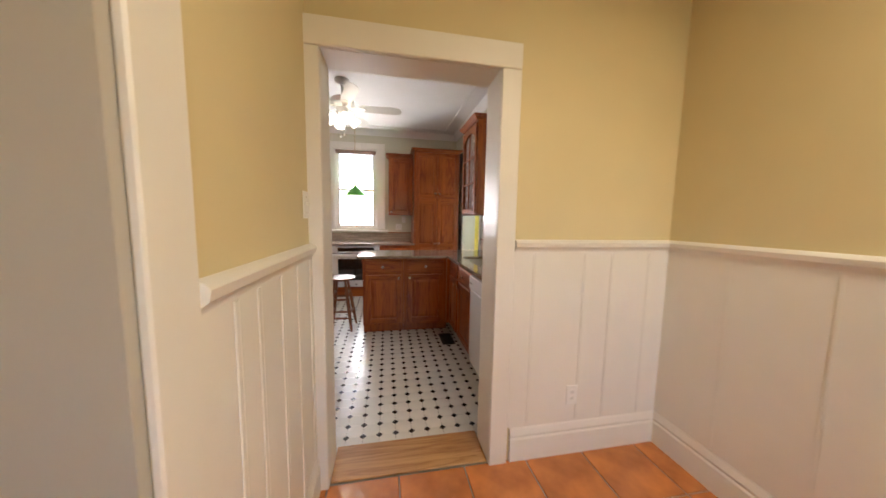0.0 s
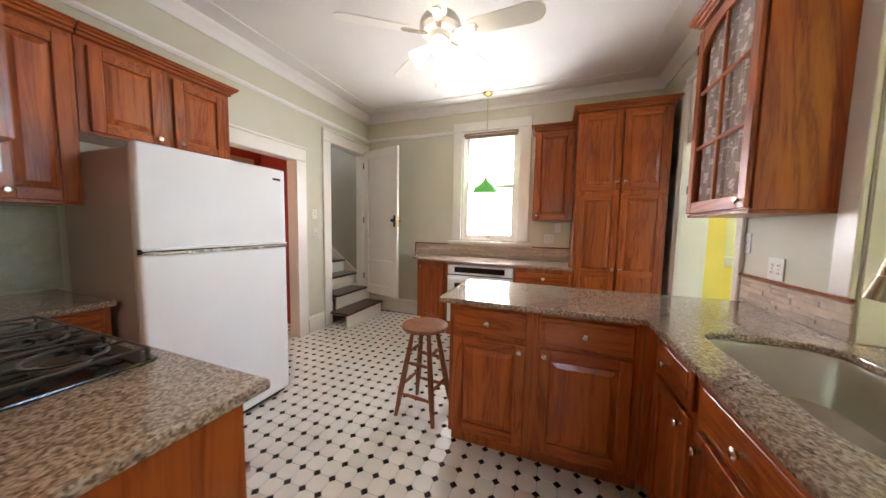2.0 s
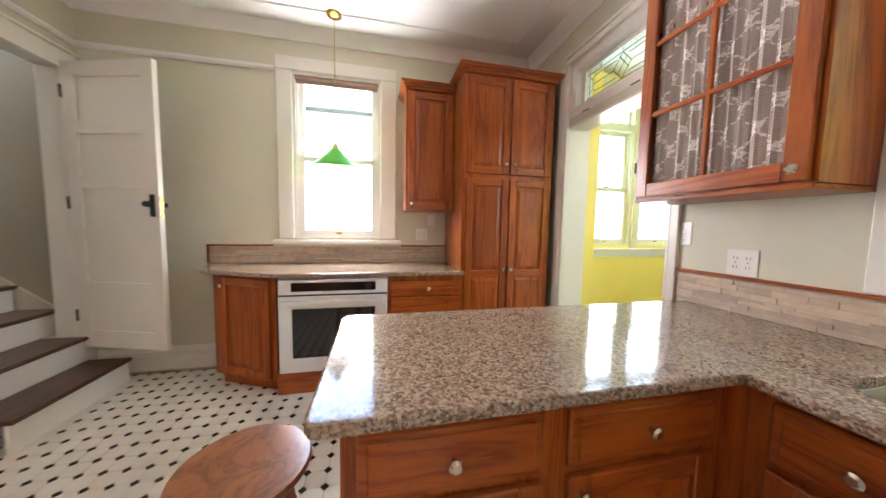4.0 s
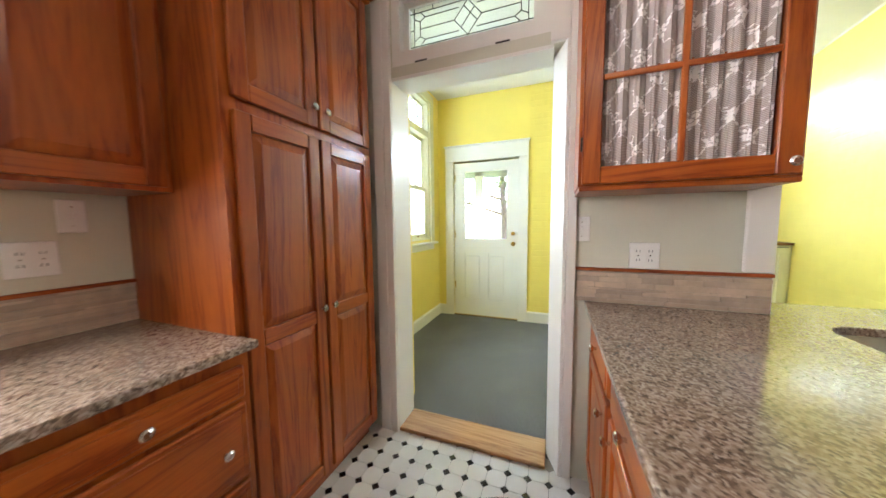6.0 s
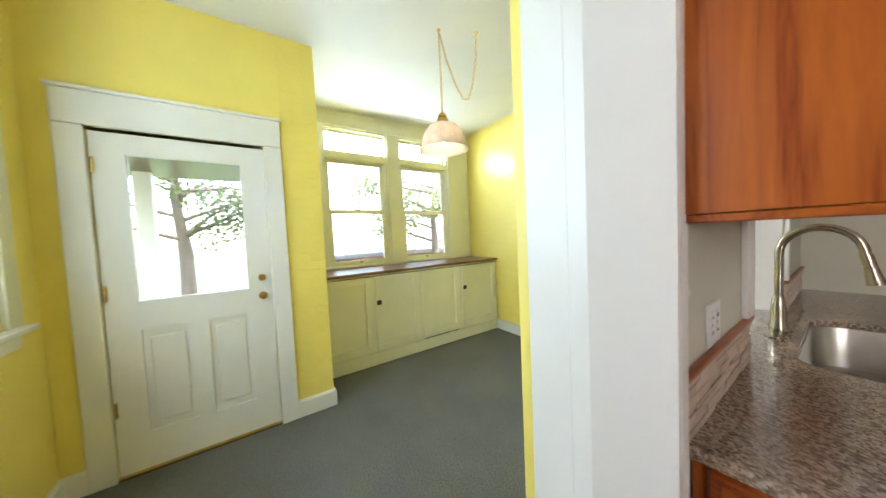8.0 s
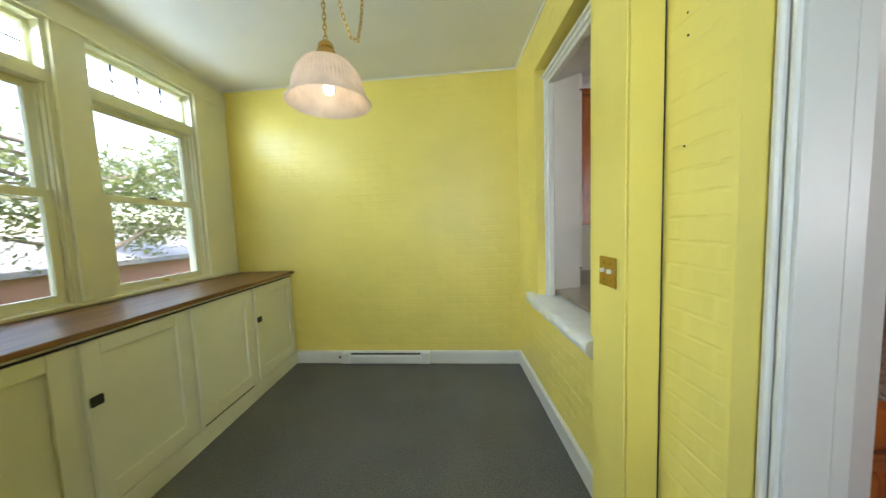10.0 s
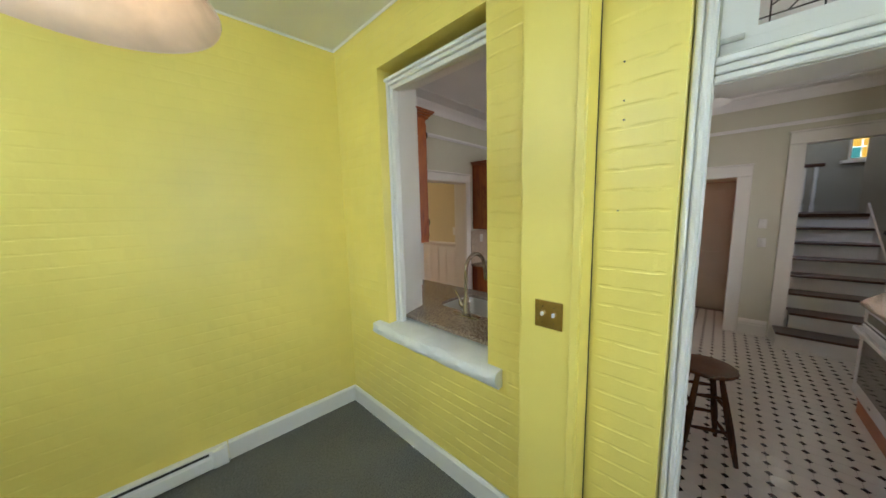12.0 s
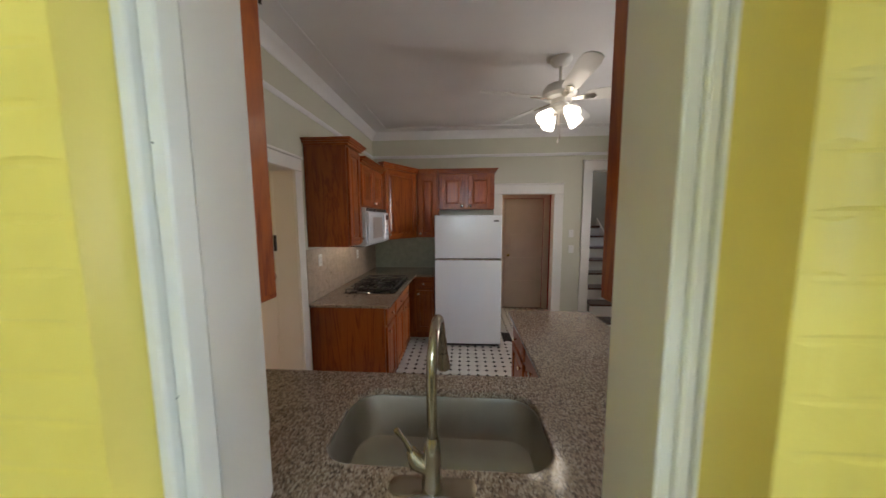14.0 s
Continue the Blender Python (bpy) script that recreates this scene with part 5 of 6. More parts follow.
cabinet("stained oak stove base cabinet with drawers", "N", -0.596, 2.265, 0.76, 0.70, 0.10, 0.884,
        [("drawer", 0.02, 0.74, 0.715, 0.865, [(0.2, 0.79), (0.56, 0.79)]), ("door", 0.02, 0.375, 0.125, 0.695, [(0.33, 0.65)]), ("door", 0.385, 0.74, 0.125, 0.695, [(0.43, 0.65)])], group="stove base cabinets")
cabinet("stained oak corner base cabinet beside the refrigerator", "E", -1.645, 1.566, 0.985, 0.61, 0.10, 0.884,
        [("drawer", 0.73, 0.96, 0.715, 0.865, [(0.84, 0.79)]), ("door", 0.73, 0.96, 0.125, 0.695, [(0.77, 0.65)])], group="stove base cabinets")
out = [(-0.212, S1 + 0.002), (-0.212, 2.30), (-1.60, 2.30), (-1.615, 2.315), (-1.615, 2.556), (W0 + 0.002, 2.556), (W0 + 0.002, S1 + 0.002)]
solo("countertop", slab(bmesh.new(), out, 0.886, 0.916, 0.007), granite_mat, "polished speckled granite countertop round the cooktop", "countertop")

cabinet("tall-fronted stained oak wall cabinet over the stove counter", "N", -0.262, 1.955, 0.33, 0.39, 1.425, 2.30,
        [("door", 0.02, 0.31, 1.44, 2.285, [(0.28, 1.48)])], toe=False, crown=(True, True), name="wall_cabinet")
cabinet("short stained oak wall cabinet above the microwave", "N", -0.594, 1.955, 0.766, 0.39, 1.79, 2.22,
        [("door", 0.02, 0.378, 1.805, 2.205, [(0.35, 1.84)]), ("door", 0.388, 0.746, 1.805, 2.205, [(0.416, 1.84)])], toe=False, crown=(False, False), name="wall_cabinet")
root = thing("corner_wall_cabinet", "diagonal stained oak corner wall cabinet", "cabinet", -1.9, 1.9, 1.4)
part("carcass", slab(bmesh.new(), [(-1.362, 1.564), (-1.362, 1.955), (-1.93, 2.28), (W0 + 0.002, 2.28), (W0 + 0.002, 1.564)], 1.405, 2.30), oak_deep, root)
L = math.hypot(0.568, 0.325)
q = pose(-1.362, 1.955, 0, 0, 0, math.degrees(math.atan2(0.325, -0.568))) @ Matrix.Translation((0, -0.023, 0))
f = panel_door(root, q @ Matrix.Translation((0.03, 0, 1.42)), L - 0.06, 0.86)
part("knob", knob_bm(q, 0.07, 1.47), nickel, f, "satin nickel knob", True)
part("crown", move(crown_bm(Matrix(), L, 0.05, 2.30), q), oak_x, root)
cabinet("narrow stained oak wall cabinet beside the refrigerator", "E", -1.93, 2.285, 0.30, 0.328, 1.405, 2.30,
        [("door", 0.02, 0.28, 1.42, 2.27, [(0.05, 1.46)])], toe=False, crown=(False, False), name="wall_cabinet")
cabinet("two-door stained oak wall cabinet above the refrigerator", "E", -1.93, 2.59, 0.79, 0.328, 1.80, 2.30,
        [("door", 0.04, 0.365, 1.815, 2.27, [(0.335, 1.85)]), ("door", 0.425, 0.75, 1.815, 2.27, [(0.455, 1.85)])], toe=False, crown=(False, True), name="wall_cabinet")

# ---------- appliances
fr = thing("refrigerator", "white top-freezer refrigerator with grey-brown side", "refrigerator", -1.8, 3.0, 0.0)
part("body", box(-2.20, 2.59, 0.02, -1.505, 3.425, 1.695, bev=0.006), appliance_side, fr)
fd = part("freezer_door", box(-1.495, 2.583, 1.178, -1.432, 3.428, 1.715, bev=0.016, seg=3), appliance_white, fr, "", True)
rd = part("fridge_door", box(-1.495, 2.583, 0.045, -1.432, 3.428, 1.152, bev=0.016, seg=3), appliance_white, fr, "", True)
part("gap_gasket", box(-1.504, 2.60, 0.11, -1.496, 3.41, 1.70), dark_metal, fr)
part("handle", box(-1.4315, 2.585, 1.148, -1.412, 3.42, 1.166, bev=0.005), nickel, rd, "grey grip along the top of the door")
part("handle", box(-1.4315, 2.585, 1.172, -1.418, 3.425, 1.186, bev=0.004), appliance_white, fd)
part("badge", box(-1.4318, 3.325, 1.632, -1.4298, 3.385, 1.648, bev=0.0008), dark_metal, fd)
part("toe_grille", box(-1.50, 2.60, 0.012, -1.47, 3.41, 0.042), dark_metal, fr)
for y in (2.66, 3.35):
    part("foot", box(-1.52, y - 0.02, 0.0, -1.48, y + 0.02, 0.014), dark_metal, fr)

mw = thing("microwave", "white over-the-range microwave oven", "microwave", -0.98, 1.8, 1.395)
part("case", box(-1.36, 1.566, 1.40, -0.596, 1.985, 1.786, bev=0.004), appliance_white, mw)
d = part("door", box(-1.13, 1.986, 1.415, -0.60, 2.018, 1.745, bev=0.008), appliance_white, mw)
part("window", box(-1.05, 2.0185, 1.47, -0.72, 2.0205, 1.69), appliance_side, d, "grey mesh window")
part("handle", box(-1.125, 2.0185, 1.44, -1.10, 2.045, 1.72, bev=0.006), appliance_white, d)
cp = part("control_panel", box(-1.357, 1.986, 1.415, -1.135, 2.016, 1.745, bev=0.006), appliance_white, mw)
part("display", box(-1.33, 2.0165, 1.66, -1.17, 2.0185, 1.715), black_glass, cp)
for i in range(4):
    for j in range(3):
        part("button", box(-1.325 + j * 0.055, 2.0165, 1.45 + i * 0.048, -1.285 + j * 0.055, 2.0185, 1.48 + i * 0.048), white_plastic, cp)
for i in range(9):
    part("vent_slat", box(-1.34, 1.986, 1.750 + i * 0.0036, -0.61, 1.995, 1.752 + i * 0.0036), slot_dark, mw)
part("underside", box(-1.33, 1.66, 1.391, -0.63, 1.96, 1.3995), dark_metal, mw)

ct = thing("gas_cooktop", "black glass gas cooktop with iron grates", "cooktop", -0.98, 1.97, 0.917)
part("glass_top", slab(bmesh.new(), rounded(-1.365, 1.725, -0.60, 2.255, 0.02, 4), 0.9165, 0.926, 0.004), black_glass, ct)
BURN = [(-1.20, 1.86), (-0.77, 1.86), (-0.98, 2.0), (-1.20, 2.12), (-0.77, 2.12)]
for x, y in BURN:
    bm = lathe(bmesh.new(), [(0.055, 0.9265), (0.05, 0.934), (0.036, 0.936), (0.036, 0.944), (0.0, 0.946)], x, y, 20)
    part("burner", bm, black_iron, ct, "", True)
for x0, x1 in ((-1.345, -1.105), (-1.10, -0.865), (-0.86, -0.62)):
    bm = bmesh.new()
    z = 0.958
    for p, q in (((x0, 1.745), (x1, 1.745)), ((x1, 1.745), (x1, 2.235)), ((x1, 2.235), (x0, 2.235)), ((x0, 2.235), (x0, 1.745)), ((x0, 1.99), (x1, 1.99)), (((x0 + x1) / 2, 1.745), ((x0 + x1) / 2, 1.81)), (((x0 + x1) / 2, 1.91), ((x0 + x1) / 2, 2.07)), (((x0 + x1) / 2, 2.17), ((x0 + x1) / 2, 2.235))):
        cyl(bm, (*p, z), (*q, z), 0.0045, n=8)
    for p in ((x0, 1.745), (x1, 1.745), (x1, 2.235), (x0, 2.235)):
        cyl(bm, (*p, z), (*p, 0.9262), 0.006, n=8)
    for y in (1.86, 2.12):
        c = [((x0 + x1) / 2 + 0.075 * math.cos(radians(a)), y + 0.075 * math.sin(radians(a)), z) for a in range(0, 361, 20)]
        tube(bm, c, 0.005, 6)
    part("grate", bm, black_iron, ct, "", True)
for i in range(5):
    y = 1.80 + 0.085 * i
    part("knob", lathe(bmesh.new(), [(0.020, 0.9265), (0.019, 0.948), (0.0, 0.950)], -0.99 + (i - 2) * 0.06, 2.215, 16), black_iron, ct, "", True)

# ---------- seats
def stool(x, y, h, turn, label, m):
    root = thing("bar_stool", label, "stool", x, y, 0.0, "bar stools")
    part("seat", lathe(bmesh.new(), [(0.0, h - 0.034), (0.13, h - 0.034), (0.158, h - 0.026), (0.165, h - 0.014), (0.160, h - 0.003), (0.12, h - 0.001), (0.0, h - 0.006)], x, y, 36), m, root, "", True)
    ft, tp = [], []
    for k in range(4):
        a = radians(turn + 90 * k)
        c, s = math.cos(a), math.sin(a)
        p, q = Vector((x + 0.205 * c, y + 0.205 * s, 0.0)), Vector((x + 0.085 * c, y + 0.085 * s, h - 0.034))
        ft.append(p), tp.append(q)
        pts = [p.lerp(q, i / 10) for i in range(11)]
        part("leg", tube(bmesh.new(), pts, 0.017, 12, [0.013, 0.015, 0.018, 0.020, 0.0205, 0.020, 0.019, 0.018, 0.0165, 0.015, 0.013]), m, root, "", True)
    for k in range(4):
        for f in ((0.26, 0.62), (0.36, 0.74))[k % 2]:
            a, b = ft[k].lerp(tp[k], f), ft[(k + 1) % 4].lerp(tp[(k + 1) % 4], f)
            pts = [a.lerp(b, i / 8) for i in range(9)]
            part("stretcher", tube(bmesh.new(), pts, 0.01, 10, [0.007, 0.009, 0.0115, 0.0125, 0.013, 0.0125, 0.0115, 0.009, 0.007]), m, root, "", True)
    return root


stool(-0.348, 3.61, 0.635, 40, "turned wooden bar stool with round seat, warm brown stain", stool_wood)
stool(0.545, 4.17, 0.605, 66, "turned wooden bar stool with round seat, dark walnut stain", stool_dark)

# ---------- lamps and fan
fan = thing("ceiling_fan", "white five-blade ceiling fan with lit frosted shades", "ceiling fan", -0.318, 3.732, 2.45)
cx, cy = -0.318, 3.732
part("canopy", lathe(bmesh.new(), [(0.0, 2.949), (0.085, 2.949), (0.085, 2.935), (0.07, 2.91), (0.025, 2.89), (0.0, 2.888)], cx, cy), white_plastic, fan, "", True)
part("downrod", cyl(bmesh.new(), (cx, cy, 2.90), (cx, cy, 2.745), 0.014), white_plastic, fan, "", True)
part("motor_housing", lathe(bmesh.new(), [(0.0, 2.755), (0.06, 2.753), (0.12, 2.735), (0.14, 2.705), (0.14, 2.665), (0.12, 2.640), (0.075, 2.630), (0.075, 2.595), (0.0, 2.593)], cx, cy), white_plastic, fan, "", True)
for k in range(5):
    m = pose(cx, cy, 2.633, 0, 0, -73 + 72 * k) @ pose(0, 0, 0, -15, 0, 0)
    bm = slab(bmesh.new(), [(0.20, -0.05), (0.24, -0.062), (0.60, -0.072), (0.66, -0.058), (0.685, -0.03), (0.69, 0.0), (0.685, 0.03), (0.66, 0.058), (0.60, 0.072), (0.24, 0.062), (0.20, 0.05)], 0.0, 0.007, 0.002)
    b = part("blade", move(bm, m), white_plastic, fan)
    bm = slab(bmesh.new(), [(0.09, -0.018), (0.19, -0.03), (0.25, -0.03), (0.27, 0.0), (0.25, 0.03), (0.19, 0.03), (0.09, 0.018)], -0.008, -0.0005, 0.002)
    part("blade_bracket", move(bm, m), nickel, b)
part("light_plate", lathe(bmesh.new(), [(0.0, 2.593), (0.07, 2.591), (0.075, 2.565), (0.05, 2.540), (0.0, 2.535)], cx, cy), white_plastic, fan, "", True)
for k in range(4):
    a = radians(20 + 90 * k)
    m = pose(cx + 0.075 * math.cos(a), cy + 0.075 * math.sin(a), 2.545) @ Matrix.Rotation(a, 4, "Z") @ pose(0, 0, 0, 0, -48, 0)
    bm = lathe(bmesh.new(), [(0.022, 0.0), (0.030, -0.02), (0.046, -0.065), (0.060, -0.115), (0.058, -0.128), (0.0, -0.120)], 0, 0, 22)
    s = part("lamp_shade", move(bm, m), frosted, fan, "lit frosted glass shade", True)
    part("socket_cup", move(lathe(bmesh.new(), [(0.0, 0.012), (0.026, 0.01), (0.028, -0.012), (0.0, -0.014)], 0, 0, 16), m), white_plastic, s, "", True)
for dx, z in ((0.02, 2.345), (-0.025, 2.325)):
    bm = cyl(bmesh.new(), (cx + dx, cy, 2.540), (cx + dx, cy, z), 0.0018, n=6)
    cyl(bm, (cx + dx, cy, z), (cx + dx, cy, z - 0.03), 0.006, 0.008, n=8)
    part("pull_chain", bm, nickel, fan)

gl = thing("pendant_lamp", "green cased glass cone pendant on brass rod", "pendant lamp", -0.348, 5.41, 1.74)
gx, gy = -0.348, 5.41
part("canopy", lathe(bmesh.new(), [(0.0, 2.949), (0.058, 2.949), (0.06, 2.94), (0.03, 2.92), (0.0, 2.918)], gx, gy), brass, gl, "", True)
bm = cyl(bmesh.new(), (gx, gy, 2.92), (gx, gy, 1.93), 0.0035, n=8)
part("rod", bm, brass, gl, "", True)
part("cap", lathe(bmesh.new(), [(0.0, 1.942), (0.012, 1.94), (0.022, 1.925), (0.03, 1.908), (0.032, 1.90), (0.0, 1.899)], gx, gy), brass, gl, "", True)
part("shade", lathe(bmesh.new(), [(0.03, 1.899), (0.184, 1.744), (0.187, 1.741), (0.186, 1.738)], gx, gy, 36), green_glass, gl, "green glass cone", True)
part("shade_lining", lathe(bmesh.new(), [(0.027, 1.894), (0.183, 1.737)], gx, gy, 36), opal_white, gl, "white inside of the shade", True)
part("bulb", lathe(bmesh.new(), [(0.0, 1.78), (0.022, 1.788), (0.03, 1.81), (0.022, 1.845), (0.014, 1.895)], gx, gy, 16), opal_white, gl, "", True)

pl = thing("pendant_lamp", "ribbed opal glass bell pendant hung on brass chain", "pendant lamp", 3.155, 3.395, 2.05)
px, py = 3.155, 3.395
prof = [(0.035, 2.255), (0.06, 2.252), (0.105, 2.228), (0.138, 2.185), (0.155, 2.135), (0.160, 2.105), (0.175, 2.075), (0.192, 2.055), (0.190, 2.050), (0.172, 2.068), (0.155, 2.10), (0.150, 2.135), (0.133, 2.18), (0.102, 2.222), (0.06, 2.246)]
bm = bmesh.new()
n = 120
rows = []
for r, z in prof:
    rows.append([bm.verts.new((px + (r + (0.004 * (i % 2) if r > 0.1 and z > 2.1 else 0)) * math.cos(2 * math.pi * i / n), py + (r + (0.004 * (i % 2) if r > 0.1 and z > 2.1 else 0)) * math.sin(2 * math.pi * i / n), z)) for i in range(n)])
for a, b in zip(rows, rows[1:]):
    for i in range(n):
        bm.faces.new((a[i], a[(i + 1) % n], b[(i + 1) % n], b[i]))
part("shade", bm, lamp_shade_glass, pl, "ribbed opal glass bell", True)
part("cap", lathe(bmesh.new(), [(0.0, 2.335), (0.016, 2.333), (0.034, 2.315), (0.036, 2.30), (0.03, 2.295), (0.042, 2.285), (0.046, 2.268), (0.05, 2.258), (0.0, 2.256)], px, py, 26), brass, pl, "", True)
part("bulb", lathe(bmesh.new(), [(0.0, 2.092), (0.018, 2.098), (0.025, 2.118), (0.021, 2.145), (0.013, 2.18), (0.013, 2.25)], px, py, 18), bulb_glow, pl, "glowing bulb", True)


def chain(bm, pts, gap=0.024):
    pts = [Vector(p) for p in pts]
    path, d = [], 0.0
    for a, b in zip(pts, pts[1:]):
        path.append((a, b, (b - a).length))
    total = sum(s[2] for s in path)
    k, flip = 0.0, 0
    while k < total:
        r = k
        for a, b, s in path:
            if r <= s:
                break
            r -= s
        c, w = a.lerp(b, r / s), (b - a).normalized()
        q = w.to_track_quat("Z", "Y")
        ring = []
        for i in range(10):
            t = 2 * math.pi * i / 10
            v = Vector((0.0085 * math.cos(t), 0, 0.017 * math.sin(t)))
            if flip:
                v = Vector((0, v.x, v.z))
            ring.append(c + q @ v)
        tube(bm, ring + [ring[0]], 0.0024, 5)
        k += gap
        flip = 1 - flip
    return bm


bm = chain(bmesh.new(), [(px, py, 2.345), (px, py, 2.94)])
sw = [(px + 0.005, py - 0.01, 2.93), (px - 0.02, py - 0.05, 2.72), (px - 0.05, py - 0.11, 2.53), (px - 0.075, py - 0.155, 2.44), (px - 0.10, py - 0.185, 2.44), (px - 0.115, py - 0.22, 2.56), (px - 0.125, py - 0.25, 2.74), (px - 0.13, py - 0.26, 2.93)]
chain(bm, sw)
part("chain", bm, brass, pl, "brass link chain with a hanging swag")
for x, y in ((px, py), (px - 0.13, py - 0.26)):
    part("ceiling_hook", cyl(bmesh.new(), (x, y, 2.949), (x, y, 2.925), 0.014, 0.006), brass, pl)

sc = thing("wall_sconce", "small lit wall sconce on the red wall", "sconce", -3.16, 3.10, 1.66)
part("backplate", lathe(bmesh.new(), [(0.0, 1.60), (0.03, 1.60), (0.03, 1.62), (0.0, 1.62)], -3.165, 3.10, 16), brass, sc)
part("shade", lathe(bmesh.new(), [(0.025, 1.625), (0.045, 1.68), (0.05, 1.73)], -3.145, 3.10, 20), frosted, sc, "lit frosted glass", True)

# ---------- window bench and heater
SK = [(1.72, 2.33), (2.38, 2.95), (2.99, 3.54), (3.58, PY - 0.04)]
be = thing("window_bench", "cream painted built-in window bench with brown wooden top", "window bench", 4.33, 3.0, 0.02)
def bench_y(x):
    return 1.885 - (x - 1.70) * 0.0754
out = [(4.335, bench_y(4.335) + 0.004), (4.923, bench_y(4.923) + 0.004), (4.923, PY - 0.002), (4.335, PY - 0.002)]
part("cabinet_body", slab(bmesh.new(), out, 0.02, 1.012), cream_paint, be)
out = [(4.292, bench_y(4.29) + 0.004), (4.894, bench_y(4.894) + 0.004), (4.894, PY - 0.003), (4.292, PY - 0.003)]
part("bench_top", slab(bmesh.new(), out, 1.0135, 1.044, 0.008), bench_wood, be, "polished brown wooden top")
part("plinth", box(4.318, 1.70, 0.02, 4.3345, PY - 0.004, 0.15, bev=0.003), cream_paint, be)
for i, (a, b) in enumerate(SK):
    d = part("door", box(4.316, a, 0.165, 4.3345, a + 0.075, 0.985, bev=0.002), cream_paint, be)
    part("stile", box(4.316, b - 0.075, 0.165, 4.3345, b, 0.985, bev=0.002), cream_paint, d)
    part("rail", box(4.3165, a + 0.0755, 0.165, 4.3345, b - 0.0755, 0.26, bev=0.002), cream_paint, d)
    part("rail", box(4.3165, a + 0.0755, 0.91, 4.3345, b - 0.0755, 0.985, bev=0.002), cream_paint, d)
    if i in (0, 2):
        h = box(4.300, b - 0.06, 0.675, 4.3155, b - 0.005, 0.725, bev=0.006)
        part("latch", h, dark_metal, d, "black iron latch")
part("shut_line", box(4.3148, 1.72, 0.9885, 4.3352, PY - 0.01, 0.9925), slot_dark, be, "dark gap under the lid")
part("shut_line", box(4.3152, 2.42, 0.158, 4.3352, 2.93, 0.1625), slot_dark, be, "dark gap under a door")
ht = thing("baseboard_heater", "white electric baseboard heater with dark slot", "heater", 3.3, 1.78, 0.02)
q = pose(2.845, bench_y(2.845), 0.0, 0, 0, math.degrees(math.atan(-0.0754)))
part("case", move(box(0, 0.001, 0.022, 0.95, 0.045, 0.155, bev=0.004), q), white_plastic, ht)
part("slot", move(box(0.10, 0.030, 0.125, 0.85, 0.0465, 0.142), q), slot_dark, ht)
part("front_plate", move(box(0.09, 0.0455, 0.035, 0.86, 0.062, 0.115, bev=0.006), q), white_plastic, ht)
part("end_cap", move(box(0.0, 0.0455, 0.03, 0.085, 0.066, 0.15, bev=0.004), q), white_plastic, ht)
part("end_cap", move(box(0.865, 0.0455, 0.03, 0.95, 0.066, 0.15, bev=0.004), q), white_plastic, ht)
part("dial", move(cyl(bmesh.new(), (0.985, 0.022, 0.09), (0.985, 0.040, 0.09), 0.012), q), slot_dark, ht)

# ---------- stairs
st = thing("staircase", "painted stairs with dark brown treads, climbing to a landing", "staircase", -2.2, 5.18, 0.0)
N_ST, RISE, RUN = 7, 0.19, 0.262
for k in range(N_ST):
    z, x = RISE * (k + 1), -1.93 - RUN * k
    y0, y1 = (4.73, 5.52) if k == 0 else (4.85, 5.512) if k < 2 else (4.802, 5.658)
    bk = -2.262 if k == 0 else x - RUN - 0.02
    part("tread", box(x - RUN - 0.02 if k else -2.195, y0, z - 0.028, x + 0.026, y1, z, bev=0.007), tread_wood, st, "dark brown wooden tread")
    part("riser", box(x - 0.018, y0 + 0.005, z - RISE, x, y1 - 0.005, z - 0.029), white_paint, st)
zl = RISE * (N_ST + 1)
part("landing", box(-5.9, 4.6, zl - 0.05, -1.93 - RUN * N_ST + 0.02, 6.9, zl), tread_wood, st)
part("riser", box(-1.93 - RUN * N_ST - 0.018, 4.805, zl - RISE, -1.93 - RUN * N_ST, 5.655, zl - 0.051), white_paint, st)
bm = bmesh.new()
rows = []
for x, z in ((-2.40, 0.24), (-2.40, 0.53), (-3.9, 1.66), (-3.9, 1.36)):
    rows.append((bm.verts.new((x, 5.64, z)), bm.verts.new((x, 5.658, z))))
for i in range(4):
    a, b = rows[i], rows[(i + 1) % 4]
    bm.faces.new((a[0], a[1], b[1], b[0]))
bm.faces.new([r[0] for r in rows])
bm.faces.new([r[1] for r in rows][::-1])
# added boards block outdoor light at the gaps beside the lower steps
part("gap_light_stop", box(-2.475, 4.803, 0.0, -2.265, 4.848, 0.372), white_paint, st)
part("gap_light_stop", box(-2.475, 5.514, 0.0, -2.265, 5.657, 0.372), white_paint, st)
# beige darkens this board for the dim stairwell
part("skirt_board", bm, beige_paint, st, "sloped skirting, beige for the stairwell's shade")
rl = thing("stair_railing", "white turned balusters under a dark handrail", "railing", -5.0, 5.2, zl)
for k in range(6):
    y = 4.68 + 0.13 * k
    bm = lathe(bmesh.new(), [(0.028, zl), (0.028, zl + 0.12), (0.018, zl + 0.16), (0.030, zl + 0.30), (0.020, zl + 0.55), (0.026, zl + 0.62), (0.026, zl + 0.78)], -5.2, y, 12)
    part("baluster", bm, white_paint, rl, "", True)
part("handrail", box(-5.24, 4.6, zl + 0.78, -5.16, 5.42, zl + 0.84, bev=0.012, seg=2), tread_wood, rl)
mk = maker("x", -5.9, -1)
sg = tagged(part("window_7", mk(5.770, 5.800, 2.43, 3.27, -0.02, 0.06), white_paint), "small stained glass landing window", "", "", "structure")
part("stile", mk(6.020, 6.050, 2.43, 3.27, -0.02, 0.06), white_paint, sg)
part("rail", mk(5.800, 6.020, 2.43, 2.46, -0.02, 0.06), white_paint, sg)
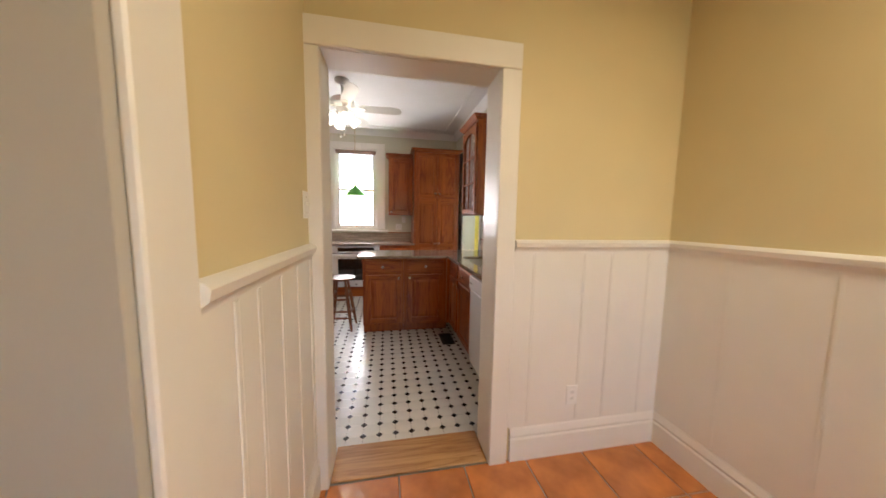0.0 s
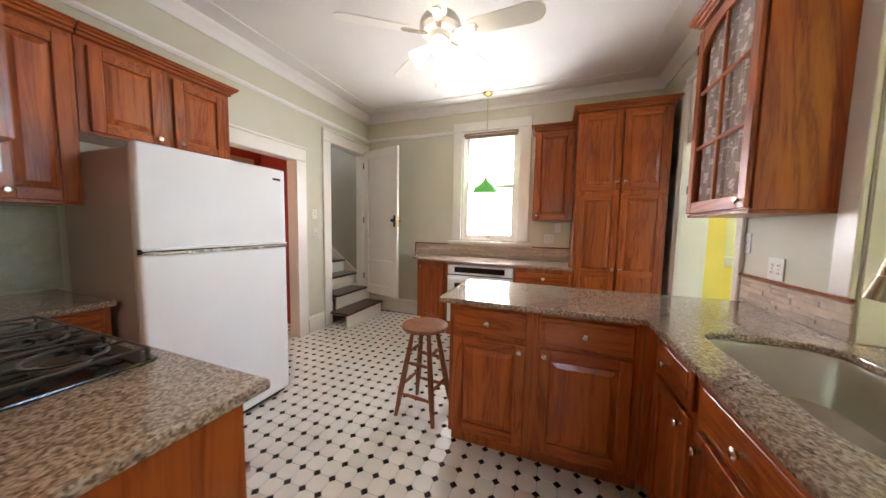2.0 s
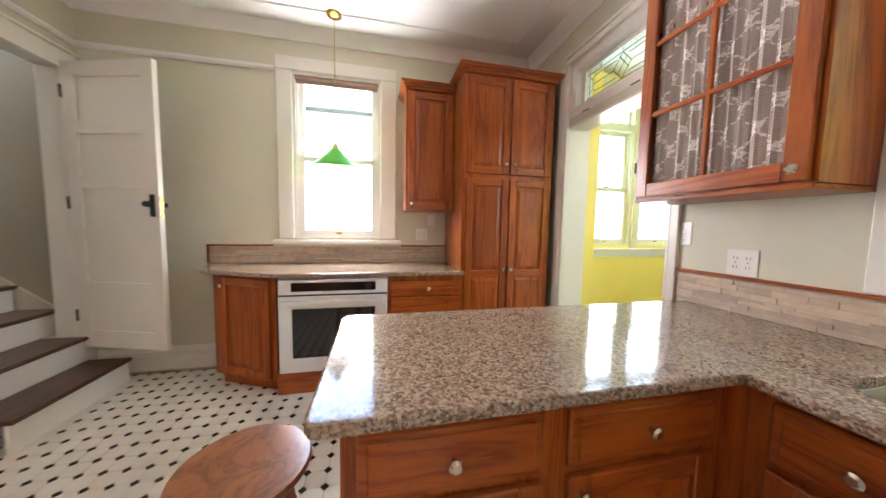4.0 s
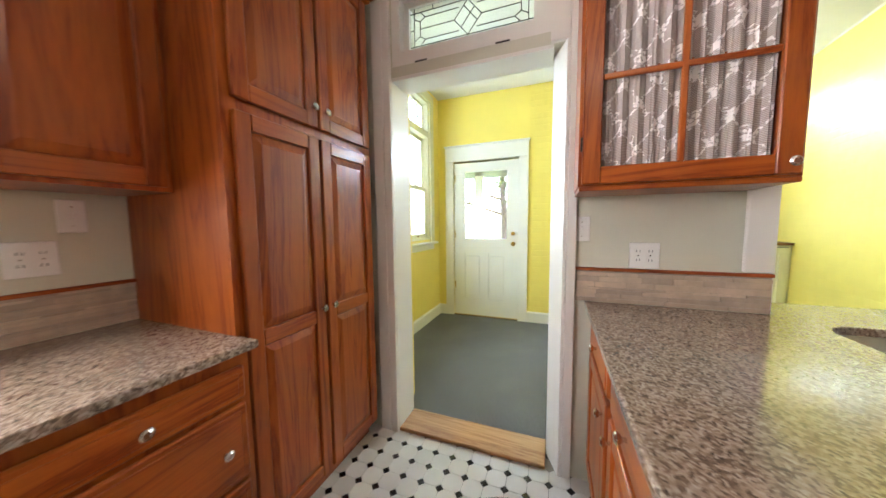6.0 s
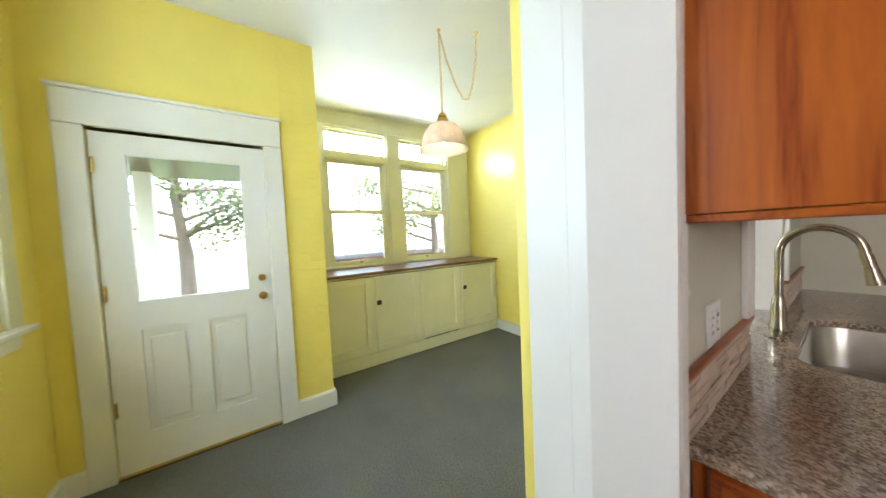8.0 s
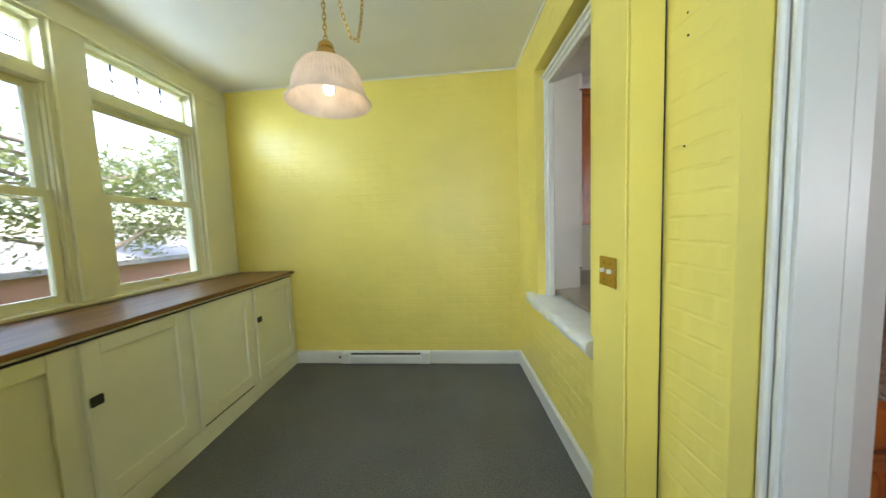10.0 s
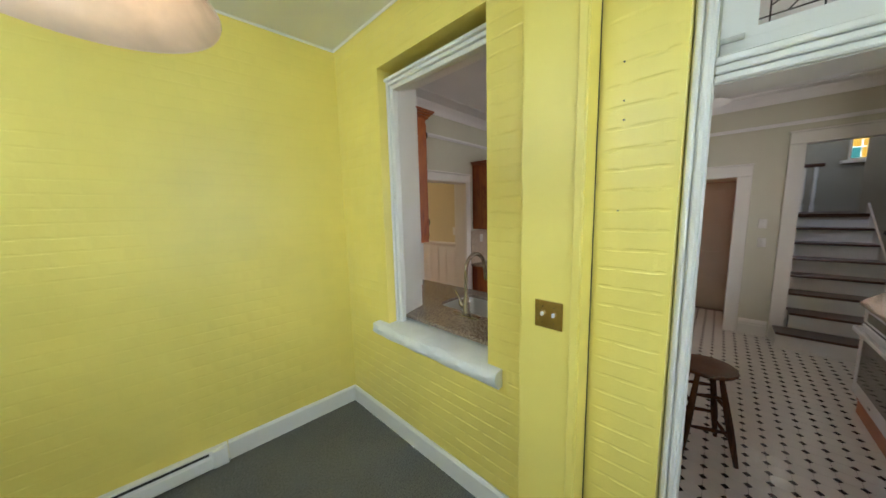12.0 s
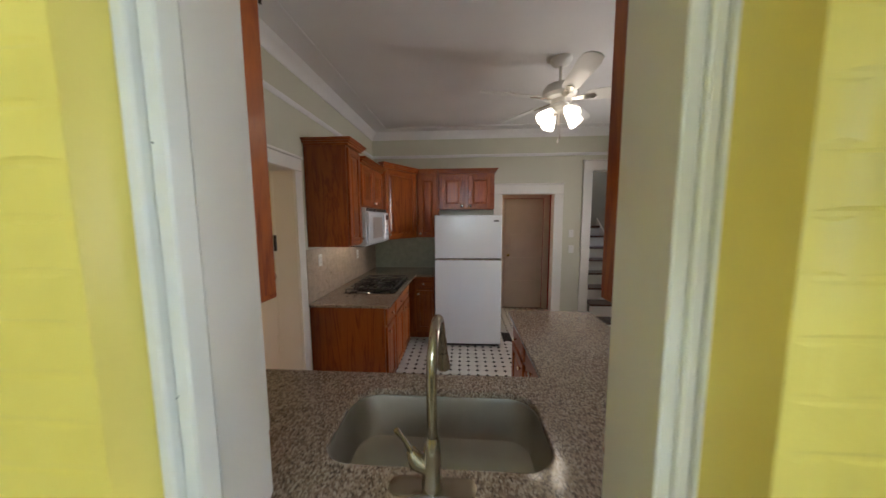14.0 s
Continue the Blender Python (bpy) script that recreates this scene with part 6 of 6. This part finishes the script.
part("rail", mk(5.800, 6.020, 3.24, 3.27, -0.02, 0.06), white_paint, sg)
part("window_sill", mk(5.690, 6.130, 2.38, 2.429, -0.10, 0.02), white_paint, sg)
amber = glass_mat("amber_stained_glass", (0.20, 0.10, 0.015), 0.1)
teal = glass_mat("teal_stained_glass", (0.015, 0.06, 0.06), 0.1)
for i in range(2):
    for j in range(4):
        p = part("pane", mk(5.802 + 0.11 * i, 5.908 + 0.11 * i, 2.462 + 0.195 * j, 2.652 + 0.195 * j, 0.01, 0.016), teal if (i + j) % 3 == 0 else amber, sg)
        p.visible_shadow = False

# ---------- plates, outlets, vents
def plate(label, face, u, plane, z, w, h, m, kind, group="wall plates"):
    """A switch or outlet plate on a wall; u is its centre along the wall."""
    q = facing(face, *((u, plane) if face in "SN" else (plane, u)), z)
    root = thing("outlet_plate" if kind == "outlet" else "switch_plate", label, "outlet" if kind == "outlet" else "light switch", *q.translation, group)
    part("cover", move(box(-w / 2, -0.006, -h / 2, w / 2, -0.0005, h / 2, bev=0.0025), q), m, root)
    gangs = max(1, round(w / 0.06) - (0 if w > 0.09 else 0)) if w > 0.09 else 1
    for g in range(gangs):
        x = (g - (gangs - 1) / 2) * 0.046
        if kind == "outlet":
            for dz in (-0.02, 0.02):
                o = part("socket", move(cyl(bmesh.new(), (x, -0.006, dz), (x, -0.0075, dz), 0.015, n=16), q), m, root)
                for sx in (-0.006, 0.006):
                    part("slot", move(box(x + sx - 0.0012, -0.0082, dz - 0.005, x + sx + 0.0012, -0.0076, dz + 0.005), q), slot_dark, o)
        else:
            part("toggle", move(box(x - 0.005, -0.02, -0.004, x + 0.005, -0.006, 0.012, bev=0.002), q), white_plastic, root)
        for dz in ((-0.033, 0.033) if kind != "outlet" else (0.0,)):
            part("screw", move(cyl(bmesh.new(), (x, -0.006, dz), (x, -0.0072, dz), 0.0028, n=8), q), dark_metal if m is brass else nickel, root)
    return root


plate("white four-socket outlet plate above the mosaic backsplash", "W", 3.733, W1, 1.137, 0.115, 0.115, white_plastic, "outlet")
plate("white single light switch beside the sunroom doorway", "W", 3.985, W1, 1.255, 0.07, 0.115, white_plastic, "switch")
plate("white outlet plate above the oven counter", "S", 0.42, N0, 1.185, 0.115, 0.115, white_plastic, "outlet")
plate("white light switch above the oven counter", "S", 0.515, N0, 1.325, 0.07, 0.115, white_plastic, "switch")
plate("white light switch beside the stair door", "E", 4.558, W0, 1.44, 0.075, 0.115, white_plastic, "switch")
plate("white light switch beside the stair door", "E", 4.566, W0, 1.205, 0.075, 0.115, white_plastic, "switch")
plate("white outlet plate on the cooktop backsplash", "N", -0.45, S1 + 0.012, 1.28, 0.07, 0.115, white_plastic, "outlet")
plate("white outlet plate on the cooktop backsplash", "N", -1.45, S1 + 0.012, 1.22, 0.07, 0.115, white_plastic, "outlet")
plate("white painted outlet plate low on the wainscot", "S", 1.225, 1.373, 0.36, 0.07, 0.115, white_plastic, "outlet")
plate("white light switch on the tan wall", "E", 1.312, -0.15, 1.392, 0.075, 0.115, white_plastic, "switch")
plate("brass double switch plate on the yellow pilaster", "E", 3.695, 2.0125, 1.26, 0.115, 0.115, brass, "switch")


def floor_vent(x0, y0, x1, y1):
    root = thing("floor_vent", "black metal floor register in the tiled floor", "floor vent", (x0 + x1) / 2, (y0 + y1) / 2, 0.0, "floor vents")
    part("frame", box(x0, y0, 0.0005, x1, y1, 0.005, bev=0.002), dark_metal, root)
    n = int((y1 - y0) / 0.022)
    for i in range(n):
        y = y0 + 0.012 + (y1 - y0 - 0.024) * i / n
        part("slat", box(x0 + 0.015, y, 0.0052, x1 - 0.015, y + 0.009, 0.0085), dark_metal, root)


floor_vent(0.785, 2.93, 0.925, 3.235)
floor_vent(-1.95, 3.50, -1.65, 3.62)

# ---------- outdoors, seen through the glass
def tree(label, x, y, h, r, seed, n=2600):
    rnd = random.Random(seed)
    root = thing("tree", label, "tree", x, y, -0.6)
    bm = tube(bmesh.new(), [(x, y, -0.6), (x + 0.05, y, h * 0.3), (x - 0.05, y + 0.1, h * 0.6), (x, y, h * 0.9)], 0.1, 10, [0.16, 0.12, 0.08, 0.03])
    tips = []
    for k in range(16):
        a, z = rnd.uniform(0, 6.28), h * rnd.uniform(0.35, 0.9)
        L = r * rnd.uniform(0.6, 1.0)
        p = Vector((x, y, z))
        q = p + Vector((L * math.cos(a), L * math.sin(a), L * rnd.uniform(0.0, 0.5)))
        mid = p.lerp(q, 0.5) + Vector((0, 0, 0.12))
        tube(bm, [p, mid, q], 0.03, 6, [0.045, 0.028, 0.008])
        tips += [p.lerp(q, t) for t in (0.45, 0.7, 0.9, 1.0)]
    part("trunk", bm, bark_mat, root)
    vs, fs = [], []
    for _ in range(n):
        c = rnd.choice(tips) + Vector((rnd.gauss(0, 0.28), rnd.gauss(0, 0.28), rnd.gauss(0, 0.20)))
        q = Euler((rnd.uniform(-0.9, 0.9), rnd.uniform(-0.9, 0.9), rnd.uniform(0, 6.28))).to_matrix()
        s = rnd.uniform(0.04, 0.085)
        i = len(vs)
        vs += [tuple(c + q @ Vector(v)) for v in ((-s, 0, 0), (0, -s * 0.45, 0.01), (s, 0, 0), (0, s * 0.45, 0.01))]
        fs.append((i, i + 1, i + 2, i + 3))
    me = bpy.data.meshes.new("crown")
    me.from_pydata(vs, [], fs)
    me.materials.append(leaf_mat)
    ob = new("crown", me)
    ob.parent = root
    ob.matrix_parent_inverse = root.matrix_basis.inverted()
    return root


tree("light green young tree beyond the sunroom windows", 8.8, -0.3, 3.3, 2.3, 1, 6500)
tree("light green garden tree beside the brick garage", 9.7, -3.6, 4.2, 2.6, 2, 8000)
tree("light green garden tree seen through the back door", 9.5, 5.6, 4.2, 2.4, 3, 7000)
tree("light green garden tree beyond the north windows", 5.5, 10.5, 5.0, 2.4, 4, 2400)

ga = thing("garage", "low red-brown brick garage with grey shingled roof", "building", 12.0, 0.5, -0.6)
part("wall", box(11.0, -6.0, -0.6, 16.0, 2.2, 0.85), garage_brick, ga)
part("corner_wall", box(10.97, 2.2, -0.6, 16.0, 4.2, 0.8), siding_paint, ga, "pale rendered end bay")
bm = bmesh.new()
a = [bm.verts.new(p) for p in ((10.6, -6.3, 0.8), (10.6, 4.5, 0.8), (13.5, 4.5, 1.5), (13.5, -6.3, 1.5))]
b = [bm.verts.new((v.co.x, v.co.y, v.co.z + 0.12)) for v in a]
bm.faces.new(a[::-1]), bm.faces.new(b)
for i in range(4):
    bm.faces.new((a[i], a[(i + 1) % 4], b[(i + 1) % 4], b[i]))
part("roof", bm, shingle_mat, ga)
w = part("window", box(10.95, 0.2, -0.05, 10.99, 1.0, 0.7), white_paint, ga)
part("pane", box(10.93, 0.28, 0.03, 10.949, 0.92, 0.62), black_glass, w)
fe = thing("picket_fence", "white picket fence beside the garage", "fence", 8.5, 4.0, -0.6)
for k in range(22):
    y = 2.6 + 0.14 * k
    part("picket", box(9.0, y, -0.6, 9.03, y + 0.09, 0.45), white_paint, fe)
part("fence_rail", box(9.031, 2.6, 0.1, 9.07, 5.7, 0.18), white_paint, fe)

nb = thing("neighbour_house", "pale sided neighbouring house with one window", "building", 0.0, 12.0, -0.6)
part("wall", box(-9.0, 11.2, -0.6, 1.2, 15.0, 4.2), siding_paint, nb)
for k in range(29):
    part("siding_board", box(-9.0, 11.185, -0.5 + 0.16 * k, 1.2, 11.199, -0.5 + 0.16 * k + 0.148), siding_paint, nb)
w = part("window", box(0.0, 11.14, 1.0, 0.9, 11.184, 2.7), white_paint, nb)
part("pane", box(0.08, 11.13, 1.08, 0.82, 11.139, 2.62), black_glass, w)
bm = box(-9.3, 10.9, 4.2, 1.5, 15.3, 4.4)
part("roof", bm, shingle_mat, nb)
po = thing("porch_post", "white porch posts and eave outside the back door", "porch", 5.2, 4.9, -0.6)
part("post", box(5.6, 5.42, -0.6, 5.72, 5.56, 2.2), white_paint, po)
part("post", box(5.6, 6.6, -0.6, 5.72, 6.72, 2.2), white_paint, po)
# dark brown puts the shade under the eave into its colour
part("eave", box(DX + 0.2, 4.42, 2.2, 5.9, 6.9, 2.35), tread_wood, po, "eave in dark brown for its shaded underside")
part("deck", box(DX + 0.2, 4.42, -0.6, 5.9, 6.9, -0.05), shingle_mat, po)

# ---------- tiles, mosaic and bricks
def pieces(parent, name, verts, faces, m, spots, limit):
    """Alike pieces on one mesh: the first ones as objects of their own, the rest joined."""
    me = bpy.data.meshes.new(name)
    me.from_pydata(verts, [], faces)
    me.materials.append(m)
    inv = parent.matrix_basis.inverted()
    for q in spots[:limit]:
        ob = new(name, me)
        ob.parent = parent
        ob.matrix_parent_inverse = inv
        ob.matrix_basis = Matrix.Translation(q)
    rest = spots[limit:]
    if rest:
        v, f = [], []
        for q in rest:
            i = len(v)
            v += [(a + q[0], b + q[1], c + q[2]) for a, b, c in verts]
            f += [tuple(k + i for k in g) for g in faces]
        mj = bpy.data.meshes.new(name + "_field")
        mj.from_pydata(v, [], f)
        mj.materials.append(m)
        ob = new(name + "_field", mj)
        ob.parent = parent
        ob.matrix_parent_inverse = inv
        tagged(ob, kind="stuff")


def prism(poly, z0, z1, inset):
    """A low tile with eased upper edge."""
    n = len(poly)
    v = [(x, y, z0) for x, y in poly] + [(x, y, z1 - inset) for x, y in poly] + [(x * (1 - inset * 8), y * (1 - inset * 8), z1) for x, y in poly]
    f = [tuple(range(2 * n, 3 * n))]
    for i in range(n):
        j = (i + 1) % n
        f += [(i, j, n + j, n + i), (n + i, n + j, 2 * n + j, 2 * n + i)]
    return v, f


floor_ob, dining_ob = bpy.data.objects["floor"], bpy.data.objects["floor_dining"]
P, c = 0.10, 0.0215
h = P / 2 - 0.0012
OCT = [(-h + c, -h), (h - c, -h), (h, -h + c), (h, h - c), (h - c, h), (-h + c, h), (-h, h - c), (-h, -h + c)]
DOT = [(0, -c + 0.002), (c - 0.002, 0), (0, c - 0.002), (-c + 0.002, 0)]
X0, Y0 = 0.146, 1.705
octs, dots = [], []
for i in range(-36, 16):
    for j in range(-2, 42):
        x, y = X0 + P * i, Y0 + P * j
        for lst, ox, oy in ((octs, P / 2, P / 2), (dots, 0, 0)):
            u, w = x + ox, y + oy
            room = W0 + 0.02 < u < W1 - 0.02 and 1.64 < w < N0 - 0.03
            hall = -3.18 < u <= W0 + 0.02 and 2.42 < w < 4.58
            if room or hall:
                lst.append((u, w, 0.0))
near = lambda q: abs(q[0] - 0.1) + abs(q[1] - 2.6)
octs.sort(key=near), dots.sort(key=near)
pieces(floor_ob, "octagon_tile", *prism(OCT, -0.004, 0.0, 0.0012), tile_white, octs, 300)
pieces(floor_ob, "dot_tile", *prism(DOT, -0.004, -0.0002, 0.0010), tile_black, dots, 300)
T = 0.352
tiles = [(0.605 + T * i - T / 2, 1.385 - T * j - T / 2, 0.0) for i in range(-5, 6) for j in range(0, 10)]
tiles = [q for q in tiles if -1.3 < q[0] < 2.4]
t2 = T / 2 - 0.004
pieces(dining_ob, "terracotta_tile", *prism([(-t2, -t2), (t2, -t2), (t2, t2), (-t2, t2)], -0.004, 0.004, 0.003), terracotta, tiles, 300)


def strips(parent_label, face, plane, u0, u1, z0, z1, m, limit, name="trim_backsplash", row=0.0205, seed=5, long=(0.05, 0.19)):
    """Thin stone strips of uneven length laid in rows."""
    rnd = random.Random(seed)
    back = {"S": (u0, plane - 0.004, u1, plane - 0.0005), "N": (u0, plane + 0.0005, u1, plane + 0.004), "W": (plane - 0.004, u0, plane - 0.0005, u1), "E": (plane + 0.0005, u0, plane + 0.004, u1)}[face]
    root = struct(name, box(back[0], back[1], z0, back[2], back[3], z1), pale_grout, parent_label)
    sgn = {"S": -1, "N": 1, "W": -1, "E": 1}[face]
    rest = bmesh.new()
    k = 0
    z = z0
    while z < z1 - 0.008:
        hgt = min(row * rnd.choice((0.55, 0.9, 1.0, 1.25)), z1 - z)
        u = u0
        while u < u1 - 0.004:
            L = min(rnd.uniform(*long), u1 - u)
            d = rnd.uniform(0.008, 0.012)
            a, b = sorted((plane + sgn * 0.004, plane + sgn * d))
            args = (u + 0.0008, a, z + 0.0008, u + L - 0.0008, b, z + hgt - 0.0008) if face in "SN" else (a, u + 0.0008, z + 0.0008, b, u + L - 0.0008, z + hgt - 0.0008)
            if k < limit:
                part("stone_strip", bx(bmesh.new(), *args), m, root)
            else:
                bx(rest, *args)
            k += 1
            u += L
        z += hgt
    if k > limit:
        tagged(part("stone_strip_field", rest, m, root), kind="stuff")
    else:
        rest.free()
    return root


r1 = strips("beige stone strip mosaic backsplash by the sink", "W", W1, 3.305, 4.005, 0.917, 1.062, mosaic, 150, "trim_backsplash_sink", seed=1)
part("wood_cap", box(1.515, 3.303, 1.063, W1 - 0.001, 4.008, 1.077, bev=0.003), oak_y, r1, "stained oak cap strip")
r1 = strips("beige stone strip mosaic backsplash by the sink", "W", W1, 1.57, 2.40, 0.917, 1.062, mosaic, 150, "trim_backsplash_sink_south", seed=8)
part("wood_cap", box(1.515, 1.57, 1.063, W1 - 0.001, 2.398, 1.077, bev=0.003), oak_y, r1, "stained oak cap strip")
r2 = strips("beige stone strip mosaic backsplash over the oven counter", "S", N0, -1.42, 0.675, 0.917, 1.066, mosaic, 200, "trim_backsplash_oven", row=0.016, seed=2, long=(0.08, 0.3))
part("wood_cap", box(-1.436, N0 - 0.02, 1.067, -0.915, N0 - 0.001, 1.081, bev=0.003), oak_x, r2, "stained oak cap strip")
part("wood_cap", box(0.22, N0 - 0.02, 1.067, 0.675, N0 - 0.001, 1.081, bev=0.003), oak_x, r2, "stained oak cap strip")
part("wood_end", box(-1.436, N0 - 0.018, 0.917, -1.4205, N0 - 0.001, 1.066, bev=0.002), oak_v, r2, "stained oak end strip")
strips("beige stone strip mosaic behind the cooktop", "N", S1, W0 + 0.01, -0.215, 0.917, 1.40, mosaic, 0, "trim_backsplash_stove", row=0.017, seed=3, long=(0.06, 0.25))
strips("grey-green stone strip mosaic beside the refrigerator", "E", W0, S1 + 0.013, 2.58, 0.917, 1.40, mosaic_green, 0, "trim_backsplash_west", row=0.015, seed=4, long=(0.15, 0.55))


def bricks(parent, axis, plane, sgn, u0, u1, holes, limit, seed, z0=0.15, z1=2.89, proud=0.0017):
    """Courses of painted bricks that stand a little proud of the wall."""
    rnd = random.Random(seed)
    rest, k, row = bmesh.new(), 0, 0
    H, Lb, J = 0.0725, 0.212, 0.006
    z = z0
    todo = []
    while z < z1 - 0.02:
        u = u0 - (row % 2) * Lb / 2
        while u < u1:
            a, b, q = max(u, u0), min(u + Lb, u1), min(z + H, z1)
            for h in holes:
                if q > h[2] + 0.001 and z < h[3] - 0.001 and b > h[0] and a < h[1]:
                    if a < h[0]:
                        b = min(b, h[0])
                    elif b > h[1]:
                        a = max(a, h[1])
                    else:
                        a = b
            if b - a > 0.02:
                todo.append((a + J / 2, b - J / 2, z + J / 2, q - J / 2, proud * rnd.uniform(0.6, 1.25)))
            u += Lb
        z += H
        row += 1
    for a, b, c0, c1, d in todo:
        tgt = rest if k >= limit else bmesh.new()
        w = [(a, c0, 0.0), (b, c0, 0.0), (b, c1, 0.0), (a, c1, 0.0)]
        e = 0.005
        g = min(0.035, (b - a) / 3)
        t = [(a + g, c0 + e, d), (b - g, c0 + e, d), (b - g, c1 - e, d), (a + g, c1 - e, d)]
        mkv = lambda p: tgt.verts.new((plane + sgn * p[2], p[0], p[1]) if axis == "x" else (p[0], plane + sgn * p[2], p[1]))
        lo, hi = [mkv(p) for p in w], [mkv(p) for p in t]
        tgt.faces.new(hi)
        for i in range(4):
            tgt.faces.new((lo[i], lo[(i + 1) % 4], hi[(i + 1) % 4], hi[i]))
        if k < limit:
            part("brick", tgt, yellow_paint, parent)
        k += 1
    if k > limit:
        tagged(part("brick_field", rest, yellow_paint, parent), kind="stuff")
    else:
        rest.free()


ob = bpy.data.objects
bricks(ob["wall_sunroom_west"], "x", E0 - 0.004, 1, 1.89, 4.06, [BRICK_PT, (3.56, 3.83, 0, 3), (2.31, 3.43, 0.77, 0.88)], 300, 11)
bricks(ob["wall_sunroom_pier"], "y", PY, -1, DX + 0.005, 4.29, [], 120, 12, z1=2.88)
bricks(ob["wall_sunroom_door"], "x", DX, -1, PY + 0.002, BD[0] - 0.12, [], 60, 14, z1=2.88)
# the south wall stands at a slight slant: lay its bricks flat, then turn them with it
south = ob["wall_sunroom_south"]
before = set(scene.objects)
bricks(south, "y", 0.0, 1, 0.0, 3.25, [], 300, 13, z0=0.15, z1=2.89, proud=0.0009)
for o in set(scene.objects) - before:
    o.data.transform(pose(1.70, 1.885, 0, 0, 0, math.degrees(math.atan(-0.0754))))
for y, z in ((3.894, 2.185), (3.899, 2.055), (3.901, 1.99), (3.897, 1.672), (3.55, 2.31)):
    part("nail_hole", cyl(bmesh.new(), (E0 - 0.006, y, z), (E0 - 0.0015, y, z), 0.0032, n=8), slot_dark, ob["wall_sunroom_west"])
